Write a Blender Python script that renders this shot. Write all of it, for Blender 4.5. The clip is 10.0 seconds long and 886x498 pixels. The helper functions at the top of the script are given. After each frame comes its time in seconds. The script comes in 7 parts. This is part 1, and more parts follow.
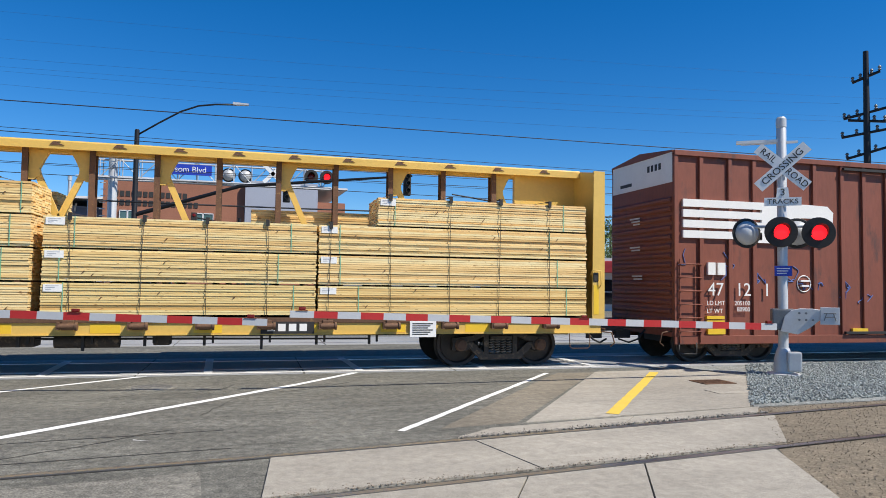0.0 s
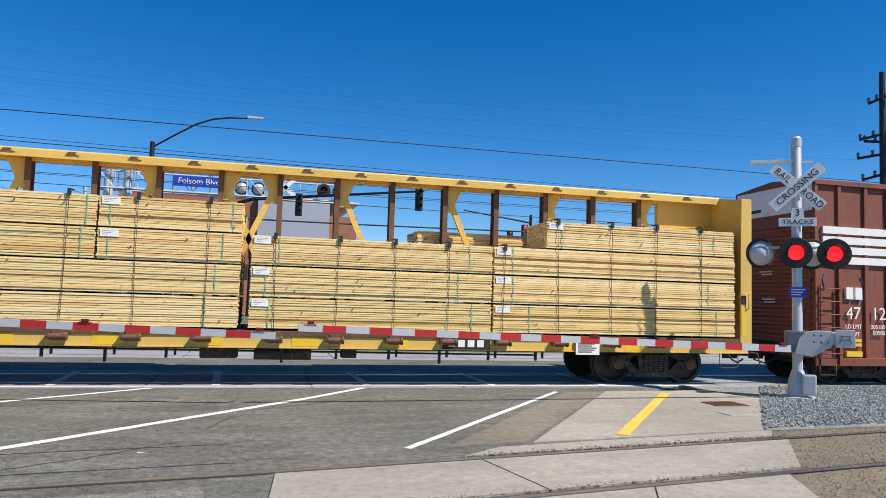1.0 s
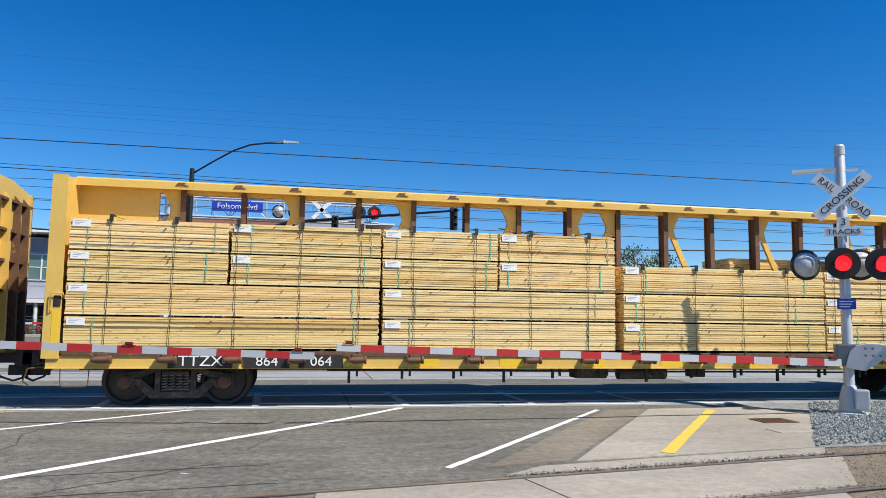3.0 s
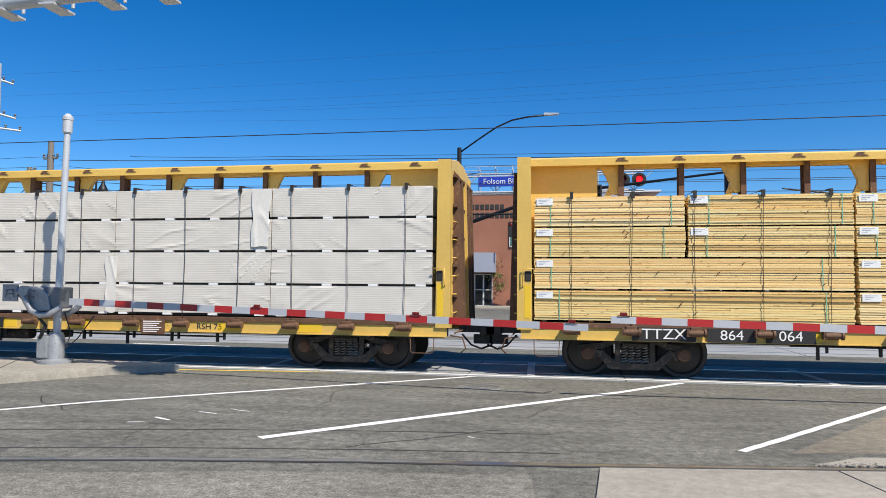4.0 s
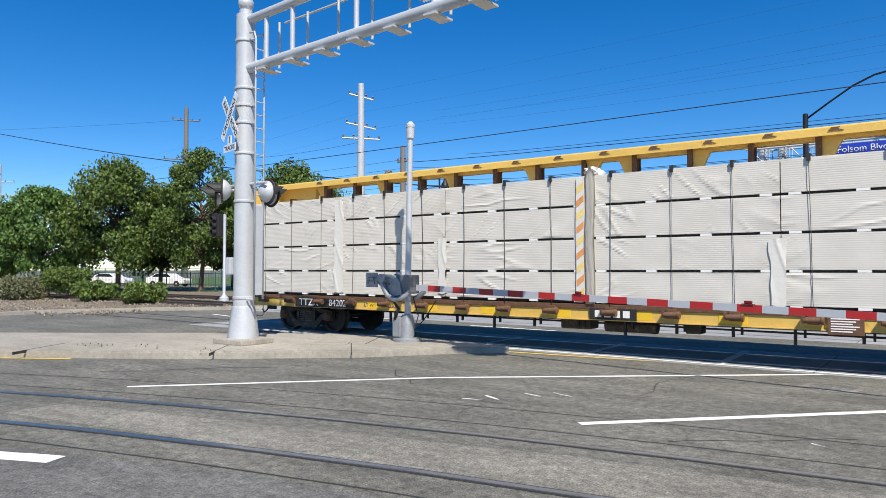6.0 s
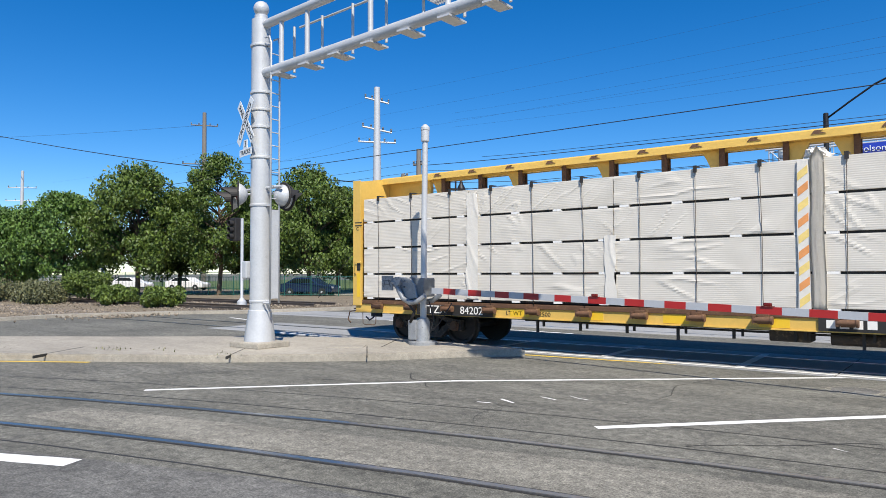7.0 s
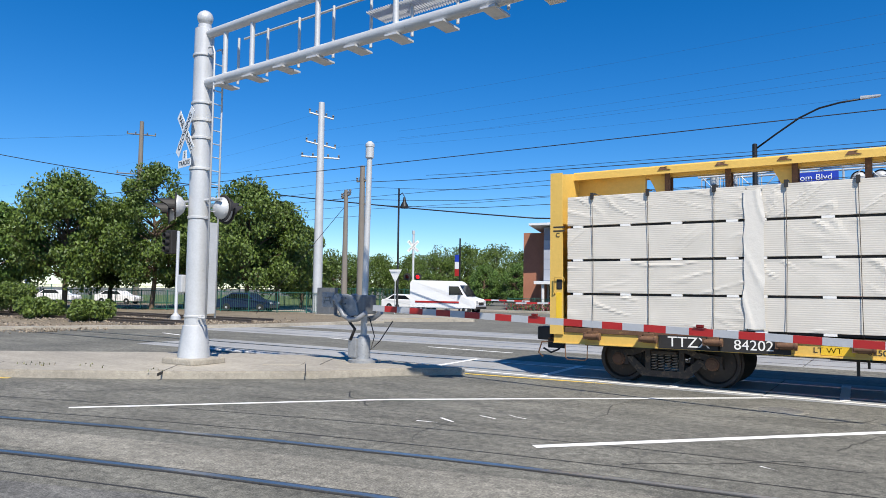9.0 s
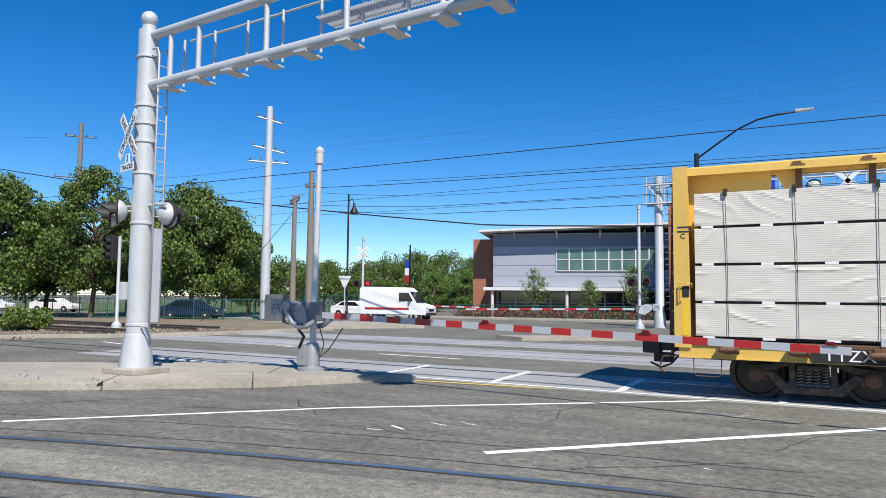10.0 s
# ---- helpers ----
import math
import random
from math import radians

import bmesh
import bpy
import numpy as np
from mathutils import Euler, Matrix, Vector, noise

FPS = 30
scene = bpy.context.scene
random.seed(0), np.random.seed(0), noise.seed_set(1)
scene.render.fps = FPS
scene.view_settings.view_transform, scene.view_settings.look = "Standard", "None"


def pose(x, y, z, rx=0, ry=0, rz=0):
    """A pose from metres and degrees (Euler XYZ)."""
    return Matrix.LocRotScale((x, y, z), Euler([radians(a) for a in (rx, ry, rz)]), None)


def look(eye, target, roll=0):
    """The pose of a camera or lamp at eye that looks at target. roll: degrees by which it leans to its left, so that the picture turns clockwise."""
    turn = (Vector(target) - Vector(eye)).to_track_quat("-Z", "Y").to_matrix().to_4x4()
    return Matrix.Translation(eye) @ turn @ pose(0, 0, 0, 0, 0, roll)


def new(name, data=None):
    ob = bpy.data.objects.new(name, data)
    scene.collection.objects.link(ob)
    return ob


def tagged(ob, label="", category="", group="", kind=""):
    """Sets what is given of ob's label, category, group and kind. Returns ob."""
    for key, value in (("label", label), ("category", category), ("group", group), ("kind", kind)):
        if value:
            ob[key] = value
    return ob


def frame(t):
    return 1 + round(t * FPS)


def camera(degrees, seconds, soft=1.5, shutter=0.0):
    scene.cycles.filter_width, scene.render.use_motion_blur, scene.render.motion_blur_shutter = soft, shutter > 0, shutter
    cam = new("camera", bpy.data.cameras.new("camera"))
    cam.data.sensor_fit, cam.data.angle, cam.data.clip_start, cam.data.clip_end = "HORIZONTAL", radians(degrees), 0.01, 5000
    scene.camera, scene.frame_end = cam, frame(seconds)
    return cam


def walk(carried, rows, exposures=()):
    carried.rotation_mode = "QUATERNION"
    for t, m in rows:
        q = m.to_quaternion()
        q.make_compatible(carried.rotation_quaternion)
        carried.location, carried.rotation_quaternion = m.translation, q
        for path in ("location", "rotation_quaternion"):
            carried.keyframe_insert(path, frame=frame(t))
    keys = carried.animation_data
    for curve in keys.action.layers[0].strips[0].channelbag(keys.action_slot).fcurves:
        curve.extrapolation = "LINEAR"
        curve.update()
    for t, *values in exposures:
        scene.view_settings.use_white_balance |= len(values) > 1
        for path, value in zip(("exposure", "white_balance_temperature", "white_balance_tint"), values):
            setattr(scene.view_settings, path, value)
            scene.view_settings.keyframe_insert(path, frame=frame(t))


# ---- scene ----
LENS = 64.6
# seconds, x, y, z, yaw, pitch, roll
PATH = [
    (0.0, 0.030, -0.232, 1.742, -15.06, 2.87, -0.79),
    (0.5, 0.066, -0.184, 1.742, -15.17, 2.75, -0.91),
    (1.0, 0.061, -0.181, 1.748, -14.19, 4.12, -1.70),
    (1.5, 0.067, -0.162, 1.733, -12.68, 6.19, -1.46),
    (2.0, 0.056, -0.213, 1.724, -11.71, 6.30, -0.84),
    (3.5, 0.054, -0.128, 1.718, -10.44, 5.17, -0.89),
    (3.6, 0.036, -0.142, 1.725, -8.67, 5.09, -1.05),
    (3.7, -0.009, -0.112, 1.729, -5.55, 4.85, -1.05),
    (3.8, -0.051, -0.084, 1.720, -1.44, 4.43, -1.51),
    (3.9, -0.085, -0.037, 1.722, 4.51, 3.86, -0.74),
    (4.0, -0.075, -0.004, 1.730, 10.04, 3.04, -0.45),
    (4.1, -0.089, 0.020, 1.733, 13.65, 2.41, -0.94),
    (4.2, -0.091, 0.050, 1.737, 17.18, 1.92, -0.90),
    (4.3, -0.095, 0.075, 1.746, 20.27, 1.51, -0.93),
    (4.4, -0.063, 0.110, 1.749, 22.68, 1.19, -1.08),
    (4.5, -0.013, 0.138, 1.753, 25.21, 1.08, -1.11),
    (5.0, 0.003, 0.195, 1.762, 30.17, 0.24, -0.11),
    (5.5, 0.039, 0.082, 1.764, 33.87, 1.11, -0.08),
    (7.0, 0.049, 0.148, 1.765, 37.82, 1.95, 0.22),
    (7.5, 0.041, 0.151, 1.763, 37.80, 2.36, -0.10),
    (8.0, 0.042, 0.163, 1.760, 36.85, 2.69, -0.67),
    (8.5, 0.053, 0.155, 1.765, 35.19, 3.05, -0.67),
    (9.0, 0.036, 0.143, 1.760, 33.02, 3.45, -0.76),
    (9.5, 0.039, 0.134, 1.759, 30.50, 3.68, -0.79),
    (10.0, 0.021, 0.138, 1.770, 28.93, 4.00, -0.56),
]
# seconds, stops
EXPOSURE = [(0.0, 0.27), (3.4, 0.32), (3.8, 0.32), (4.4, 0.3), (5.5, 0.33), (10.0, 0.38)]
cam = camera(LENS, 10.0, 0.6)
walk(cam, [(t, pose(x, y, z, 90 + p, r, w)) for t, x, y, z, w, p, r in PATH], EXPOSURE)

# ---- light ----
SUN_EL = radians(50.5)
SUN_TO = Vector((0.75 * math.cos(SUN_EL), -0.66 * math.cos(SUN_EL), math.sin(SUN_EL)))
world = bpy.data.worlds.new("world")
scene.world = world
world.use_nodes = True
wn = world.node_tree
sky = wn.nodes.new("ShaderNodeTexSky")
sky.sky_type = "NISHITA"
sky.sun_disc = False
sky.sun_elevation = SUN_EL
sky.sun_rotation = math.atan2(SUN_TO.x, SUN_TO.y)
sky.altitude = 1500
sky.air_density, sky.dust_density, sky.ozone_density = 1.0, 0.0, 4.5
bg = wn.nodes["Background"]
rich = wn.nodes.new("ShaderNodeHueSaturation")
rich.inputs["Hue"].default_value = 0.5045
rich.inputs["Saturation"].default_value = 1.36
wn.links.new(sky.outputs[0], rich.inputs["Color"])
wn.links.new(rich.outputs[0], bg.inputs[0])
bg.inputs[1].default_value = 0.111
sun = new("sun", bpy.data.lights.new("sun", "SUN"))
sun.data.energy, sun.data.angle, sun.data.color = 5.0, radians(0.53), (1.0, 0.94, 0.84)
sun.matrix_world = look(SUN_TO * 60, (0, 0, 0))


# ---- materials ----
def nodes_of(name):
    m = bpy.data.materials.new(name)
    m.use_nodes = True
    return m, m.node_tree, m.node_tree.nodes["Principled BSDF"]


def coords(nt, scale=(1, 1, 1)):
    tc = nt.nodes.new("ShaderNodeTexCoord")
    mp = nt.nodes.new("ShaderNodeMapping")
    mp.inputs["Scale"].default_value = scale
    nt.links.new(tc.outputs["Object"], mp.inputs[0])
    return mp.outputs[0]


def noise_tex(nt, vec, scale, detail=4, rough=0.6):
    n = nt.nodes.new("ShaderNodeTexNoise")
    n.inputs["Scale"].default_value, n.inputs["Detail"].default_value, n.inputs["Roughness"].default_value = scale, detail, rough
    nt.links.new(vec, n.inputs["Vector"])
    return n.outputs["Fac"]


def ramp(nt, fac, stops):
    r = nt.nodes.new("ShaderNodeValToRGB")
    while len(r.color_ramp.elements) < len(stops):
        r.color_ramp.elements.new(0.5)
    for e, (p, c) in zip(r.color_ramp.elements, stops):
        e.position = p
        e.color = (*c, 1) if len(c) == 3 else c
    nt.links.new(fac, r.inputs[0])
    return r.outputs[0]


def mix(nt, fac, a, b, mode="MIX"):
    m = nt.nodes.new("ShaderNodeMix")
    m.data_type, m.blend_type = "RGBA", mode
    for sock, v in ((m.inputs["Factor"], fac), (m.inputs["A"], a), (m.inputs["B"], b)):
        if isinstance(v, (int, float)):
            sock.default_value = v
        elif isinstance(v, tuple):
            sock.default_value = (*v, 1)
        else:
            nt.links.new(v, sock)
    return m.outputs["Result"]


def bump(nt, bs, height, strength, dist=0.01):
    b = nt.nodes.new("ShaderNodeBump")
    b.inputs["Strength"].default_value, b.inputs["Distance"].default_value = strength, dist
    nt.links.new(height, b.inputs["Height"])
    nt.links.new(b.outputs[0], bs.inputs["Normal"])


def shade(c, k):
    return tuple(min(1.6, v * k) for v in c)


def mat(name, col, rough=0.6, metal=0.0, var=0.25, big=1.5, fine=30, stretch=(1, 1, 1), relief=0.25, dirt=None, dirt_at=0.62, spread=0.0):
    """Surface with colour drift at two sizes, fine relief and, if dirt is given, worn patches of that colour."""
    m, nt, bs = nodes_of(name)
    v = coords(nt, stretch)
    n1, n2 = noise_tex(nt, v, big), noise_tex(nt, v, fine, 5)
    c = ramp(nt, n1, [(0.3, shade(col, 1 - var)), (0.7, shade(col, 1 + var))])
    c = mix(nt, 0.5, c, ramp(nt, n2, [(0.25, shade(col, 1 - var)), (0.75, shade(col, 1 + var))]))
    if spread:
        g = nt.nodes.new("ShaderNodeNewGeometry")
        o = nt.nodes.new("ShaderNodeObjectInfo")
        ad = nt.nodes.new("ShaderNodeMath")
        ad.operation = "ADD"
        nt.links.new(g.outputs["Random Per Island"], ad.inputs[0])
        nt.links.new(o.outputs["Random"], ad.inputs[1])
        fr = nt.nodes.new("ShaderNodeMath")
        fr.operation = "FRACT"
        nt.links.new(ad.outputs[0], fr.inputs[0])
        c = mix(nt, 1.0, c, ramp(nt, fr.outputs[0], [(0, shade((1, 1, 1), 1 - spread)), (1, (1, 1, 1))]), "MULTIPLY")
    if dirt:
        n3 = noise_tex(nt, v, big * 3.1, 8, 0.7)
        c = mix(nt, ramp(nt, n3, [(dirt_at - 0.03, (0, 0, 0)), (dirt_at + 0.08, (1, 1, 1))]), c, dirt)
    nt.links.new(c, bs.inputs["Base Color"])
    bs.inputs["Roughness"].default_value, bs.inputs["Metallic"].default_value = rough, metal
    bump(nt, bs, n2, relief)
    return m


def glow(name, col, strength):
    m, nt, bs = nodes_of(name)
    bs.inputs["Base Color"].default_value = (*col, 1)
    bs.inputs["Emission Color"].default_value = (*col, 1)
    bs.inputs["Emission Strength"].default_value = strength
    bs.inputs["Roughness"].default_value = 0.25
    return m


def ground_mat(name, col, speck, crack=0.0, stain=(0.03, 0.03, 0.03), rough=0.9, relief=0.5, grain=90):
    m, nt, bs = nodes_of(name)
    v = coords(nt)
    a, b, c3 = noise_tex(nt, v, 0.35, 6), noise_tex(nt, v, grain, 3, 0.8), noise_tex(nt, v, 2.2, 8, 0.7)
    c = ramp(nt, a, [(0.3, shade(col, 0.82)), (0.7, shade(col, 1.15))])
    c = mix(nt, 1.0, c, ramp(nt, b, [(0.3, shade((1, 1, 1), 1 - speck)), (0.7, shade((1, 1, 1), 1 + speck))]), "MULTIPLY")
    mid, low = noise_tex(nt, v, 9, 9, 0.8), noise_tex(nt, coords(nt, (0.5, 1.6, 1)), 1.1, 7, 0.7)
    c = mix(nt, 1.0, c, ramp(nt, mid, [(0.36, shade((1, 1, 1), 1 - speck * 0.75)), (0.62, shade((1, 1, 1), 1 + speck * 0.35))]), "MULTIPLY")
    c = mix(nt, 1.0, c, ramp(nt, low, [(0.35, shade((1, 1, 1), 1 - speck * 0.4)), (0.65, shade((1, 1, 1), 1 + speck * 0.2))]), "MULTIPLY")
    c = mix(nt, ramp(nt, c3, [(0.58, (0, 0, 0)), (0.75, (0.55, 0.55, 0.55))]), c, stain)
    if crack:
        vo = nt.nodes.new("ShaderNodeTexVoronoi")
        vo.feature = "DISTANCE_TO_EDGE"
        vo.inputs["Scale"].default_value = crack
        wob = nt.nodes.new("ShaderNodeVectorMath")
        wob.operation = "ADD"
        nz = nt.nodes.new("ShaderNodeTexNoise")
        nz.inputs["Scale"].default_value = 1.7
        nt.links.new(v, nz.inputs["Vector"])
        nt.links.new(v, wob.inputs[0])
        nt.links.new(nz.outputs["Color"], wob.inputs[1])
        nt.links.new(wob.outputs[0], vo.inputs["Vector"])
        c = mix(nt, ramp(nt, vo.outputs["Distance"], [(0.0, (0.75, 0.75, 0.75)), (0.006, (0, 0, 0))]), c, shade(stain, 0.8))
    nt.links.new(c, bs.inputs["Base Color"])
    bs.inputs["Roughness"].default_value = rough
    bump(nt, bs, b, relief, 0.006)
    return m


ASPHALT = ground_mat("asphalt", (0.190, 0.183, 0.152), 0.8, 0.16, (0.10, 0.095, 0.085), grain=55)
ASPHALT_PALE = ground_mat("pale_asphalt", (0.25, 0.235, 0.195), 0.7, 0, (0.13, 0.12, 0.10), grain=45)
ASPHALT_DARK = ground_mat("dark_asphalt", (0.17, 0.165, 0.15), 0.7, 0, (0.09, 0.085, 0.08), grain=45)
CONCRETE = ground_mat("concrete", (0.37, 0.335, 0.275), 0.3, 0, (0.30, 0.27, 0.22), 0.85, 0.3)
PANEL = ground_mat("crossing_concrete", (0.33, 0.33, 0.325), 0.16, 0, (0.25, 0.25, 0.25), 0.8, 0.3)
DIRT = ground_mat("dirt", (0.215, 0.175, 0.12), 0.5, 0, (0.16, 0.12, 0.075), 0.95, 0.8, 40)
GRAVEL_BED = ground_mat("gravel_bed", (0.27, 0.28, 0.26), 0.6, 0, (0.12, 0.12, 0.11), 0.95, 1.0, 28)
STONE = mat("crushed_stone", (0.36, 0.39, 0.37), 0.85, var=0.3, spread=0.5)
STONE_BROWN = mat("brown_stone", (0.34, 0.28, 0.21), 0.9, var=0.3, spread=0.6)
WHITE_LINE = mat("road_white", (0.78, 0.77, 0.73), 0.7, var=0.08, big=3, fine=60, dirt=(0.3, 0.29, 0.27), dirt_at=0.66)
YELLOW_LINE = mat("road_yellow", (0.72, 0.50, 0.07), 0.7, var=0.1, big=3, fine=60, dirt=(0.4, 0.34, 0.22), dirt_at=0.62)
TAR = mat("tar", (0.035, 0.033, 0.03), 0.7)
RAIL = mat("rail_steel", (0.16, 0.13, 0.11), 0.45, 0.6, var=0.3)
RAIL_TOP = mat("rail_head", (0.42, 0.41, 0.40), 0.28, 0.9, var=0.1)
YELLOW = mat("yellow_car_paint", (0.66, 0.43, 0.10), 0.5, var=0.12, big=0.8, fine=14, dirt=(0.24, 0.12, 0.05), dirt_at=0.71)
YELLOW_BRIGHT = mat("yellow_reflector", (0.78, 0.50, 0.03), 0.4, var=0.08)
BROWN = mat("rusty_steel", (0.12, 0.06, 0.032), 0.75, var=0.4, big=2.5, dirt=(0.26, 0.15, 0.06), dirt_at=0.6)
BOXRED = mat("oxide_red_paint", (0.205, 0.060, 0.034), 0.6, var=0.22, big=0.8, fine=12, stretch=(1, 1, 0.35), dirt=(0.11, 0.045, 0.033), dirt_at=0.6)
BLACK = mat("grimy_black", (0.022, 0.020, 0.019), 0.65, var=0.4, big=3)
GRIME = mat("truck_steel", (0.045, 0.036, 0.029), 0.75, 0.1, var=0.4, big=3, dirt=(0.14, 0.10, 0.065), dirt_at=0.56)
SPRING = mat("spring_steel", (0.20, 0.17, 0.14), 0.6, 0.2, var=0.3, big=4)
WHEEL = mat("wheel_steel", (0.045, 0.036, 0.030), 0.6, 0.3, var=0.3, big=3, dirt=(0.10, 0.06, 0.04), dirt_at=0.6)
LETTER = mat("white_lettering", (0.80, 0.78, 0.74), 0.6, var=0.08)
DARKLETTER = mat("dark_lettering", (0.03, 0.028, 0.025), 0.6, var=0.1)
GALV = mat("aluminium_paint", (0.52, 0.53, 0.54), 0.45, 0.2, var=0.13, big=2, fine=25, dirt=(0.34, 0.33, 0.31), dirt_at=0.66)
CASTING = mat("pale_casting", (0.30, 0.31, 0.32), 0.5, 0.3, var=0.25, big=4, dirt=(0.12, 0.12, 0.12), dirt_at=0.6)
GALV_DARK = mat("grey_casting", (0.16, 0.17, 0.18), 0.5, 0.3, var=0.25, big=3)
SIGNWHITE = mat("sign_white", (0.78, 0.79, 0.78), 0.4, var=0.05)
BLUE = mat("sign_blue", (0.02, 0.05, 0.42), 0.4, var=0.1)
RED_STRIPE = mat("reflective_red", (0.42, 0.022, 0.02), 0.4, var=0.1)
GREY_STRIPE = mat("reflective_white", (0.45, 0.46, 0.48), 0.4, var=0.08)
LENS_RED = mat("red_lens", (0.16, 0.008, 0.008), 0.2, var=0.15)
LENS_LIT = glow("lit_red_lens", (1.0, 0.012, 0.02), 1.5)
CABLE = mat("steel_cable", (0.09, 0.07, 0.055), 0.55, 0.4, var=0.3)
TWINE = mat("green_band", (0.18, 0.42, 0.28), 0.5, var=0.15)
TAG = mat("paper_tag", (0.80, 0.79, 0.76), 0.6, var=0.05)
BARK = mat("bark", (0.13, 0.09, 0.06), 0.9, var=0.35, big=3, fine=18, stretch=(1, 1, 0.3), relief=0.8)
TIMBER_POLE = mat("weathered_pole", (0.19, 0.168, 0.145), 0.85, var=0.3, big=2, fine=18, stretch=(2, 2, 0.1))
DARKPOLE = mat("dark_metal", (0.016, 0.016, 0.018), 0.5, 0.3, var=0.3)
WIRE = mat("wire_black", (0.02, 0.02, 0.022), 0.6, var=0.1)
GREENFENCE = mat("green_fence_paint", (0.02, 0.10, 0.075), 0.5, var=0.2)
BRICK = mat("red_brick_wall", (0.30, 0.125, 0.075), 0.85, var=0.2, big=0.5, fine=9)
SIDING = mat("grey_siding", (0.34, 0.36, 0.42), 0.55, 0.1, var=0.06, big=0.3, fine=8)
SIDING_DARK = mat("blue_grey_siding", (0.19, 0.21, 0.27), 0.55, 0.1, var=0.06, big=0.3, fine=8)
TRIMWHITE = mat("pale_trim", (0.62, 0.62, 0.62), 0.5, var=0.06)
ROOFRED = mat("red_fascia", (0.42, 0.03, 0.03), 0.5, var=0.12)
VANWHITE = mat("white_vehicle_paint", (0.80, 0.80, 0.80), 0.25, var=0.02)
CARBLUE = mat("dark_blue_paint", (0.015, 0.025, 0.07), 0.25, 0.2, var=0.05)
RUBBER = mat("rubber", (0.02, 0.02, 0.02), 0.8, var=0.2)
FLOWER = mat("red_blossom", (0.30, 0.05, 0.06), 0.8, var=0.4, spread=0.5)
CLOTH_ORANGE = mat("orange_tape", (0.72, 0.30, 0.10), 0.55, var=0.2, big=2.5, fine=9)
TAPE_YELLOW = mat("yellow_tape", (0.80, 0.60, 0.20), 0.55, var=0.2, big=2.5, fine=9)


def leaf_mat(name, col):
    m, nt, bs = nodes_of(name)
    g = nt.nodes.new("ShaderNodeNewGeometry")
    c = ramp(nt, g.outputs["Random Per Island"], [(0.0, shade(col, 0.5)), (0.6, col), (1.0, (col[0] * 1.45, col[1] * 1.3, col[2] * 1.1))])
    nt.links.new(c, bs.inputs["Base Color"])
    bs.inputs["Roughness"].default_value = 0.55
    bs.inputs["Transmission Weight"].default_value = 0.0
    bs.inputs["Subsurface Weight"].default_value = 0.0
    return m


LEAF = leaf_mat("tree_leaves", (0.084, 0.136, 0.020))
LEAF_PALE = leaf_mat("pale_leaves", (0.09, 0.17, 0.03))
LEAF_BUSH = leaf_mat("bush_leaves", (0.10, 0.155, 0.025))
LEAF_GREY = leaf_mat("grey_shrub_leaves", (0.12, 0.13, 0.06))


def glass_mat(name, col):
    m, nt, bs = nodes_of(name)
    v = coords(nt)
    c = ramp(nt, noise_tex(nt, v, 0.6), [(0.3, shade(col, 0.7)), (0.7, shade(col, 1.3))])
    nt.links.new(c, bs.inputs["Base Color"])
    bs.inputs["Roughness"].default_value, bs.inputs["Metallic"].default_value = 0.06, 0.0
    bs.inputs["Specular IOR Level"].default_value = 0.8
    return m


GLASS_GREEN = glass_mat("green_tinted_glass", (0.07, 0.13, 0.12))
GLASS_DARK = glass_mat("dark_glass", (0.012, 0.014, 0.017))


def lumber_mat():
    m, nt, bs = nodes_of("sawn_softwood")
    v = coords(nt, (0.9, 9, 22))
    grain = noise_tex(nt, v, 5, 6, 0.7)
    g = nt.nodes.new("ShaderNodeNewGeometry")
    o = nt.nodes.new("ShaderNodeObjectInfo")
    base = ramp(nt, g.outputs["Random Per Island"], [(0, (0.74, 0.47, 0.19)), (0.4, (0.90, 0.65, 0.31)), (1, (0.92, 0.77, 0.44))])
    c = mix(nt, 1.0, base, ramp(nt, grain, [(0.3, (0.844, 0.739, 0.583)), (0.6, (1, 1, 1))]), "MULTIPLY")
    knots = noise_tex(nt, coords(nt, (3.2, 3, 14)), 2.6, 2, 0.4)
    c = mix(nt, ramp(nt, knots, [(0.66, (0, 0, 0)), (0.74, (0.900, 0.896, 0.848))]), c, (0.296, 0.146, 0.053))
    c = mix(nt, 1.0, c, ramp(nt, o.outputs["Random"], [(0, (0.900, 0.900, 0.763)), (1, (1, 1, 1))]), "MULTIPLY")
    nt.links.new(c, bs.inputs["Base Color"])
    bs.inputs["Roughness"].default_value = 0.75
    bump(nt, bs, grain, 0.3, 0.004)
    return m


LUMBER = lumber_mat()


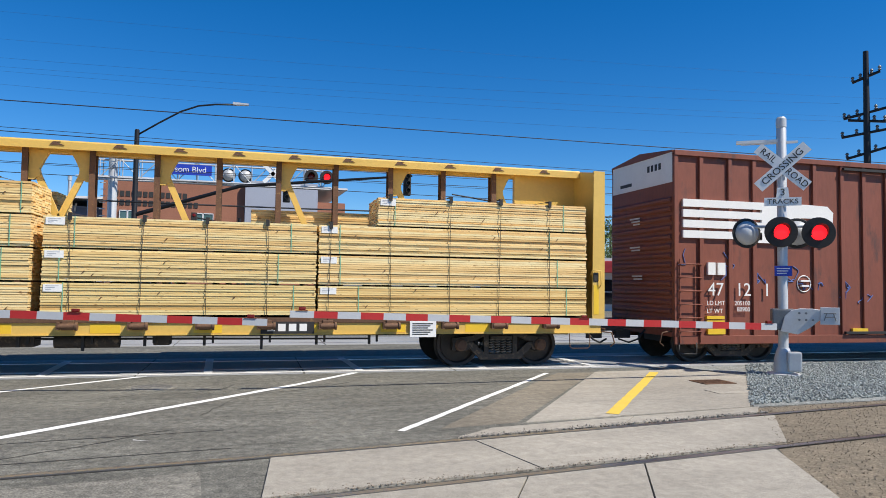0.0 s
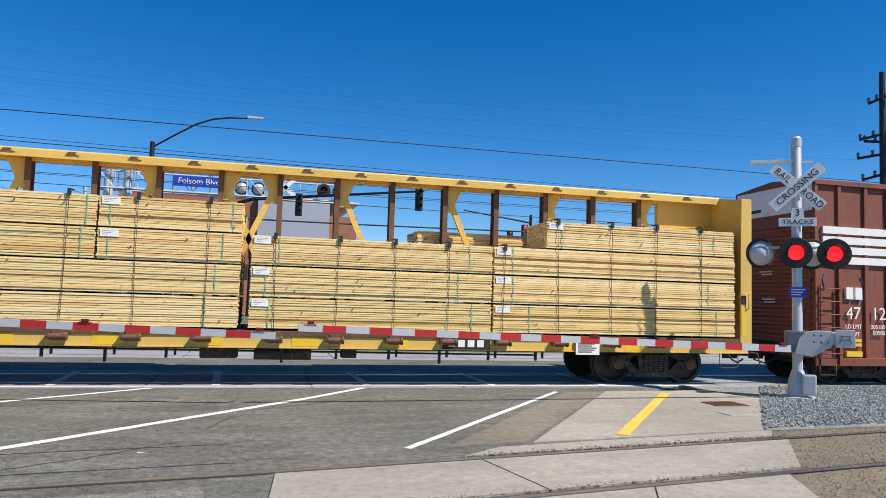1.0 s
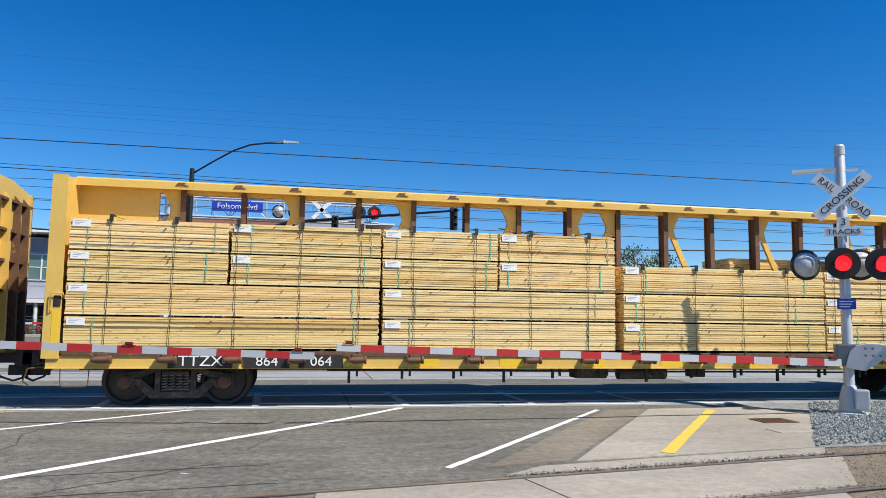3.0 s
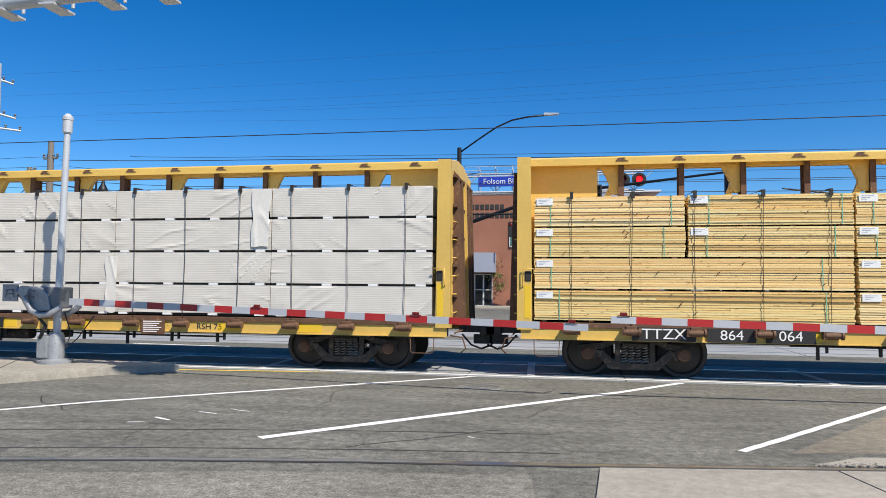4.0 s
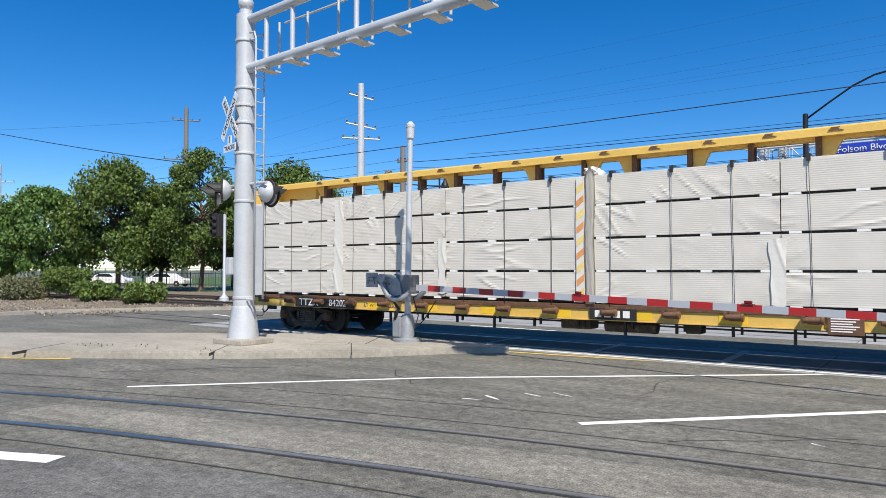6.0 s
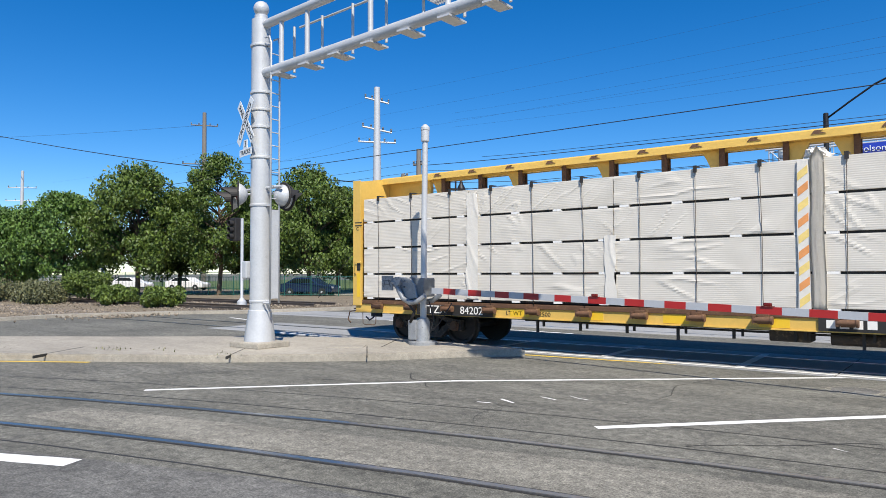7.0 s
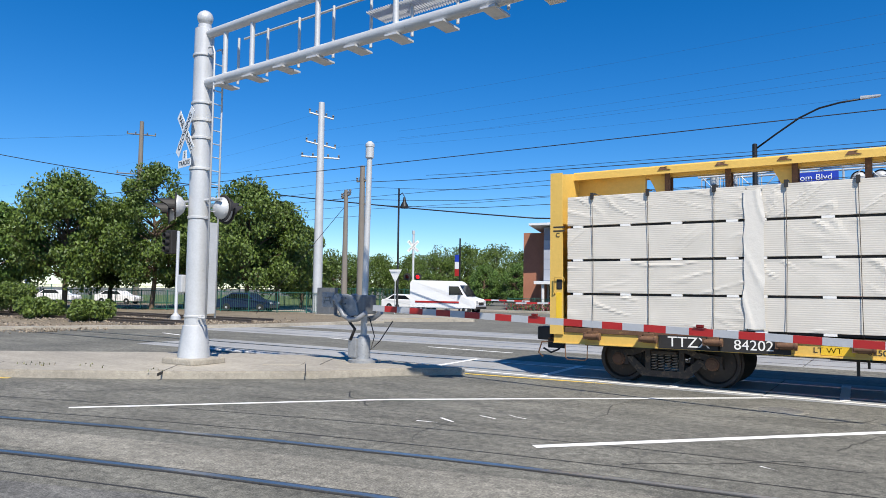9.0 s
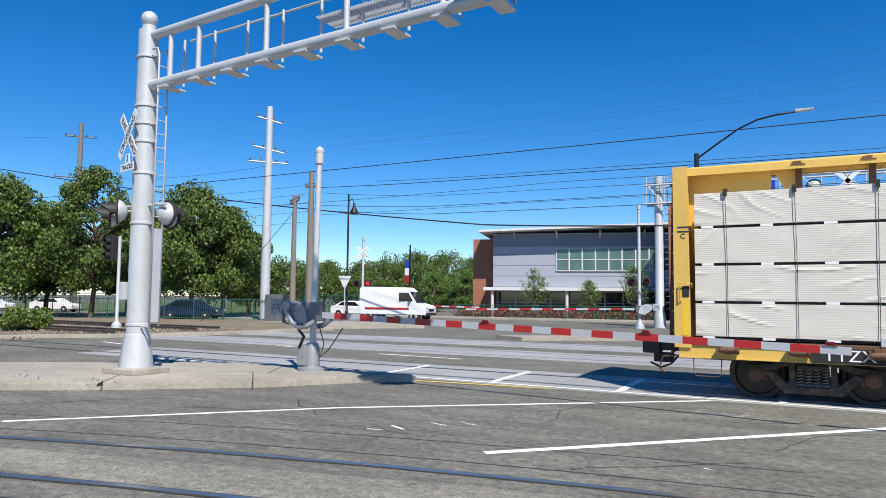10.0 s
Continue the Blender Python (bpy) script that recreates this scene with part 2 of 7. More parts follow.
def wrap_mat():
    m, nt, bs = nodes_of("white_board_wrap")
    v = coords(nt)
    drift = noise_tex(nt, v, 0.9, 5)
    wav = nt.nodes.new("ShaderNodeTexWave")
    wav.wave_type, wav.bands_direction = "BANDS", "Z"
    wav.inputs["Scale"].default_value = 8.5
    wav.inputs["Distortion"].default_value = 0.25
    wav.inputs["Detail"].default_value = 1.0
    nt.links.new(v, wav.inputs["Vector"])
    c = ramp(nt, drift, [(0.3, (0.58, 0.54, 0.47)), (0.7, (0.68, 0.64, 0.57))])
    c = mix(nt, 1.0, c, ramp(nt, wav.outputs["Fac"], [(0.15, (0.94, 0.935, 0.925)), (0.5, (1, 1, 1))]), "MULTIPLY")
    nt.links.new(c, bs.inputs["Base Color"])
    bs.inputs["Roughness"].default_value = 0.5
    fold = noise_tex(nt, coords(nt, (1.4, 1.4, 0.7)), 2.2, 3, 0.5)
    add = nt.nodes.new("ShaderNodeMath")
    add.operation = "MULTIPLY_ADD"
    nt.links.new(fold, add.inputs[0])
    add.inputs[1].default_value = 5.0
    nt.links.new(wav.outputs["Fac"], add.inputs[2])
    bump(nt, bs, add.outputs[0], 0.17, 0.008)
    return m


WRAP = wrap_mat()
FILM = mat("plastic_film", (0.70, 0.665, 0.60), 0.45, var=0.05, big=2, fine=12, relief=0.6)


# ---- mesh helpers ----
def mesh_from(name, bm, materials):
    me = bpy.data.meshes.new(name)
    bm.to_mesh(me)
    bm.free()
    for m in materials if isinstance(materials, (list, tuple)) else [materials]:
        me.materials.append(m)
    return me


def part(name, bm, material, parent=None, label="", at=None):
    ob = new(name, mesh_from(name, bm, material))
    if parent:
        ob.parent = parent
    if at is not None:
        ob.matrix_basis = at
    if label:
        ob["label"] = label
    return ob


def thing(name, label, category, at=None, group="", kind=""):
    ob = new(name)
    if at is not None:
        ob.matrix_basis = at
    return tagged(ob, label, category, group, kind)


def box(bm, x0, x1, y0, y1, z0, z1, mi=0, bevel=0.0):
    vs = [bm.verts.new((x, y, z)) for x in (x0, x1) for y in (y0, y1) for z in (z0, z1)]
    fs = [bm.faces.new([vs[i] for i in q]) for q in ((0, 1, 3, 2), (4, 6, 7, 5), (0, 4, 5, 1), (2, 3, 7, 6), (0, 2, 6, 4), (1, 5, 7, 3))]
    for f in fs:
        f.material_index = mi
    if bevel:
        es = list({e for f in fs for e in f.edges})
        bmesh.ops.bevel(bm, geom=es, offset=bevel, segments=2, affect="EDGES", profile=0.6)
    return bm


def B():
    return bmesh.new()


def tube(bm, a, b, r0, r1=None, seg=12, mi=0, caps=True):
    a, b = Vector(a), Vector(b)
    r1 = r0 if r1 is None else r1
    d = (b - a)
    if d.length < 1e-6:
        return bm
    q = d.to_track_quat("Z", "Y").to_matrix()
    rings = []
    for p, r in ((a, r0), (b, r1)):
        rings.append([bm.verts.new(p + q @ Vector((r * math.cos(2 * math.pi * k / seg), r * math.sin(2 * math.pi * k / seg), 0))) for k in range(seg)])
    for k in range(seg):
        f = bm.faces.new((rings[0][k], rings[0][(k + 1) % seg], rings[1][(k + 1) % seg], rings[1][k]))
        f.material_index, f.smooth = mi, True
    if caps:
        for r, flip in ((rings[0], True), (rings[1], False)):
            r = [bm.verts.new(v.co) for v in r]
            f = bm.faces.new(list(reversed(r)) if flip else r)
            f.material_index = mi
    return bm


def path_tube(bm, pts, r, seg=8, mi=0):
    """One skin along a bent line."""
    pts = [Vector(p) for p in pts]
    rings = []
    for k, p in enumerate(pts):
        d = pts[min(k + 1, len(pts) - 1)] - pts[max(k - 1, 0)]
        q = d.to_track_quat("Z", "Y").to_matrix()
        ring = [bm.verts.new(p + q @ Vector((r * math.cos(2 * math.pi * j / seg), r * math.sin(2 * math.pi * j / seg), 0))) for j in range(seg)]
        if rings:
            off = min(range(seg), key=lambda o: sum((ring[(j + o) % seg].co - rings[-1][j].co).length for j in range(seg)))
            ring = ring[off:] + ring[:off]
        rings.append(ring)
    for a, b in zip(rings, rings[1:]):
        for j in range(seg):
            f = bm.faces.new((a[j], a[(j + 1) % seg], b[(j + 1) % seg], b[j]))
            f.smooth, f.material_index = True, mi
    bm.faces.new(list(reversed(rings[0])))
    bm.faces.new(rings[-1])
    return bm


def lathe(bm, prof, seg=20, axis="Z", at=(0, 0, 0), mi=0):
    """Turned shape: prof is a list of (radius, height)."""
    def ring_at(r, h):
        ring = []
        for k in range(seg):
            c, s = r * math.cos(2 * math.pi * k / seg), r * math.sin(2 * math.pi * k / seg)
            p = {"Z": (c, s, h), "Y": (c, h, -s), "X": (h, c, s)}[axis]
            ring.append(bm.verts.new(Vector(p) + Vector(at)))
        return ring

    n = len(prof)
    last = first = ring_at(*prof[0])
    for i in range(n - 1):
        a, b = last, ring_at(*prof[i + 1])
        for k in range(seg):
            f = bm.faces.new((a[k], a[(k + 1) % seg], b[(k + 1) % seg], b[k]))
            f.smooth, f.material_index = True, mi
        last = b
        if i + 2 < n:
            d0 = Vector(prof[i + 1]) - Vector(prof[i])
            d1 = Vector(prof[i + 2]) - Vector(prof[i + 1])
            if d0.length > 0 and d1.length > 0 and d0.angle(d1) > 0.6:
                last = ring_at(*prof[i + 1])
    for r, flip, rad in ((first, True, prof[0]), (last, False, prof[-1])):
        cap = ring_at(*rad)
        f = bm.faces.new(list(reversed(cap)) if flip else cap)
        f.material_index = mi
    return bm


def prism(bm, pts, lo, hi, plane="XZ", mi=0):
    """Outline in a plane, thickened along the third axis from lo to hi."""
    def at(p, w):
        return {"XZ": (p[0], w, p[1]), "XY": (p[0], p[1], w), "YZ": (w, p[0], p[1])}[plane]
    a = [bm.verts.new(at(p, lo)) for p in pts]
    b = [bm.verts.new(at(p, hi)) for p in pts]
    fs = [bm.faces.new(a), bm.faces.new(list(reversed(b)))]
    n = len(pts)
    for k in range(n):
        fs.append(bm.faces.new((a[k], b[k], b[(k + 1) % n], a[(k + 1) % n])))
    for f in fs:
        f.material_index = mi
    bmesh.ops.recalc_face_normals(bm, faces=fs)
    return bm


def words(name, text, size, material, parent, m, label="", squeeze=1.0, depth=0.003):
    cu = bpy.data.curves.new(name, "FONT")
    cu.body, cu.size, cu.extrude, cu.align_x, cu.align_y = text, size, depth, "CENTER", "CENTER"
    ob = new(name, cu)
    dg = bpy.context.evaluated_depsgraph_get()
    me = bpy.data.meshes.new_from_object(ob.evaluated_get(dg))
    bpy.data.objects.remove(ob)
    me.materials.clear()
    me.materials.append(material)
    for v in me.vertices:
        v.co.x *= squeeze
    t = new(name, me)
    t.parent = parent
    t.matrix_basis = m
    if label:
        t["label"] = label
    return t


UPRIGHT = pose(0, 0, 0, 90, 0, 0)


# ---- ground and road ----
def sheet(name, pts, z, material, label, category, thick=0.0, kind="structure"):
    bm = B()
    if thick:
        prism(bm, pts, z - thick, z, "XY")
    else:
        f = bm.faces.new([bm.verts.new((x, y, z)) for x, y in pts])
        if f.normal.z < 0:
            bmesh.ops.reverse_faces(bm, faces=[f])
    return tagged(part(name, bm, material), label, category, kind=kind)


def ribbon(name, pts, width, z, material, label, category, kind="structure", thick=0.0):
    bm = B()
    L, R_ = [], []
    for k, p in enumerate(pts):
        a = Vector(pts[max(0, k - 1)])
        b = Vector(pts[min(len(pts) - 1, k + 1)])
        d = (b - a).normalized()
        n = Vector((-d.y, d.x)) * width / 2
        q = Vector(p)
        L.append(bm.verts.new((q.x + n.x, q.y + n.y, z)))
        R_.append(bm.verts.new((q.x - n.x, q.y - n.y, z)))
    fs = [bm.faces.new((R_[k], R_[k + 1], L[k + 1], L[k])) for k in range(len(pts) - 1)]
    if thick:
        r = bmesh.ops.extrude_face_region(bm, geom=fs)
        bmesh.ops.translate(bm, verts=[v for v in r["geom"] if isinstance(v, bmesh.types.BMVert)], vec=(0, 0, -thick))
        bmesh.ops.recalc_face_normals(bm, faces=bm.faces)
    return tagged(part(name, bm, material), label, category, kind=kind)


sheet("ground", [(-2500, -2500), (2500, -2500), (2500, 2500), (-2500, 2500)], 0.0, ASPHALT, "worn grey asphalt road with cracks and patches", "ground")

# curved street track before the camera
def near_y(x):
    """Centre line of the curved street track."""
    return 6.25 + (0.15 * x if x > 0 else 0.10 * x - 0.0115 * x * x)


CURVE = [(x, near_y(x)) for x in range(-46, 40, 2)]


def offset(pts, d):
    out = []
    for k, p in enumerate(pts):
        a, b = Vector(pts[max(0, k - 1)]), Vector(pts[min(len(pts) - 1, k + 1)])
        t = (b - a).normalized()
        out.append((p[0] - t.y * d, p[1] + t.x * d))
    return out


def rail(name, pts, label, z=0.012):
    ob = ribbon(name, pts, 0.075, z, RAIL_TOP, label, "rail", thick=0.1)
    groove = ribbon("rail_groove", pts, 0.15, z - 0.007, TAR, "dark grooved joint beside a rail", "groove")
    return ob


for d in (-0.7525, 0.7525):
    rail("rail", offset(CURVE, d), "worn steel rail set flush in the street")

# concrete apron with slabs on the near side
def slab(parent, pts, z=0.02):
    bm = B()
    prism(bm, pts, z - 0.06, z, "XY")
    return part("slab", bm, CONCRETE, parent)


apron = thing("pavement", "pale concrete crossing apron made of cast slabs", "pavement", kind="structure")
ya = lambda x: near_y(x) + 0.86
yb = lambda x: near_y(x) + 0.64
yc = lambda x: near_y(x) - 0.64
yd = lambda x: near_y(x) - 0.86
# between the rails
cuts = [0.22, 2.44, 6.95]
cuts_b = [0.12, 2.7, 5.9]
for k in range(2):
    a, b, c, d = cuts[k] + 0.012, cuts[k + 1] - 0.012, cuts_b[k + 1] - 0.012, cuts_b[k] + 0.012
    slab(apron, [(a, yb(a)), (b, yb(b)), (c, yc(c)), (d, yc(d))])
# outside the far rail
for a, b in ((2.3, 4.6), (4.62, 6.85)):
    slab(apron, [(a, ya(a)), (b, ya(b)), (b + 0.35, ya(b) + 0.42), (a + 0.55 if a < 3 else a + 0.35, ya(a) + 0.42)])
slab(apron, [(3.4, 8.16), (7.1, 8.62), (9.5, 11.6), (9.0, 12.9), (6.75, 12.78)], 0.012)
# outside the near rail
for a, b in ((-0.6, 2.45), (2.47, 3.75), (3.77, 5.5)):
    slab(apron, [(a, yd(a)), (b, yd(b)), (b - 1.2, 3.6), (a - 1.2, 3.6)])
slab(apron, [(-2.2, 3.58), (4.2, 3.58), (1.4, 0.4), (-4.0, 0.4)])
drain = thing("drain_cover", "rusty metal drain cover beside the crossing mast", "drain", pose(8.2, 11.0, 0.014))
bm = B()
box(bm, -0.33, 0.33, -0.25, 0.25, 0, 0.012, 0, 0.004)
for k in range(9):
    box(bm, -0.29 + k * 0.066, -0.26 + k * 0.066, -0.22, 0.22, 0.012, 0.018)
part("grate", bm, BROWN, drain)
bm = B()
box(bm, -0.33, 0.33, -0.2, 0.2, -0.003, 0.006, 0, 0.003)
tagged(part("handhole_cover", bm, CONCRETE, None, at=pose(7.75, 9.95, 0.014)), "pale concrete handhole cover in the pavement", "cover")


def line(name, a, b, w, material, label, z=0.004, jag=0.007):
    """Painted stripe with slightly worn edges."""
    bm = B()
    a, b = Vector(a), Vector(b)
    n = max(2, int((b - a).length / 0.18))
    t = (b - a).normalized()
    s = Vector((-t.y, t.x))
    rows = []
    for k in range(n + 1):
        p = a.lerp(b, k / n)
        u, v = w / 2 + random.uniform(-jag, jag), w / 2 + random.uniform(-jag, jag)
        rows.append((bm.verts.new((*(p + s * u), z)), bm.verts.new((*(p - s * v), z))))
    for p, q in zip(rows, rows[1:]):
        bm.faces.new((p[1], q[1], q[0], p[0]))
    return tagged(part(name, bm, material), label, "road marking", kind="structure")


line("lane_line", (-3.5, 7.54), (0.78, 12.02), 0.145, WHITE_LINE, "long white painted lane line, worn at its end")
line("lane_line", (0.78, 12.02), (1.98, 13.45), 0.13, WHITE_LINE, "long white painted lane line")
line("lane_line", (-10.1, 5.82), (-6.9, 9.3), 0.115, WHITE_LINE, "long white painted lane line")
line("lane_line", (-6.9, 9.3), (-1.75, 13.55), 0.115, WHITE_LINE, "long white painted lane line")
line("lane_line", (1.75, 7.98), (5.7, 12.8), 0.10, WHITE_LINE, "white painted edge line")
line("yellow_line", (4.77, 8.45), (7.93, 12.5), 0.17, YELLOW_LINE, "short yellow painted stripe on concrete", 0.017)
line("stop_line", (-9.6, 2.05), (-6.75, 3.25), 0.24, WHITE_LINE, "broad white painted stop line")
for a, b in (((-5.35, 8.42), (-5.05, 8.25)), ((-5.0, 8.9), (-4.7, 8.8)), ((-5.5, 8.05), (-5.2, 8.1)), ((-4.7, 9.2), (-4.35, 9.05)), ((-1.2, 8.1), (-1.0, 8.0))):
    line("paint_remnant", a, b, 0.022, WHITE_LINE, "worn remnant of white road paint", jag=0.02)


def crack(x, y, heading, length, seed, width=0.022):
    """Irregular dark crack in the road surface."""
    rnd = random.Random(seed)
    pts, a = [(x, y)], radians(heading)
    while length > 0:
        st = rnd.uniform(0.08, 0.22)
        a += rnd.uniform(-0.5, 0.5)
        a = a * 0.8 + radians(heading) * 0.2
        x, y = x + st * math.cos(a), y + st * math.sin(a)
        pts.append((x, y))
        length -= st
    ribbon("road_crack", pts, width, 0.003, TAR, "thin dark crack in the asphalt", "crack")


for k, (x, y, hd, ln) in enumerate(((-7.5, 6.9, 40, 3.2), (-3.6, 9.6, 100, 2.4), (-2.4, 7.3, 45, 2.0), (-5.8, 10.2, 35, 3.4), (-0.6, 9.4, 55, 2.6), (-9, 8.0, 42, 2.5), (-4.8, 7.0, 120, 1.4), (0.6, 11.3, 50, 1.8), (-12, 6.4, 30, 3.0), (-0.2, 7.6, 20, 1.5), (-2.0, 11.0, 45, 2.2), (-6.8, 8.6, 130, 1.6), (0.3, 6.9, 250, 0.9), (0.2, 5.3, 260, 1.6))):
    crack(x, y, hd, ln, 900 + k, 0.008 + 0.007 * (k % 3))
# old tarred seams parallel to the street track
for d in (1.25, -1.35, 2.2):
    ribbon("road_seam", offset([p for p in CURVE if -20 < p[0] < 0.5], d), 0.03, 0.0025, TAR, "dark seam in the asphalt beside the rails", "seam")
for pts, m_ in (([(-9.5, 3.9), (-2.0, 5.2), (-0.3, 5.35), (-0.4, 6.6), (-3, 6.2), (-9.5, 4.6)], 0), ([(-14, 1.0), (-5, 4.0), (-1, 4.6), (-2.5, 2.0), (-9, -1)], 1)):
    sheet("road_patch", pts, 0.0015 + 0.0005 * m_, ASPHALT_PALE if m_ == 0 else ASPHALT_DARK, "older asphalt patch beside the street rails", "road patch")

sheet("road_patch", [(2.25, 8.02), (3.3, 8.2), (6.7, 12.75), (5.92, 12.78), (5.5, 12.3)], 0.0022, ground_mat("brown_asphalt", (0.23, 0.20, 0.15), 0.5, 0, (0.13, 0.115, 0.09), grain=50), "brown worn asphalt strip beside the concrete", "road patch")

# crossing panels along the main track
TRACK_Y = 14.93
for k, (y0, y1) in enumerate(((13.45, 14.1), (14.32, 15.54), (15.76, 16.4))):
    cp = thing("crossing_panel", "pale concrete railway crossing panels between the rails", "crossing panel", kind="structure")
    x = -20.0
    while x < 11.0:
        bm = B()
        box(bm, x + 0.01, x + 2.98, y0, y1, -0.05, 0.012, 0, 0.006)
        part("panel", bm, PANEL, cp)
        x += 3.0
for y in (TRACK_Y - 0.7525, TRACK_Y + 0.7525):
    rail("rail", [(-300, y), (-20, y), (11, y), (300, y)], "bright steel rail of the main track", 0.016)
for y0 in (21.0, 25.5):
    cp = thing("crossing_panel", "pale concrete crossing panels of a second track", "crossing panel", kind="structure")
    x = -26.0
    while x < 22:
        bm = B()
        box(bm, x + 0.01, x + 3.98, y0 - 1.4, y0 + 1.4, -0.05, 0.012, 0, 0.006)
        part("panel", bm, PANEL, cp)
        x += 4.0
    for y in (y0 - 0.7525, y0 + 0.7525):
        rail("rail", [(-300, y), (-26, y), (300, y)], "steel rail of a farther track", 0.018)
# white and shaded guide lines across the panels
for x in (-9.2, -6.4, -3.7, -0.87, 2.0, 4.6, 7.1):
    line("panel_line", (x + 0.1, 13.75), (x, 16.1), 0.16, WHITE_LINE, "white painted line across the crossing panels", 0.017)
line("panel_line", (-17.5, 13.62), (9.5, 13.62), 0.12, WHITE_LINE, "white painted line along the track", 0.017)

# gravel beside the crossing mast
sheet("gravel_bed", [(7.15, 8.6), (9.6, 11.7), (9.0, 13.4), (60, 13.4), (60, 10.5), (12, 8.9)], 0.006, GRAVEL_BED, "bed of grey crushed stone ballast", "gravel")
sheet("gravel_bed", [(10.9, 13.4), (60, 13.4), (60, 30), (10.9, 30)], 0.007, GRAVEL_BED, "bed of grey crushed stone ballast", "gravel")
sheet("dirt_ground", [(7.0, 8.5), (5.6, 6.3), (4.2, 3.9), (3.2, 0.5), (60, -10), (60, 10.5), (12, 8.9)], 0.005, DIRT, "brown gritty ground beside the pavement", "ground")


def scatter(name, n, pick, size, material, label):
    vs, fs = [], []
    for _ in range(n):
        x, y, z = pick()
        r = random.uniform(*size)
        q = Euler([random.uniform(0, 6.3) for _ in range(3)]).to_matrix()
        b = len(vs)
        for p in ((1, 0, 0), (-1, 0, 0), (0, 0.8, 0), (0, -0.8, 0), (0, 0, 0.7), (0, 0, -0.7)):
            w = q @ (Vector(p) * r * random.uniform(0.75, 1.2))
            vs.append((x + w.x, y + w.y, z + w.z))
        fs += [(b + i, b + j, b + k) for i, j, k in ((0, 2, 4), (2, 1, 4), (1, 3, 4), (3, 0, 4), (2, 0, 5), (1, 2, 5), (3, 1, 5), (0, 3, 5))]
    me = bpy.data.meshes.new(name)
    me.from_pydata(vs, [], fs)
    me.materials.append(material)
    return tagged(new(name, me), label, "gravel", kind="stuff")


def in_grey():
    while True:
        x, y = random.uniform(7.2, 20), random.uniform(8.6, 13.4)
        if y > 8.75 + (x - 7.2) * 0.09 and (y - 8.6) < (x - 7.15) * 1.28 + 0.1:
            return x, y, 0.012 + 0.03 * random.random()


def in_brown():
    while True:
        x, y = random.uniform(3.6, 18), random.uniform(3.2, 9.0)
        if y < 8.5 + (x - 7) * 0.085 and y < 3.9 + (x - 4.25) * 1.65:
            return x, y, 0.005 + 0.02 * random.random()


scatter("gravel", 22000, in_grey, (0.014, 0.038), STONE, "loose grey-green crushed stone")
scatter("gravel", 14000, in_brown, (0.005, 0.014), STONE_BROWN, "loose brown grit beside the pavement")



def in_crumble(d, x0, x1):
    def pick():
        x = random.uniform(x0, x1)
        return x, near_y(x) + d + abs(random.gauss(0, 0.05)), 0.012 + 0.01 * random.random()
    return pick


CRUMBS = mat("concrete_crumbs", (0.40, 0.36, 0.30), 0.9, var=0.3, spread=0.6)
scatter("crumbs", 700, in_crumble(0.83, 2.3, 7.0), (0.006, 0.022), CRUMBS, "crumbled concrete along the rail joint")
scatter("crumbs", 700, in_crumble(-0.66, 0.2, 6.0), (0.005, 0.015), STONE_BROWN, "grey grit along the rail joint")

# raised median with kerb
MED = [(-40, -8.6), (-18.3, 4.6), (-13.6, 7.45), (-11.9, 8.6), (-9.65, 10.55), (-8.75, 11.9), (-7.7, 12.95), (-9.6, 13.2), (-11.5, 13.2), (-14.5, 11.9), (-17.5, 9.6), (-40, -5.6)]
median = thing("median_kerb", "raised pale concrete traffic median with kerb", "median", kind="structure")
bm = B()
prism(bm, MED, -0.05, 0.15, "XY")
bmesh.ops.bevel(bm, geom=[e for e in bm.edges if all(v.co.z > 0.1 for v in e.verts)], offset=0.03, segments=2, affect="EDGES")
part("kerb_slab", bm, CONCRETE, median)
for (x, y), a in (((-12.0, 8.75), 40), ((-9.95, 10.5), 44), ((-15.2, 6.6), 33), ((-10.7, 11.9), 30)):
    bm = B()
    box(bm, -0.01, 0.01, -0.5, 1.2, 0.1, 0.154)
    part("joint", bm, TAR, median, at=pose(x, y, 0, 0, 0, a))
bm = B()
box(bm, -0.4, 0.4, -0.3, 0.3, 0.15, 0.162, 0, 0.005)
part("cover", bm, CONCRETE, median, "grey concrete cover plate", pose(-11.15, 11.1, 0, 0, 0, 35))
weeds = B()
for _ in range(45):
    x, y = random.choice([(-14.6, 7.9), (-15.1, 7.7), (-13.9, 8.3), (-12.05, 8.7), (-17, 6.2)])
    x, y = x + random.gauss(0, 0.28), y + random.gauss(0, 0.14)
    h = random.uniform(0.02, 0.06)
    a = random.uniform(0, 6.3)
    p = Vector((x, y, 0.15))
    weeds.faces.new([weeds.verts.new(p), weeds.verts.new(p + Vector((0.03 * math.cos(a), 0.03 * math.sin(a), 0))), weeds.verts.new(p + Vector((0.03 * math.cos(a + 1), 0.03 * math.sin(a + 1), h)))])
tagged(part("weeds", weeds, LEAF_GREY), "dry weeds in the kerb joints", "weeds", kind="stuff")
line("yellow_line", (-19, 4.0), (-14.2, 6.95), 0.12, YELLOW_LINE, "yellow painted line beside the kerb")
line("yellow_line", (-9.0, 13.0), (-4.6, 13.5), 0.12, YELLOW_LINE, "yellow painted line beside the track")

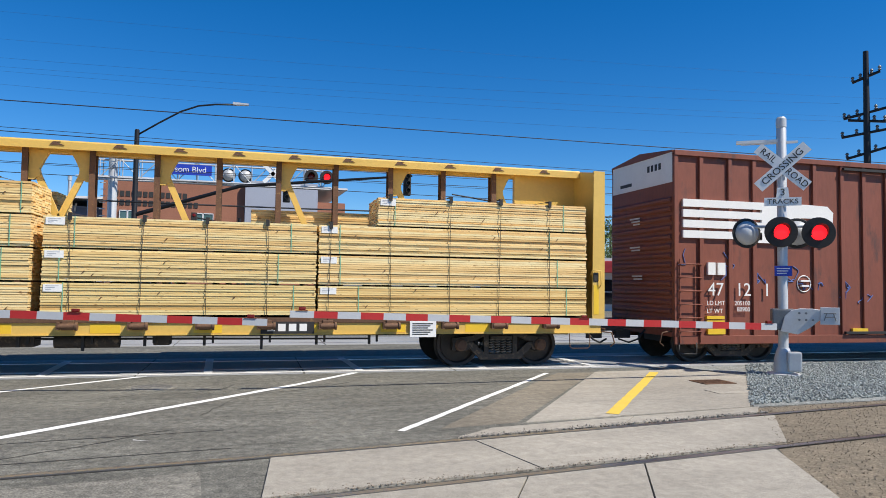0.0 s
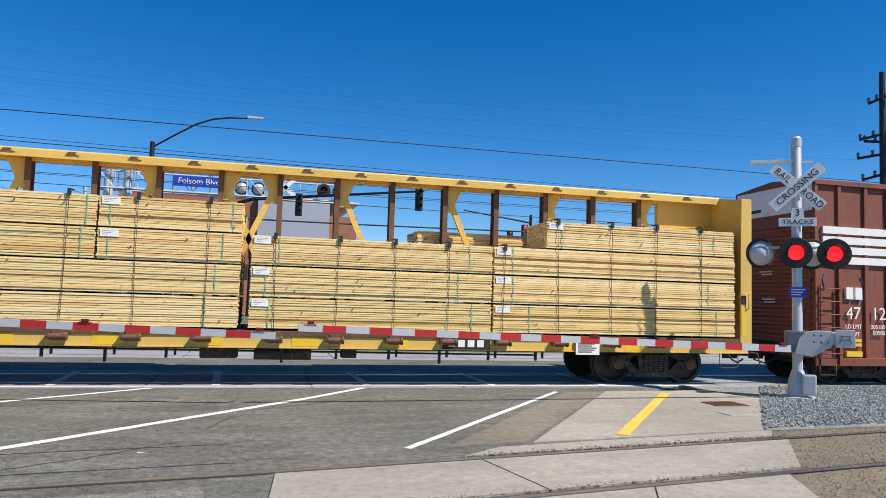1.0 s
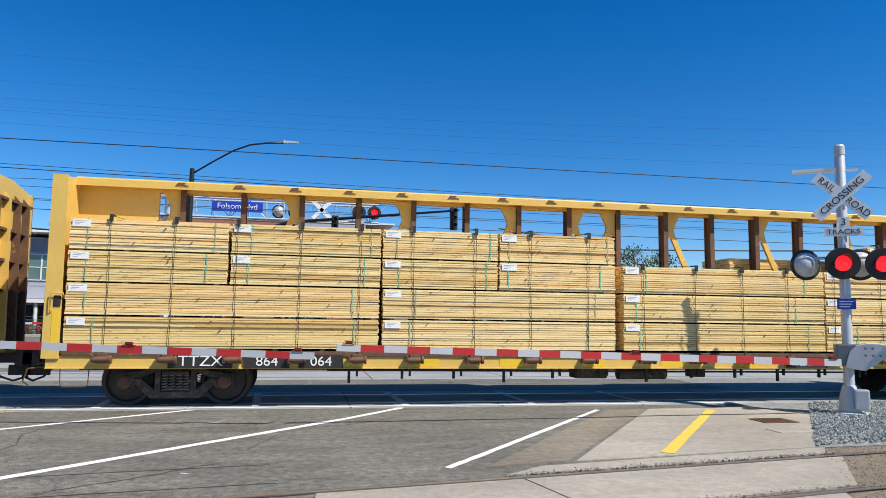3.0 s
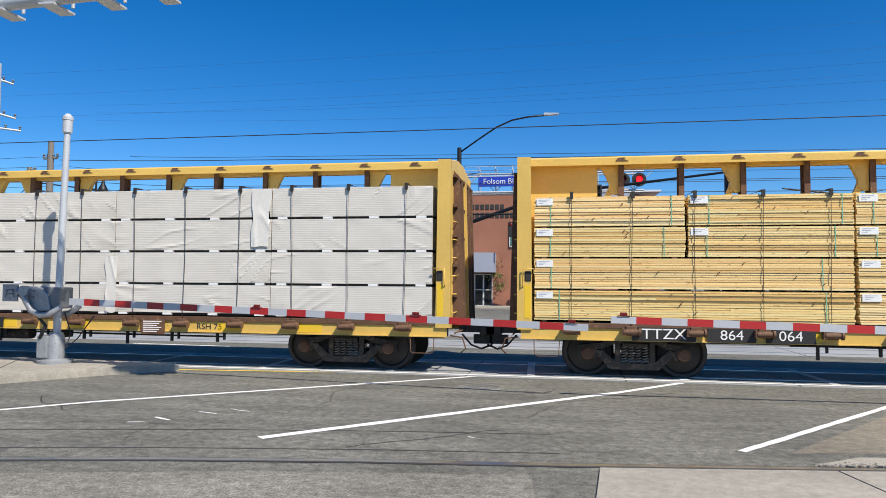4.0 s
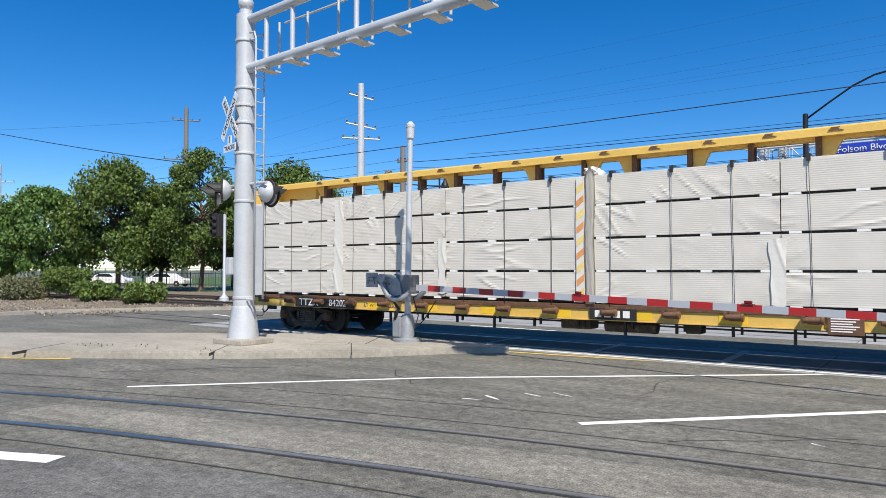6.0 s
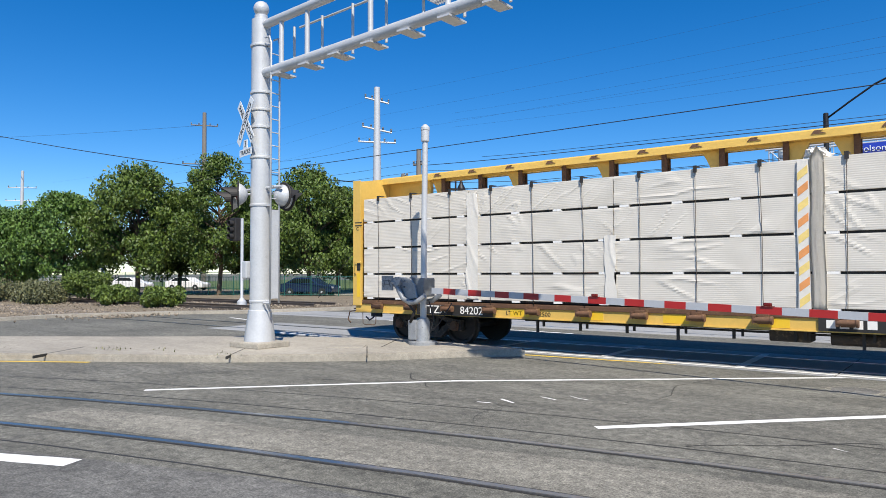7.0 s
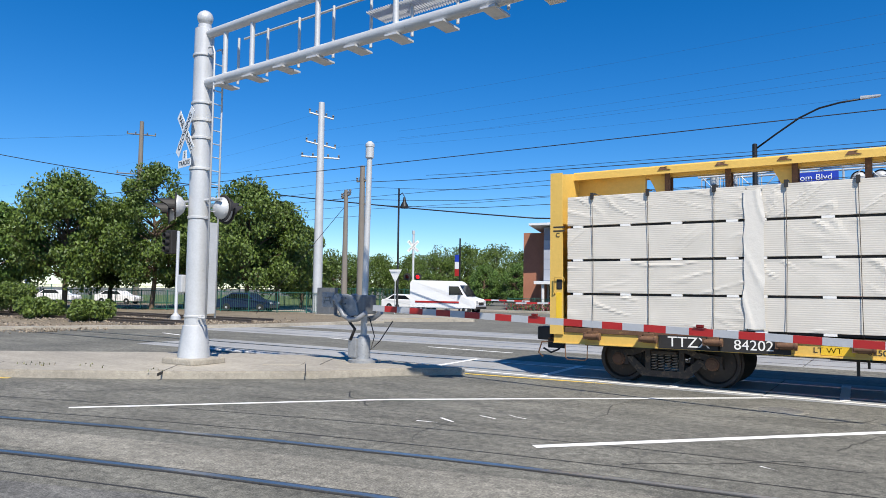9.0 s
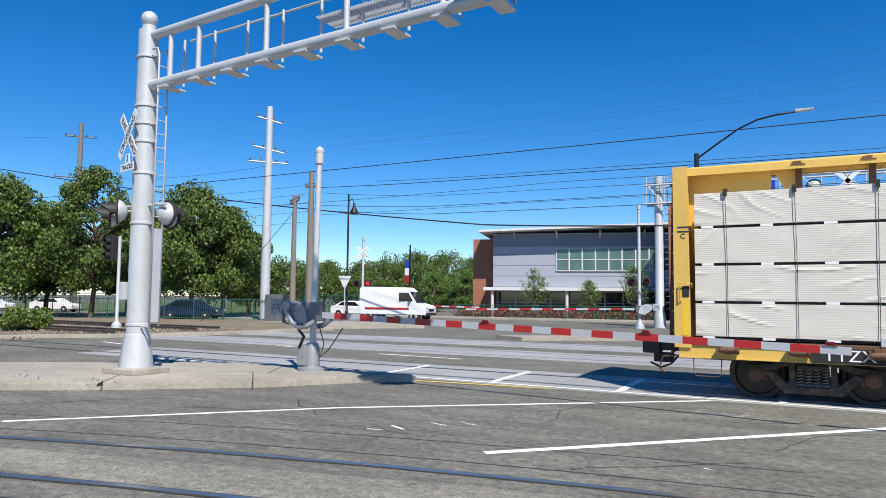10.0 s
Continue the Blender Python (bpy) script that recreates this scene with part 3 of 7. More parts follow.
manhole = thing("manhole_cover", "grey iron manhole cover in a concrete ring", "manhole", pose(-1.53, 12.1, 0.0))
bm = B()
lathe(bm, [(0.40, 0.0), (0.40, 0.004), (0.33, 0.005)], 28)
part("ring", bm, ASPHALT_PALE, manhole)
bm = B()
lathe(bm, [(0.32, 0.003), (0.32, 0.008), (0.29, 0.008), (0.28, 0.006), (0.05, 0.006)], 28)
part("lid", bm, ASPHALT_DARK, manhole)

# left verge with dirt, stone and kerb
sheet("verge", [(-29.5, 10), (-30.2, 13.2), (-28.2, 17.5), (-26.3, 19.4), (-24.6, 23.7), (-23.8, 30.0), (-34, 38), (-120, 60), (-160, 20), (-60, 5)], 0.02, DIRT, "dry dirt verge with sparse grass", "ground")
bm = B()
KERB = [(-60, 4.2), (-29.6, 10), (-30.1, 13.2), (-28.1, 17.4), (-26.2, 19.3), (-24.5, 23.7), (-23.6, 30.2), (-33, 40.5)]
ribbon("kerb", KERB, 0.55, 0.13, CONCRETE, "pale concrete kerb along the far verge", "kerb", thick=0.15)


def in_bed():
    x, y = random.uniform(-60, -27), random.choice((14.9, 21.0, 25.5)) + random.gauss(0, 1.2)
    return x, y, 0.03 + 0.05 * random.random()


scatter("gravel", 9000, in_bed, (0.03, 0.08), STONE_BROWN, "brown crushed stone track ballast")
for y0 in (14.93, 21.0, 25.5):
    sl = thing("sleepers", "dark timber sleepers under the tracks", "sleepers", kind="stuff")
    bm = B()
    x = -75
    while x < -31:
        box(bm, x, x + 0.22, y0 - 1.3, y0 + 1.3, 0.0, 0.05)
        x += 0.6
    part("sleeper_row", bm, TIMBER_POLE, sl)


for y0 in (21.0, 25.5):
    for y in (y0 - 0.7525, y0 + 0.7525):
        bm = B()
        box(bm, -90, -27.5, y - 0.065, y + 0.065, 0.05, 0.075)
        box(bm, -90, -27.5, y - 0.012, y + 0.012, 0.075, 0.17)
        box(bm, -90, -27.5, y - 0.036, y + 0.036, 0.17, 0.205, 0, 0.008)
        tagged(part("rail", bm, RAIL), "rusty raised rail on ballast and sleepers", "rail", kind="structure")


# ---- train ----
RAIL_Z = 0.016
HALF = 1.42


def wheelset(parent, x):
    """Axle that turns, with a wheel at each end."""
    bm = B()
    tube(bm, (0, -0.8, 0), (0, 0.8, 0), 0.085, 0.085, 12)
    ws = part("wheelset", bm, WHEEL, parent, "dark steel axle with two wheels", pose(x, 0, 0.455))
    for s in (-1, 1):
        bm = B()
        lathe(bm, [(0.09, s * 0.80), (0.14, s * 0.82), (0.16, s * 0.78), (0.36, s * 0.745), (0.39, s * 0.81), (0.455, s * 0.82), (0.46, s * 0.72), (0.49, s * 0.70), (0.49, s * 0.675), (0.38, s * 0.675), (0.12, s * 0.70)][::s], 32, "Y")
        part("wheel", bm, WHEEL, ws, "rust-dusted steel wheel")
    return ws


def truck(parent, x):
    """Two-axle bogie: open cast side frames, coil springs, bolster and brake beams."""
    for xx in (-0.89, 0.89):
        wheelset(parent, x + xx)
    for s in (-1, 1):
        y = s * 0.98
        bm = B()
        lo, hi = y - 0.06, y + 0.06
        prism(bm, [(-1.06, 0.51), (-1.06, 0.60), (-0.62, 0.65), (-0.36, 0.77), (0.36, 0.77), (0.62, 0.65), (1.06, 0.60), (1.06, 0.51), (0.60, 0.54), (0.32, 0.66), (-0.32, 0.66), (-0.60, 0.54)], lo, hi)
        prism(bm, [(-0.80, 0.50), (-0.62, 0.52), (-0.34, 0.27), (0.34, 0.27), (0.62, 0.52), (0.80, 0.50), (0.44, 0.15), (-0.44, 0.15)], lo + 0.004, hi - 0.004)
        for c in (-1, 1):
            box(bm, *sorted((c * 0.27, c * 0.37)), lo + 0.008, hi - 0.008, 0.2, 0.7)
            prism(bm, [(c * 0.70, 0.36), (c * 0.74, 0.56), (c * 1.04, 0.56), (c * 1.08, 0.36), (c * 1.0, 0.34), (c * 0.98, 0.42), (c * 0.80, 0.42), (c * 0.78, 0.34)], lo - 0.006, hi + 0.006)
        fr = part("side_frame", bm, GRIME, parent, "grimy cast side frame of a bogie", pose(x, 0, 0))
        for xx in (-0.89, 0.89):
            bm = B()
            lathe(bm, [(0.125, y + s * 0.03), (0.125, y + s * 0.11), (0.10, y + s * 0.12), (0.095, y + s * 0.14), (0.03, y + s * 0.145)][::s], 16, "Y", (xx, 0, 0.455))
            for k in range(3):
                a = 0.5 + k * 2.094
                lathe(bm, [(0.016, y + s * 0.11), (0.016, y + s * 0.15)][::s], 6, "Y", (xx + 0.07 * math.cos(a), 0, 0.455 + 0.07 * math.sin(a)))
            part("bearing_cap", bm, BROWN, fr)
        for k in range(4):
            bm = B()
            pts = [Vector((-0.195 + k * 0.13 + 0.055 * math.cos(a * 0.8), y + s * 0.02 + 0.055 * math.sin(a * 0.8), 0.275 + a * 0.0066)) for a in range(0, 48)]
            path_tube(bm, pts, 0.013, 5)
            part("spring", bm, SPRING, fr)
        bm = B()
        box(bm, -0.24, 0.24, *sorted((s * 0.9, s * 1.09)), 0.59, 0.655, 0, 0.015)
        part("bolster_end", bm, GRIME, fr)
    bm = B()
    box(bm, -0.2, 0.2, -0.9, 0.9, 0.45, 0.66, 0, 0.03)
    part("bolster", bm, GRIME, parent, "", pose(x, 0, 0))
    for xx in (-0.37, 0.37):
        bm = B()
        tube(bm, (xx, -0.85, 0.36), (xx, 0.85, 0.36), 0.04, 0.04, 8)
        part("brake_beam", bm, GRIME, parent, "", pose(x, 0, 0))


def coupler(parent, x, s):
    bm = B()
    box(bm, min(x, x + s * 0.75), max(x, x + s * 0.75), -0.09, 0.09, 0.74, 0.92, 0, 0.02)
    box(bm, min(x + s * 0.55, x + s * 0.9), max(x + s * 0.55, x + s * 0.9), -0.17, 0.2, 0.68, 0.98, 0, 0.04)
    box(bm, x + s * 0.5 - 0.2, x + s * 0.5 + 0.2, -0.03, 0.03, 0.5, 0.7, 0, 0.01)
    part("coupler", bm, BLACK, parent, "black cast coupler")
    bm = B()
    pts = [Vector((x + s * 0.1, -0.35, 0.72)), Vector((x + s * 0.3, -0.36, 0.5)), Vector((x + s * 0.5, -0.3, 0.42)), Vector((x + s * 0.72, -0.2, 0.5))]
    path_tube(bm, pts, 0.022, 6)
    part("air_hose", bm, BLACK, parent)
    bm = B()
    path_tube(bm, [Vector((x, -1.3, 0.75)), Vector((x + s * 0.25, -1.32, 0.72)), Vector((x + s * 0.32, -1.32, 0.5)), Vector((x + s * 0.22, -1.32, 0.42))], 0.016, 6)
    path_tube(bm, [Vector((x + s * 0.1, -1.3, 0.8)), Vector((x + s * 0.12, 1.3, 0.8))], 0.018, 6)
    part("uncoupling_rod", bm, BROWN, parent)


LEN = 22.0
TOPZ = 4.39
ENDZ = 4.22
DECK = 1.05


def winch(bm):
    box(bm, -0.10, 0.10, -0.06, 0.04, -0.1, 0.08, 0, 0.012)
    lathe(bm, [(0.055, -0.14), (0.055, 0.14)], 10, "X", (0, -0.08, -0.03))
    lathe(bm, [(0.075, 0.13), (0.075, 0.17)], 10, "X", (0, -0.08, -0.03))
    box(bm, -0.17, -0.12, -0.12, 0.0, -0.09, 0.04)
    return bm


def centerbeam(name, label, straps, strap_top):
    car = thing(name, label, "rail car", group="freight train cars")
    # deck and sills
    bm = B()
    box(bm, 0.3, LEN - 0.3, -1.285, 1.285, 0.98, DECK, 0, 0.01)
    part("deck", bm, BROWN, car)
    bm = B()
    box(bm, 0.3, LEN - 0.3, -0.33, 0.33, 0.62, 0.98, 0, 0.02)
    part("centre_sill", bm, BLACK, car)
    for s in (-1, 1):
        bm = B()
        prism(bm, [(0.05, 0.72), (LEN - 0.05, 0.72), (LEN - 0.05, 0.95), (0.05, 0.95)], s * (HALF - 0.07), s * (HALF - 0.03))
        box(bm, 0.05, LEN - 0.05, *sorted((s * (HALF - 0.09), s * HALF)), 0.72, 0.74)
        part("side_sill", bm, YELLOW, car, "worn yellow side sill")
        bm = B()
        box(bm, 0.3, LEN - 0.3, *sorted((s * (HALF - 0.13), s * HALF)), 0.945, 1.045, 0, 0.012)
        part("deck_edge", bm, BROWN, car, "rusty brown deck edge above the sill")
    wm = mesh_from("winch", winch(B()), BROWN)
    for x in straps:
        for s in (-1, 1):
            w = new("winch", wm)
            w.parent = car
            w.matrix_basis = pose(x, s * (HALF - 0.0), 0.92, 0, 0, 0 if s < 0 else 180)
    for k in range(9):
        x = 4.9 + 1.75 * k
        if x > LEN - 3:
            break
        bm = B()
        box(bm, x, x + 0.5, -HALF + 0.024, -HALF + 0.031, 0.76, 0.93)
        part("reflector", bm, YELLOW_BRIGHT, car, "bright yellow reflective strip")
    for k in range(12):
        x = 5.4 + k * 1.05
        bm = B()
        box(bm, x, x + 0.05, -1.1, -1.05, 0.5 if k % 3 else 0.42, 0.74)
        box(bm, x + 0.16, x + 0.2, -1.1, -1.05, 0.55, 0.74)
        part("hanger", bm, BLACK, car)
    bm = B()
    tube(bm, (5, -0.9, 0.66), (LEN - 5, -0.9, 0.6), 0.022, 0.022, 6)
    part("brake_pipe", bm, BLACK, car)
    bm = B()
    box(bm, 10.2, 10.9, -0.95, -0.5, 0.48, 0.74, 0, 0.04)
    part("brake_valve", bm, GRIME, car)
    bm = B()
    tube(bm, (11.2, -0.8, 0.58), (12.3, -0.8, 0.58), 0.13, 0.13, 14)
    part("brake_cylinder", bm, GRIME, car)
    bm = B()
    box(bm, 12.9, 13.2, -0.95, -0.6, 0.5, 0.74, 0, 0.03)
    part("relay_box", bm, GRIME, car)
    # bulkheads
    for x0, s in ((0.0, 1), (LEN, -1)):
        bm = B()
        prism(bm, [(-HALF + 0.03, 0.95), (HALF - 0.03, 0.95), (HALF - 0.03, ENDZ - 0.02), (0.4, TOPZ - 0.03), (-0.4, TOPZ - 0.03), (-HALF + 0.03, ENDZ - 0.02)], *sorted((x0, x0 + s * 0.05)), "YZ")
        part("bulkhead_plate", bm, YELLOW, car, "worn yellow end bulkhead plate")
        for t in (-1, 1):
            bm = B()
            prism(bm, [(x0 - s * 0.02, 0.9), (x0 + s * 0.27, 0.9), (x0 + s * 0.24, ENDZ), (x0 - s * 0.02, ENDZ)], t * (HALF - 0.02), t * HALF + t * 0.01)
            box(bm, *sorted((x0 - s * 0.02, x0 + s * 0.03)), *sorted((t * (HALF - 0.22), t * HALF)), 0.9, ENDZ - 0.003)
            part("bulkhead_side", bm, YELLOW, car)
            bm = B()
            box(bm, *sorted((x0 + s * 0.12, x0 + s * 0.24)), *sorted((t * HALF, t * (HALF + 0.015))), 1.12, 1.75)
            part("edge_marker", bm, YELLOW_BRIGHT, car)
            bm = B()
            box(bm, *sorted((x0 + s * 0.13, x0 + s * 0.25)), *sorted((t * HALF, t * (HALF + 0.02))), 1.82, 2.02, 0, 0.02)
            part("pocket", bm, BLACK, car)
            bm = B()
            path_tube(bm, [Vector((x0 + s * 0.09, t * HALF, 1.7)), Vector((x0 + s * 0.09, t * (HALF + 0.06), 1.76)), Vector((x0 + s * 0.09, t * (HALF + 0.06), 2.06)), Vector((x0 + s * 0.3, t * (HALF + 0.06), 2.06)), Vector((x0 + s * 0.3, t * HALF, 1.98))], 0.012, 5)
            part("grab_iron", bm, YELLOW, car)
        for y in (-0.95, -0.5, 0.0, 0.5, 0.95):
            bm = B()
            prism(bm, [(x0, 0.95), (x0 - s * 0.2, 0.95), (x0 - s * 0.12, ENDZ - 0.3), (x0, ENDZ - 0.15)], y - 0.035, y + 0.035)
            part("rib", bm, BROWN if y else YELLOW, car)
        for z in (1.5, 2.1, 2.7, 3.3, 3.9):
            bm = B()
            box(bm, *sorted((x0, x0 - s * 0.1)), -1.2, 1.2, z, z + 0.05)
            part("cross_rib", bm, BROWN, car)
        for k in range(6):
            bm = B()
            path_tube(bm, [Vector((x0, -1.25, 1.2 + k * 0.36)), Vector((x0 - s * 0.08, -1.25, 1.2 + k * 0.36)), Vector((x0 - s * 0.08, -0.85, 1.2 + k * 0.36)), Vector((x0, -0.85, 1.2 + k * 0.36))], 0.012, 5)
            part("rung", bm, YELLOW, car)
        # deep web between bulkhead and first post
        bm = B()
        xe = x0 + s * 1.55
        prism(bm, [(x0 + s * 0.05, DECK), (x0 + s * 1.2, DECK), (xe - s * 0.25, 3.5), (xe, 3.62), (xe, TOPZ - 0.12), (x0 + s * 0.05, TOPZ - 0.12)], -0.065, 0.065)
        part("end_web", bm, YELLOW, car)
        bm = B()
        path_tube(bm, [Vector((x0 + s * p, -HALF + 0.03, z)) for p, z in ((0.30, 0.74), (0.31, 0.44), (0.36, 0.40), (0.72, 0.40), (0.77, 0.44), (0.78, 0.74))], 0.010, 6)
        part("stirrup", bm, BROWN, car, "bent rusty foot stirrup")
        coupler(car, x0, -s)
        truck(car, x0 + s * 2.2)
    # centre beam
    bm = B()
    prism(bm, [(-0.36, TOPZ - 0.03), (-0.34, TOPZ), (0.34, TOPZ), (0.36, TOPZ - 0.03), (0.36, TOPZ - 0.17), (0.33, TOPZ - 0.17), (0.33, TOPZ - 0.05), (-0.33, TOPZ - 0.05), (-0.33, TOPZ - 0.17), (-0.36, TOPZ - 0.17)], 0.05, LEN - 0.05, "YZ")
    box(bm, 0.05, LEN - 0.05, -0.05, 0.05, TOPZ - 0.2, TOPZ - 0.05)
    part("top_chord", bm, YELLOW, car, "worn yellow top chord")
    for k in range(18):
        bm = B()
        x = 1.9 + k * 1.12
        prism(bm, [(x, TOPZ - 0.1), (x + 0.26, TOPZ - 0.1), (x + 0.13, TOPZ - 0.05), (x + 0.2, TOPZ - 0.03), (x + 0.06, TOPZ - 0.03)], -0.375, -0.36)
        part("lashing_eye", bm, BROWN, car)
    for n in range(16):
        x = 2.03 + 1.193 * n
        bm = B()
        for y in (-0.13, 0.11):
            box(bm, x - 0.055, x + 0.055, y, y + 0.02, DECK, TOPZ - 0.1)
        box(bm, x - 0.012, x + 0.012, -0.12, 0.12, DECK, TOPZ - 0.1)
        part("post", bm, BROWN, car, "rust-brown upright post")
        d = -1 if n in (0, 2, 4, 6, 8) else 1 if n in (7, 9, 11, 13, 15) else 0
        if d:
            bm = B()
            prism(bm, [(x + d * 0.05, TOPZ - 0.16), (x + d * 0.42, TOPZ - 0.16), (x + d * 0.32, TOPZ - 0.34), (x + d * 0.24, TOPZ - 0.52), (x + d * 0.26, TOPZ - 0.66), (x + d * 0.14, TOPZ - 0.74), (x + d * 0.05, TOPZ - 0.74)], -0.06, 0.06)
            part("gusset", bm, YELLOW, car)
            bm = B()
            a, b = Vector((x + d * 0.2, 0, TOPZ - 0.62)), Vector((x + d * 1.0, 0, DECK + 0.9))
            dirv = (b - a).normalized()
            nrm = Vector((-dirv.z, 0, dirv.x)) * 0.06
            prism(bm, [((a + nrm).x, (a + nrm).z), ((b + nrm).x, (b + nrm).z), ((b - nrm).x, (b - nrm).z), ((a - nrm).x, (a - nrm).z)], -0.035, 0.035)
            part("diagonal", bm, YELLOW, car)
    # tie-down cables over the load
    for x in straps:
        top = strap_top(x)
        bm = B()
        lean = random.uniform(-0.05, 0.05)
        pts = [Vector((x, -HALF - 0.01, 0.93)), Vector((x + lean * 0.3, -HALF + 0.004, 1.5)), Vector((x + lean * 0.5 + random.uniform(-0.015, 0.015), -HALF + 0.004, 2.3)), Vector((x + lean, -HALF - 0.01, top - 0.03)), Vector((x + lean, -HALF + 0.02, top + 0.03)), Vector((x + lean, -0.14, top + 0.09))]
        path_tube(bm, pts, 0.006, 5)
        part("cable", bm, CABLE, car)
        bm = B()
        prism(bm, [(-HALF - 0.02, top - 0.09), (-HALF + 0.01, top - 0.09), (-HALF + 0.01, top + 0.015), (-HALF + 0.2, top + 0.02), (-HALF + 0.2, top + 0.045), (-HALF - 0.02, top + 0.04)], x + lean - 0.032, x + lean + 0.032, "YZ")
        part("corner_protector", bm, BLACK, car)
    return car


def lumber_top(x):
    return 3.48 if x < 10.95 else (3.47 if x > 17.05 else 2.87)


LSTRAPS = [1.0, 2.1, 3.25, 4.42, 5.55, 6.66, 7.86, 9.06, 10.27, 11.55, 12.7, 13.85, 14.95, 16.1, 17.35, 18.55, 19.6, 20.75]
lumber_car = centerbeam("lumber_car", "yellow centre-beam flat car carrying stacked sawn lumber", LSTRAPS, lumber_top)
DSTRAPS = [0.91, 2.02, 3.19, 4.39, 5.53, 6.75, 7.95, 9.06, 10.23, 11.54, 12.8, 13.94, 15.22, 16.36, 17.56, 18.76, 19.93, 21.09]
board_car = centerbeam("board_car", "yellow centre-beam flat car carrying wrapped white boards", DSTRAPS, lambda x: 3.72)


def mark(car, text, x, size, squeeze=1.0, on=True):
    if on:
        bm = B()
        w = 0.36 * size * len(text) * squeeze + 0.12
        box(bm, x - w, x + w, -HALF - 0.012, -HALF + 0.0, 0.73, 0.98)
        part("mark_plate", bm, BLACK, car, "black painted panel behind lettering")
    words("lettering", text, size, LETTER if on else DARKLETTER, car, pose(x, -HALF - 0.016 if on else -HALF + 0.027, 0.855 if on else 0.835) @ UPRIGHT, "", squeeze)


mark(lumber_car, "TTZX", 2.68, 0.27, 1.15)
mark(lumber_car, "864", 3.87, 0.25, 1.1)
mark(lumber_car, "064", 4.87, 0.25, 1.1)
mark(board_car, "TTZX", 2.75, 0.27, 1.1)
mark(board_car, "84202", 3.86, 0.25, 1.05)
mark(board_car, "RSH 75", 16.95, 0.17, 1.1, False)
mark(board_car, "LT WT", 5.0, 0.13, 1.1, False)
mark(board_car, "62500", 5.75, 0.13, 1.1, False)
for car, x in ((lumber_car, 18.0), (board_car, 15.7)):
    bm = B()
    box(bm, x - 0.27, x + 0.27, -HALF - 0.03, -HALF - 0.01, 0.66, 0.98, 0, 0.004)
    p = part("data_plate", bm, TAG if car is lumber_car else BROWN, car, "framed data plate")
    bm = B()
    for k in range(6):
        box(bm, x - 0.22, x + 0.2 - 0.05 * (k % 3), -HALF - 0.034, -HALF - 0.03, 0.92 - k * 0.042, 0.94 - k * 0.042)
    part("writing", bm, DARKLETTER if car is lumber_car else LETTER, p)
for car, x in ((lumber_car, 15.35), (board_car, 11.6)):
    bm = B()
    box(bm, x - 0.5, x + 0.5, -HALF - 0.012, -HALF, 0.74, 0.97)
    p = part("mark_plate", bm, BLACK, car)
    bm = B()
    for k in range(4):
        box(bm, x - 0.38 + k * 0.2, x - 0.24 + k * 0.2, -HALF - 0.016, -HALF - 0.012, 0.79, 0.93)
    part("emblem", bm, LETTER, p, "plain white emblem shapes")
bm = B()
for z in (3.0, 3.08):
    box(bm, 0.05, 0.3, -HALF - 0.014, -HALF - 0.008, z, z + 0.03)
part("small_marking", bm, DARKLETTER, board_car)
words("lettering", "C", 0.13, DARKLETTER, board_car, pose(0.15, -HALF - 0.016, 2.93) @ UPRIGHT)

RIDERS = [(lumber_car, 0.0, 0, 0), (board_car, -(LEN + 1.34), 0, 0)]
BOARD_OFF = -(LEN + 1.34)


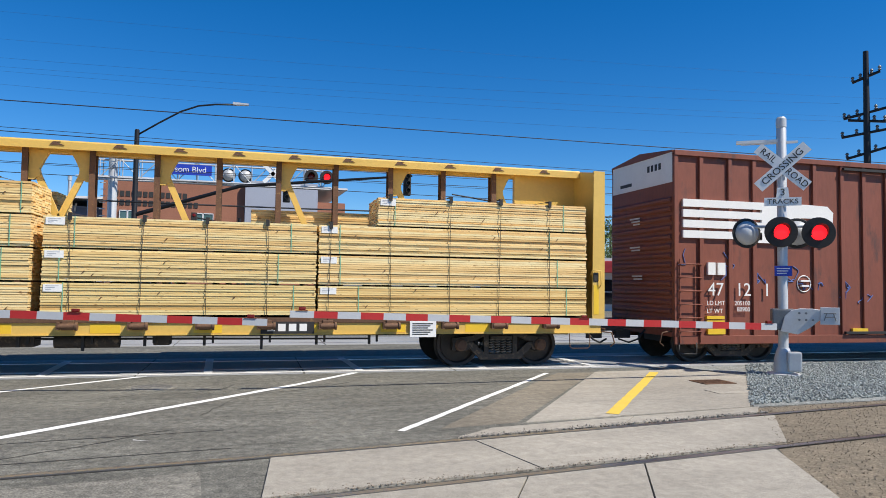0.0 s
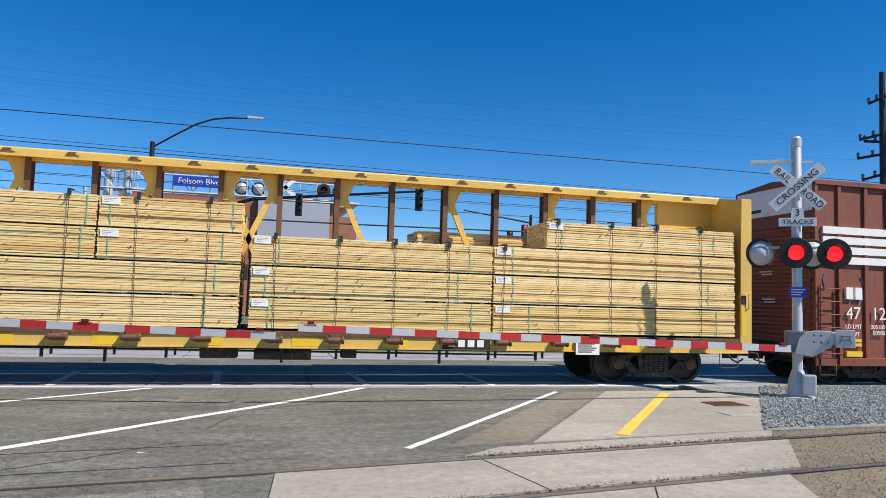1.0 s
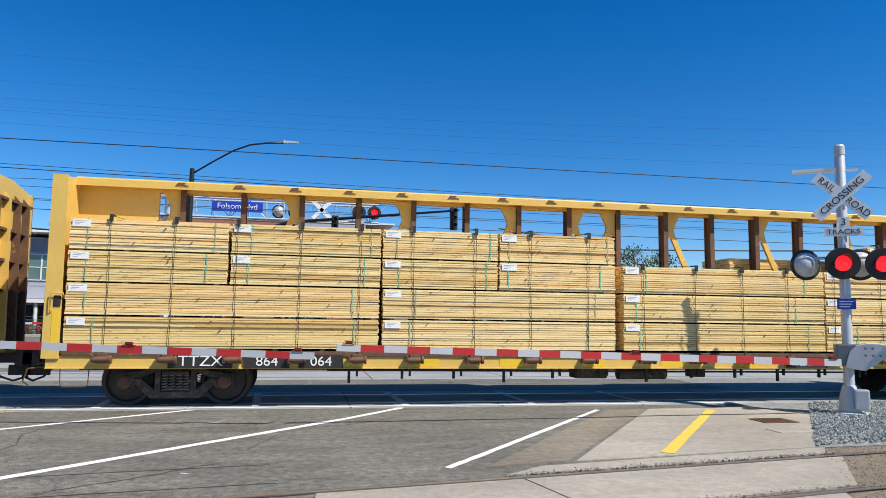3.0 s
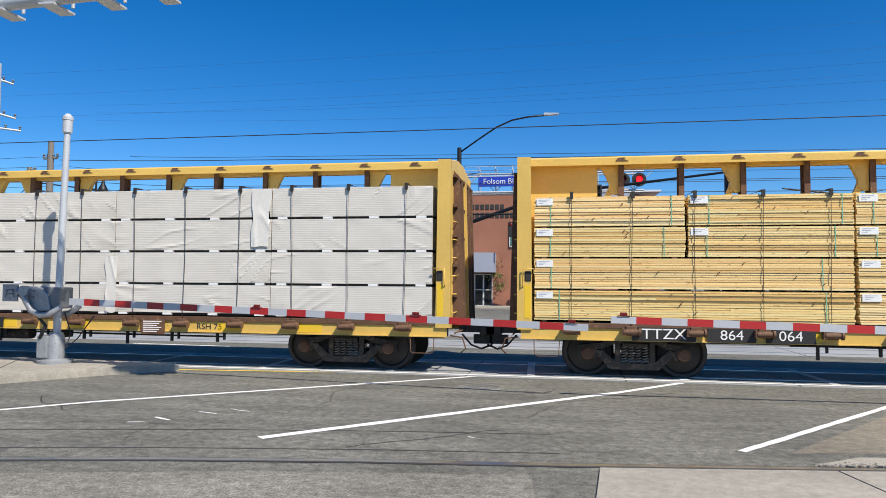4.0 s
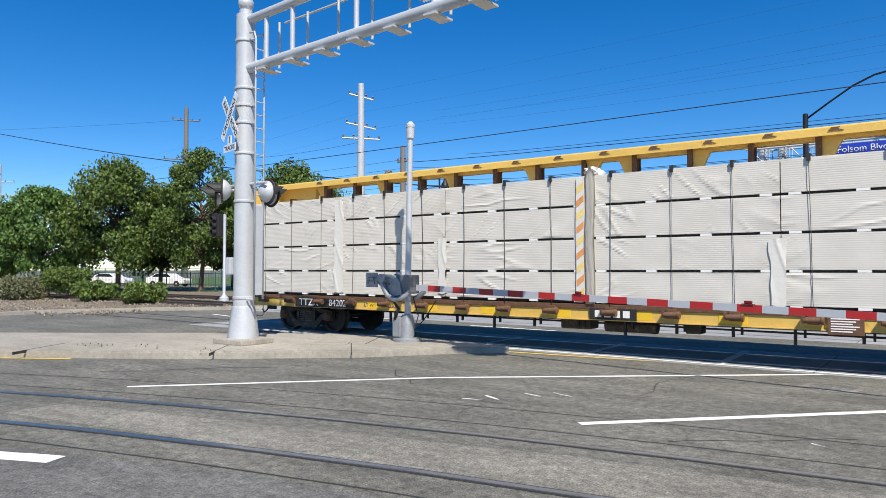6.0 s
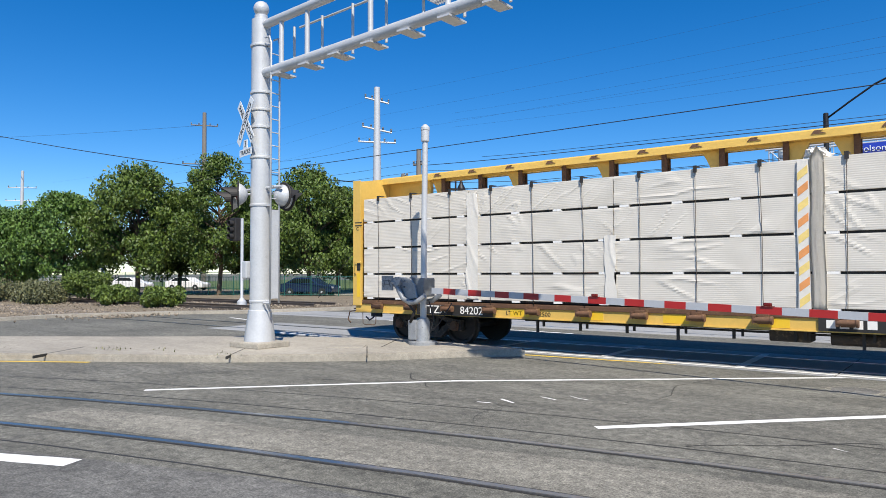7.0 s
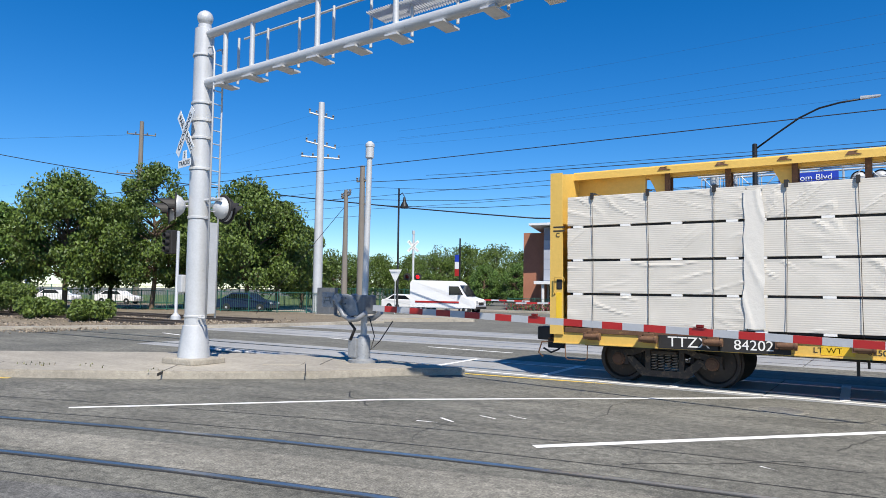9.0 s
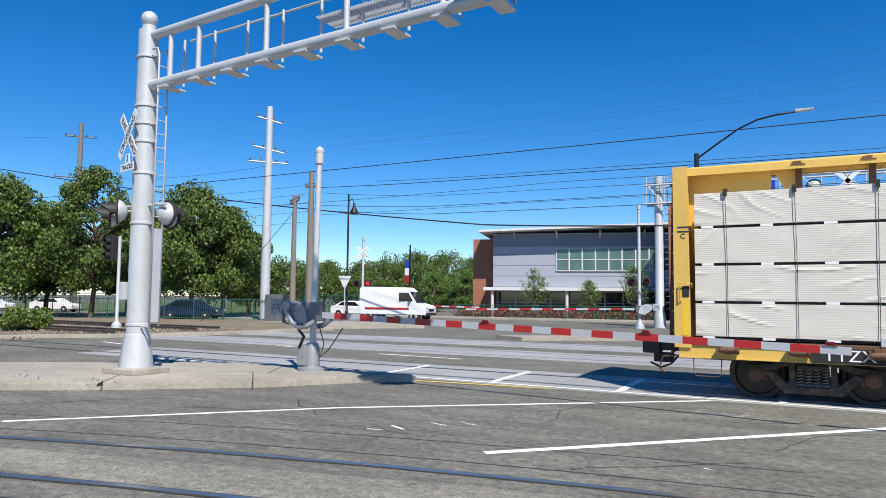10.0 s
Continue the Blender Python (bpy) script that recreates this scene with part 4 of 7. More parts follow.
def lumber_bundle(x0, x1, z0, z1, near=True, seed=0, nboards=6):
    """Banded pack of sawn boards lying along the car."""
    rnd = random.Random(seed)
    y0, y1 = (-HALF + 0.03, -0.2) if near else (0.2, HALF - 0.03)
    bm = B()
    L, h = x1 - x0, z1 - z0
    n = max(8, int(h / 0.043))
    th = h / n
    w = (y1 - y0) / nboards
    for k in range(n):
        for j in range(nboards):
            jx0, jx1 = rnd.uniform(0, 0.02), rnd.uniform(0, 0.025)
            edge = rnd.uniform(-0.014, 0.016) if j in (0, nboards - 1) else 0
            splits = [jx0, L - jx1]
            if rnd.random() < 0.12:
                splits.insert(1, rnd.uniform(0.3, 0.7) * L)
            for a, b in zip(splits, splits[1:]):
                box(bm, a, b - 0.004, y0 + j * w + (edge if j == 0 else 0.002), y0 + (j + 1) * w - 0.003, k * th + rnd.uniform(0.001, 0.005), (k + 1) * th - rnd.uniform(0.001, 0.006))
    ob = thing("lumber_bundle", "", "")
    bd = part("pack", bm, LUMBER, ob)
    bd["kind"] = "stuff"
    tagged(ob, "banded bundle of pale sawn softwood boards on the flat car", "lumber", "lumber bundles on the flat car")
    for k in range(int(L / 0.9) + 1):
        x = 0.15 + k * (L - 0.4) / max(1, int(L / 0.9))
        bm = B()
        box(bm, x, x + 0.09, y0 + 0.02, y1 - 0.02, -0.03, -0.001)
        part("dunnage", bm, BROWN, ob, "dark spacer block")
    if near:
        for f in (rnd.uniform(0.05, 0.14), rnd.uniform(0.84, 0.93)):
            bm = B()
            box(bm, f * L, f * L + 0.016, y0 - 0.016, y0 - 0.013, 0, h)
            box(bm, f * L, f * L + 0.016, y0, y1, h, h + 0.003)
            part("band", bm, TWINE, ob, "thin green plastic band")
        for k in range(rnd.randint(2, 5)):
            bm = B()
            xx, zz = rnd.uniform(0.1, 0.95) * L, rnd.uniform(0.1, 0.9) * h
            prism(bm, [(xx, zz - 0.02), (xx + 0.03, zz), (xx + 0.07, zz + 0.04), (xx + 0.04, zz + 0.035)], y0 - 0.02, y0 - 0.012)
            part("splinter", bm, BROWN, ob)
        bm = B()
        box(bm, 0.05, 0.36, y0 - 0.018, y0 - 0.012, h - 0.16, h - 0.03)
        tg = part("tag", bm, TAG, ob, "white paper tag")
        bm = B()
        for k in range(3):
            box(bm, 0.09, 0.3 - 0.06 * k, y0 - 0.021, y0 - 0.018, h - 0.06 - 0.03 * k, h - 0.05 - 0.03 * k)
        part("print", bm, GREY_STRIPE, tg)
    RIDERS.append((ob, x0, 0, z0))
    return ob


ROWZ = [(1.09, 1.66), (1.69, 2.26), (2.29, 2.85), (2.88, 3.46)]
seed = 0
for tier, (z0, z1) in enumerate(ROWZ):
    cols = ((0.3, 5.97), (6.02, 10.9)) if tier < 2 else ((0.3, 3.1), (3.13, 5.98), (6.0, 8.36), (8.38, 10.9))
    cols = list(cols) + ([(11.07, 15.88), (15.9, 21.62)] if tier < 3 else [(17.05, 21.6)])
    for a, b in cols:
        seed += 1
        lumber_bundle(a, b, z0, z1 - (0.02 if tier == 3 else 0), True, seed)
    far = [(0.3, 5.9), (6.0, 10.9)] + ([(11.1, 16.3), (16.35, 21.6)] if tier < 3 else [(14.6, 18.0), (18.05, 21.6)])
    for a, b in far:
        seed += 1
        lumber_bundle(a, b, z0, z1 - (0.2 if tier == 3 and a > 14 else 0), False, seed, 3)


def board_bundle(x0, x1, z0, z1, near=True, seed=0):
    """Stack of wrapped wallboards: a slightly slack film over a block."""
    rnd = random.Random(seed)
    y0, y1 = (-HALF + 0.03, -0.2) if near else (0.2, HALF - 0.03)
    L, h = x1 - x0, z1 - z0
    bm = B()
    nx, nz = (56, 14) if near else (2, 2)
    lean, off = rnd.uniform(-0.9, 0.9), Vector((seed * 7.3, seed * 3.1, 0))

    def slack(x, z):
        """Creased film: narrow ridges that run slantwise where the film hangs loose."""
        u, w = x * math.cos(lean) + z * math.sin(lean), z * math.cos(lean) - x * math.sin(lean)
        ridge = max(0.0, 1 - 7 * abs(noise.noise(Vector((u * 0.7, w * 3.4, 0)) + off)))
        loose = min(1.0, max(0.0, 0.15 + 2.6 * noise.noise(Vector((x * 0.8, z * 0.9, 5)) + off)))
        seam = math.exp(-(min(x, L - x) / 0.22) ** 2)
        return -0.016 * ridge * max(loose, 0.8 * seam) - 0.007 * noise.noise(Vector((x * 2.2, z * 2.6, 9)) + off)

    grid = [[bm.verts.new((L * i / nx, y0 + (slack(L * i / nx, h * k / nz) if near and 0 < k < nz else 0), h * k / nz)) for k in range(nz + 1)] for i in range(nx + 1)]
    for i in range(nx):
        for k in range(nz):
            bm.faces.new((grid[i][k], grid[i + 1][k], grid[i + 1][k + 1], grid[i][k + 1]))
    back = [bm.verts.new((x, y1, z)) for x, z in ((0, 0), (L, 0), (L, h), (0, h))]
    bm.faces.new((back[1], back[0], back[3], back[2]))
    bm.faces.new([grid[i][nz] for i in range(nx + 1)] + [back[2], back[3]])
    bm.faces.new([back[0], back[1]] + [grid[i][0] for i in range(nx, -1, -1)])
    bm.faces.new([grid[0][k] for k in range(nz, -1, -1)] + [back[0], back[3]][::1])
    bm.faces.new([grid[nx][k] for k in range(nz + 1)] + [back[2], back[1]])
    bmesh.ops.recalc_face_normals(bm, faces=bm.faces)
    ob = part("wallboard_pack", bm, WRAP)
    tagged(ob, "wallboard stack in white plastic wrap on the flat car", "wallboard stack", "wrapped board stacks on the flat car")
    n = 4
    for k in range(n):
        xx = 0.12 + k * (L - 0.45) / (n - 1)
        bm = B()
        box(bm, xx, xx + 0.2, y0 - 0.003, y1, -0.045, -0.002)
        part("spacer", bm, TAG, ob, "white spacer block")
    RIDERS.append((ob, x0 + BOARD_OFF, 0, z0))
    return ob


COLS = [(0.35, 3.75), (3.77, 7.39), (7.41, 11.07), (11.12, 14.71), (14.73, 18.27), (18.29, 21.65)]
BZ = [(1.12, 1.70), (1.75, 2.38), (2.43, 3.06), (3.11, 3.70)]
for tier, (z0, z1) in enumerate(BZ):
    for a, b in COLS:
        seed += 1
        board_bundle(a, b, z0, z1, True, seed)
        if tier in (0, 3):
            seed += 1
            board_bundle(a, b, z0, z1, False, seed)
# black strips set back between the stacks, standing in for shade in the gaps
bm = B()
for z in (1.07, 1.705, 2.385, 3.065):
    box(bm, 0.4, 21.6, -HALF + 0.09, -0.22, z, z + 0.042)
part("bearer", bm, BLACK, board_car, "black strips standing in for shade in the gaps between the stacks")
# loose flap of film and warning tape at the middle of the load
bm = B()
cols_ = 7
rows_ = 18
gr = [[bm.verts.new((11.02 + 0.036 * i + 0.012 * math.sin(k * 0.5), -HALF - 0.02 - 0.022 * abs(math.sin(i * 1.1 + 0.25 * k)), 1.05 + k * (2.85 - 0.06 * abs(i - 3)) / rows_)) for k in range(rows_ + 1)] for i in range(cols_)]
for i in range(cols_ - 1):
    for k in range(rows_):
        f = bm.faces.new((gr[i][k], gr[i + 1][k], gr[i + 1][k + 1], gr[i][k + 1]))
        f.smooth = True
r = bmesh.ops.solidify(bm, geom=bm.faces[:], thickness=0.006)
flap = part("film_flap", bm, FILM)
tagged(flap, "loose flap of white plastic film hanging down the load", "plastic film")
RIDERS.append((flap, BOARD_OFF, 0, 0))
def slack_film(x0, x1, z0, z1, seed):
    """Creased strip of loose film with torn edges, hanging over a seam of the load."""
    bm = B()
    nx, nz = 12, 40
    g = []
    for i in range(nx + 1):
        col = []
        for k in range(nz + 1):
            z = z0 + (z1 - z0) * k / nz
            edge = 0.07 * noise.noise(Vector((i // nx * 3.0, z * 2.1, seed)))
            x = x0 + (x1 - x0) * i / nx + edge
            r = max(0.0, 1 - 5 * abs(noise.noise(Vector((x * 3.2 + z * 0.7, z * 0.9, seed * 3.7)))))
            col.append(bm.verts.new((x, -HALF + 0.003 - 0.013 * r, z + 0.05 * noise.noise(Vector((x * 5, seed, k // nz * 4.0))))))
        g.append(col)
    for i in range(nx):
        for k in range(nz):
            bm.faces.new((g[i][k], g[i + 1][k], g[i + 1][k + 1], g[i][k + 1])).smooth = True
    ob = part("film_strip", bm, FILM)
    tagged(ob, "creased strip of loose white film over the board stacks", "plastic film", "loose film on the load")
    RIDERS.append((ob, BOARD_OFF, 0, 0))


for k, (a, b, z0, z1) in enumerate(((3.72, 4.05, 1.15, 3.62), (7.2, 7.45, 1.2, 2.5), (14.55, 14.8, 1.12, 2.3), (17.85, 18.25, 2.5, 3.68))):
    slack_film(a, b, z0, z1, 3 + k)
# gathered knot of film on top of the load
bm = B()
bmesh.ops.create_icosphere(bm, subdivisions=3, radius=1.0)
for v in bm.verts:
    k = 1 + 0.5 * noise.noise(v.co * 2.1) + 0.25 * noise.noise(v.co * 5)
    v.co = Vector((11.12 + 0.2 * v.co.x * k, -HALF + 0.24 + 0.2 * v.co.y * k, 3.79 + 0.11 * v.co.z * k - 0.25 * (v.co.x * 0.2)))
tuft = part("film_knot", bm, FILM)
tagged(tuft, "crumpled knot of white film on top of the load", "plastic film")
RIDERS.append((tuft, BOARD_OFF, 0, 0))
bm = B()
prism(bm, [(10.8, 1.1), (11.0, 1.1), (10.99, 1.9), (11.01, 2.8), (11.0, 3.68), (10.82, 3.68), (10.8, 2.6), (10.815, 1.8)], -HALF - 0.012, -HALF + 0.015)
tape = part("warning_tape", bm, FILM)
for k in range(9):
    z = 1.12 + k * 0.275
    bm = B()
    prism(bm, [(10.822, z), (10.985, z + 0.13), (10.985, z + 0.27), (10.822, z + 0.14)], -HALF - 0.016, -HALF - 0.012)
    part("stripe", bm, CLOTH_ORANGE if k % 2 else TAPE_YELLOW, tape)
tagged(tape, "white warning tape with slanted orange and yellow stripes", "tape")
RIDERS.append((tape, BOARD_OFF, 0, 0))


def boxcar():
    L, z0, z1 = 17.0, 0.62, 4.80
    car = thing("boxcar", "oxide red ribbed box car with white striped emblem", "rail car", group="freight train cars")
    bm = B()
    box(bm, 0, L, -HALF + 0.06, HALF - 0.06, z0, z1, 0, 0.02)
    part("body", bm, BOXRED, car)
    bm = B()
    prism(bm, [(-HALF + 0.03, z1 - 0.02), (-HALF + 0.03, z1 + 0.02), (0, z1 + 0.16), (HALF - 0.03, z1 + 0.02), (HALF - 0.03, z1 - 0.02)], -0.03, L + 0.03, "YZ")
    part("roof", bm, BOXRED, car)
    xs = [0.0, 0.65, 1.41, 2.06, 2.75, 3.75, 4.55, 5.2, 5.9, 8.9, 9.6, 10.3, 11.1, 11.9, 12.7, 13.5, 14.3, 15.1, 15.9, 16.6]
    for x in xs:
        for s in (-1, 1):
            bm = B()
            box(bm, x, x + 0.1, *sorted((s * (HALF - 0.06), s * (HALF + 0.0))), z0, z1 - 0.05, 0, 0.008)
            part("side_post", bm, BOXRED, car)
    for s in (-1, 1):
        bm = B()
        box(bm, 0, L, *sorted((s * (HALF - 0.06), s * (HALF + 0.01))), z0 - 0.16, z0 + 0.03, 0, 0.01)
        part("side_sill", bm, BOXRED, car)
        bm = B()
        box(bm, 0, L, *sorted((s * (HALF - 0.06), s * (HALF + 0.02))), z1 - 0.1, z1 + 0.02, 0, 0.01)
        part("top_rail", bm, BOXRED, car)
    # sliding door with rods
    bm = B()
    box(bm, 6.0, 8.8, -HALF - 0.02, -HALF + 0.06, z0 + 0.1, z1 - 0.15, 0, 0.015)
    for k in range(5):
        box(bm, 6.1 + k * 0.6, 6.2 + k * 0.6, -HALF - 0.06, -HALF - 0.02, z0 + 0.12, z1 - 0.2)
    part("sliding_door", bm, BOXRED, car)
    for z in (z0 + 0.05, z1 - 0.2):
        bm = B()
        box(bm, 4.6, 9.6, -HALF - 0.07, -HALF, z, z + 0.06)
        part("door_track", bm, BLACK, car)
    # corrugated end
    for k in range(14):
        z = 0.9 + k * 0.21
        bm = B()
        prism(bm, [(0.0, z), (-0.05, z + 0.05), (-0.05, z + 0.1), (0.0, z + 0.15)], -HALF + 0.12, HALF - 0.12)
        part("end_rib", bm, BOXRED, car)
    bm = B()
    box(bm, -0.016, 0.0, -HALF + 0.08, HALF - 0.08, 4.1, z1 - 0.02)
    wb = part("end_band", bm, LETTER, car, "white painted band on the car end")
    bm = B()
    for k in range(4):
        box(bm, -0.02, -0.016, -0.9 + k * 0.16, -0.8 + k * 0.16, 4.45, 4.6)
    box(bm, -0.02, -0.016, 0.4, 0.95, 4.22, 4.3)
    part("writing", bm, DARKLETTER, wb)
    for y, z, n in ((0.2, 3.4, 3), (0.2, 2.7, 2), (0.1, 2.0, 2)):
        for k in range(n):
            bm = B()
            box(bm, -0.07, -0.052, y - 0.25, y + 0.2 - 0.08 * k, z - 0.035 - 0.07 * k, z - 0.07 * k)
            part("end_writing", bm, TRIMWHITE, car)
    # ladder
    bm = B()
    for x in (0.1, 0.62):
        box(bm, x, x + 0.03, -HALF - 0.05, -HALF - 0.02, 0.5, 2.35)
    part("ladder_rail", bm, BOXRED, car)
    for k in range(6):
        bm = B()
        path_tube(bm, [Vector((0.08, -HALF + 0.02, 0.75 + 0.3 * k)), Vector((0.08, -HALF - 0.06, 0.75 + 0.3 * k)), Vector((0.66, -HALF - 0.06, 0.75 + 0.3 * k)), Vector((0.66, -HALF + 0.02, 0.75 + 0.3 * k))], 0.014, 5)
        part("rung", bm, BOXRED, car)
    bm = B()
    path_tube(bm, [Vector((0.1, -HALF, 0.5)), Vector((0.1, -HALF, 0.25)), Vector((0.55, -HALF, 0.25)), Vector((0.55, -HALF, 0.5))], 0.02, 6)
    part("stirrup", bm, BLACK, car)
    # emblem of stripes and plain rounded shapes
    y = -HALF - 0.006
    for k in range(4):
        z = 3.72 - k * 0.235
        bm = B()
        box(bm, 0.22, 2.3 + 0.0 * k, y, y + 0.09, z - 0.17, z)
        part("emblem_stripe", bm, LETTER, car, "white painted stripe")
    bm = B()
    prism(bm, [(2.3, 3.72), (3.55, 3.72), (4.15, 3.70), (4.32, 3.55), (4.30, 3.32), (4.1, 3.28), (4.0, 3.4), (3.4, 3.4), (3.3, 3.33), (3.95, 3.22), (4.25, 3.12), (4.25, 2.9), (4.05, 2.78), (2.2, 2.78), (2.0, 2.86), (2.3, 3.1)], y, y + 0.09)
    part("emblem_block", bm, LETTER, car, "plain white emblem block")
    bm = B()
    for x in (0.86, 1.12):
        box(bm, x, x + 0.19, y, y + 0.09, 2.02, 2.3)
    part("emblem_small", bm, LETTER, car)
    words("lettering", "47", 0.42, LETTER, car, pose(1.05, y - 0.002, 1.68) @ UPRIGHT)
    words("lettering", "12", 0.42, LETTER, car, pose(1.78, y - 0.002, 1.68) @ UPRIGHT)
    words("lettering", "1", 0.42, LETTER, car, pose(2.42, y - 0.002, 1.68) @ UPRIGHT)
    words("lettering", "LD LMT", 0.14, LETTER, car, pose(1.05, y - 0.002, 1.38) @ UPRIGHT)
    words("lettering", "LT WT", 0.14, LETTER, car, pose(1.02, y - 0.002, 1.2) @ UPRIGHT)
    words("lettering", "205100", 0.14, LETTER, car, pose(1.75, y - 0.002, 1.38) @ UPRIGHT)
    words("lettering", "80900", 0.14, LETTER, car, pose(1.78, y - 0.002, 1.24) @ UPRIGHT)
    for z in (1.02, 0.92):
        bm = B()
        box(bm, 0.82, 1.28, y, y + 0.09, z, z + 0.07)
        part("yellow_label", bm, YELLOW_BRIGHT, car)
    for x in (0.85, 4.85):
        bm = B()
        box(bm, x, x + 0.45, y, y + 0.09, 0.68, 0.8)
        part("reflector", bm, YELLOW_BRIGHT, car, "yellow reflective strip")
    bm = B()
    path_tube(bm, [Vector((3.5 + 0.19 * math.cos(a * 0.3142), y + 0.055, 1.85 + 0.19 * math.sin(a * 0.3142))) for a in range(21)], 0.013, 4)
    box(bm, 3.37, 3.62, y, y + 0.09, 1.9, 1.94)
    box(bm, 3.4, 3.6, y, y + 0.09, 1.78, 1.82)
    part("round_stencil", bm, LETTER, car)
    # old blue scrawl, strokes only
    scr = mat("blue_scrawl", (0.10, 0.16, 0.42), 0.6, var=0.2)
    rnd = random.Random(7)
    for x, z in ((0.3, 2.6), (1.3, 2.55), (2.2, 1.9), (3.2, 1.9), (3.9, 1.7), (4.7, 1.5), (5.1, 1.4)):
        p = Vector((x, y, z))
        bm = B()
        for k in range(9):
            q = p + Vector((rnd.uniform(-0.16, 0.16), 0, rnd.uniform(-0.2, 0.2)))
            if xs[0] < q.x:
                tube(bm, (p.x, y + 0.055, p.z), (q.x, y + 0.055, q.z), 0.011, 0.011, 4)
            p = q
        part("scrawl", bm, scr, car, "faded blue paint scrawl")
    for x, s in ((0, 1), (L, -1)):
        truck(car, x + s * 1.75)
        coupler(car, x, -s)
    bm = B()
    box(bm, 0.3, L - 0.3, -0.35, 0.35, 0.45, 0.66)
    part("centre_sill", bm, BLACK, car)
    return car


box_car = boxcar()
RIDERS.append((box_car, LEN + 1.75, 0, 0))


# ---- crossing signals ----
def flasher(parent, m, lit):
    """Crossing lamp: black round background, hood, red lens, silver back."""
    bm = B()
    lathe(bm, [(0.30, -0.02), (0.31, 0.0), (0.30, 0.012), (0.12, 0.014)], 26, "Y")
    lamp = part("lamp", bm, BLACK, parent, "black round lamp background", m)
    bm = B()
    n = 14
    ring0, ring1 = [], []
    for k in range(n + 1):
        a = math.pi * (-0.12 + 1.24 * k / n)
        reach = 0.40 * (0.35 + 0.65 * max(0, math.sin(a)))
        ring0.append((0.16 * math.cos(a), 0.16 * math.sin(a)))
        ring1.append(reach)
    o = [[bm.verts.new((x * f, -0.02, z * f)) for x, z in ring0] for f in (1.0, 0.94)]
    e = [[bm.verts.new((x * f, -0.02 - r, z * f)) for (x, z), r in zip(ring0, ring1)] for f in (1.0, 0.94)]
    for k in range(n):
        bm.faces.new((o[0][k], o[0][k + 1], e[0][k + 1], e[0][k]))
        bm.faces.new((o[1][k + 1], o[1][k], e[1][k], e[1][k + 1]))
        bm.faces.new((e[0][k], e[0][k + 1], e[1][k + 1], e[1][k]))
    part("hood", bm, BLACK, lamp)
    bm = B()
    lathe(bm, [(0.15, -0.022), (0.14, -0.04), (0.08, -0.055), (0.01, -0.06)], 20, "Y")
    part("lens", bm, LENS_LIT if lit else LENS_RED, lamp, "glowing red lens" if lit else "dark red lens")
    bm = B()
    lathe(bm, [(0.25, 0.015), (0.25, 0.03), (0.21, 0.1), (0.13, 0.17), (0.05, 0.2), (0.01, 0.2)], 20, "Y")
    part("housing", bm, GALV, lamp, "silver lamp housing")
    return lamp


def crossbuck(parent, m, lean=45, tracks=True):
    for k, (txt, a) in enumerate((("RAIL   ROAD", -lean), ("CROSSING", lean))):
        bm = B()
        box(bm, -0.61, 0.61, -0.004, 0.004, -0.115, 0.115)
        bl = part("blade", bm, SIGNWHITE, parent, "white crossbuck blade", m @ pose(0, -0.012 * k, 0, 0, -a, 0))
        if txt.startswith("RAIL"):
            for w, x in (("RAIL", -0.35), ("ROAD", 0.35)):
                words("lettering", w, 0.185, DARKLETTER, bl, pose(x, -0.0065, 0) @ UPRIGHT, "", 0.95)
        else:
            words("lettering", txt, 0.185, DARKLETTER, bl, pose(0, -0.0065, 0) @ UPRIGHT, "", 1.1)
    if tracks:
        bm = B()
        prism(bm, [(-0.1, -0.42), (0.1, -0.42), (0.12, -0.62), (0.34, -0.62), (0.34, -0.79), (-0.34, -0.79), (-0.34, -0.62), (-0.12, -0.62)], -0.004, 0.004)
        pl = part("count_plate", bm, SIGNWHITE, parent, "white number-of-tracks plate", m)
        words("lettering", "3", 0.2, DARKLETTER, pl, pose(0, -0.0065, -0.52) @ UPRIGHT)
        words("lettering", "TRACKS", 0.135, DARKLETTER, pl, pose(0, -0.0065, -0.705) @ UPRIGHT, "", 1.15)


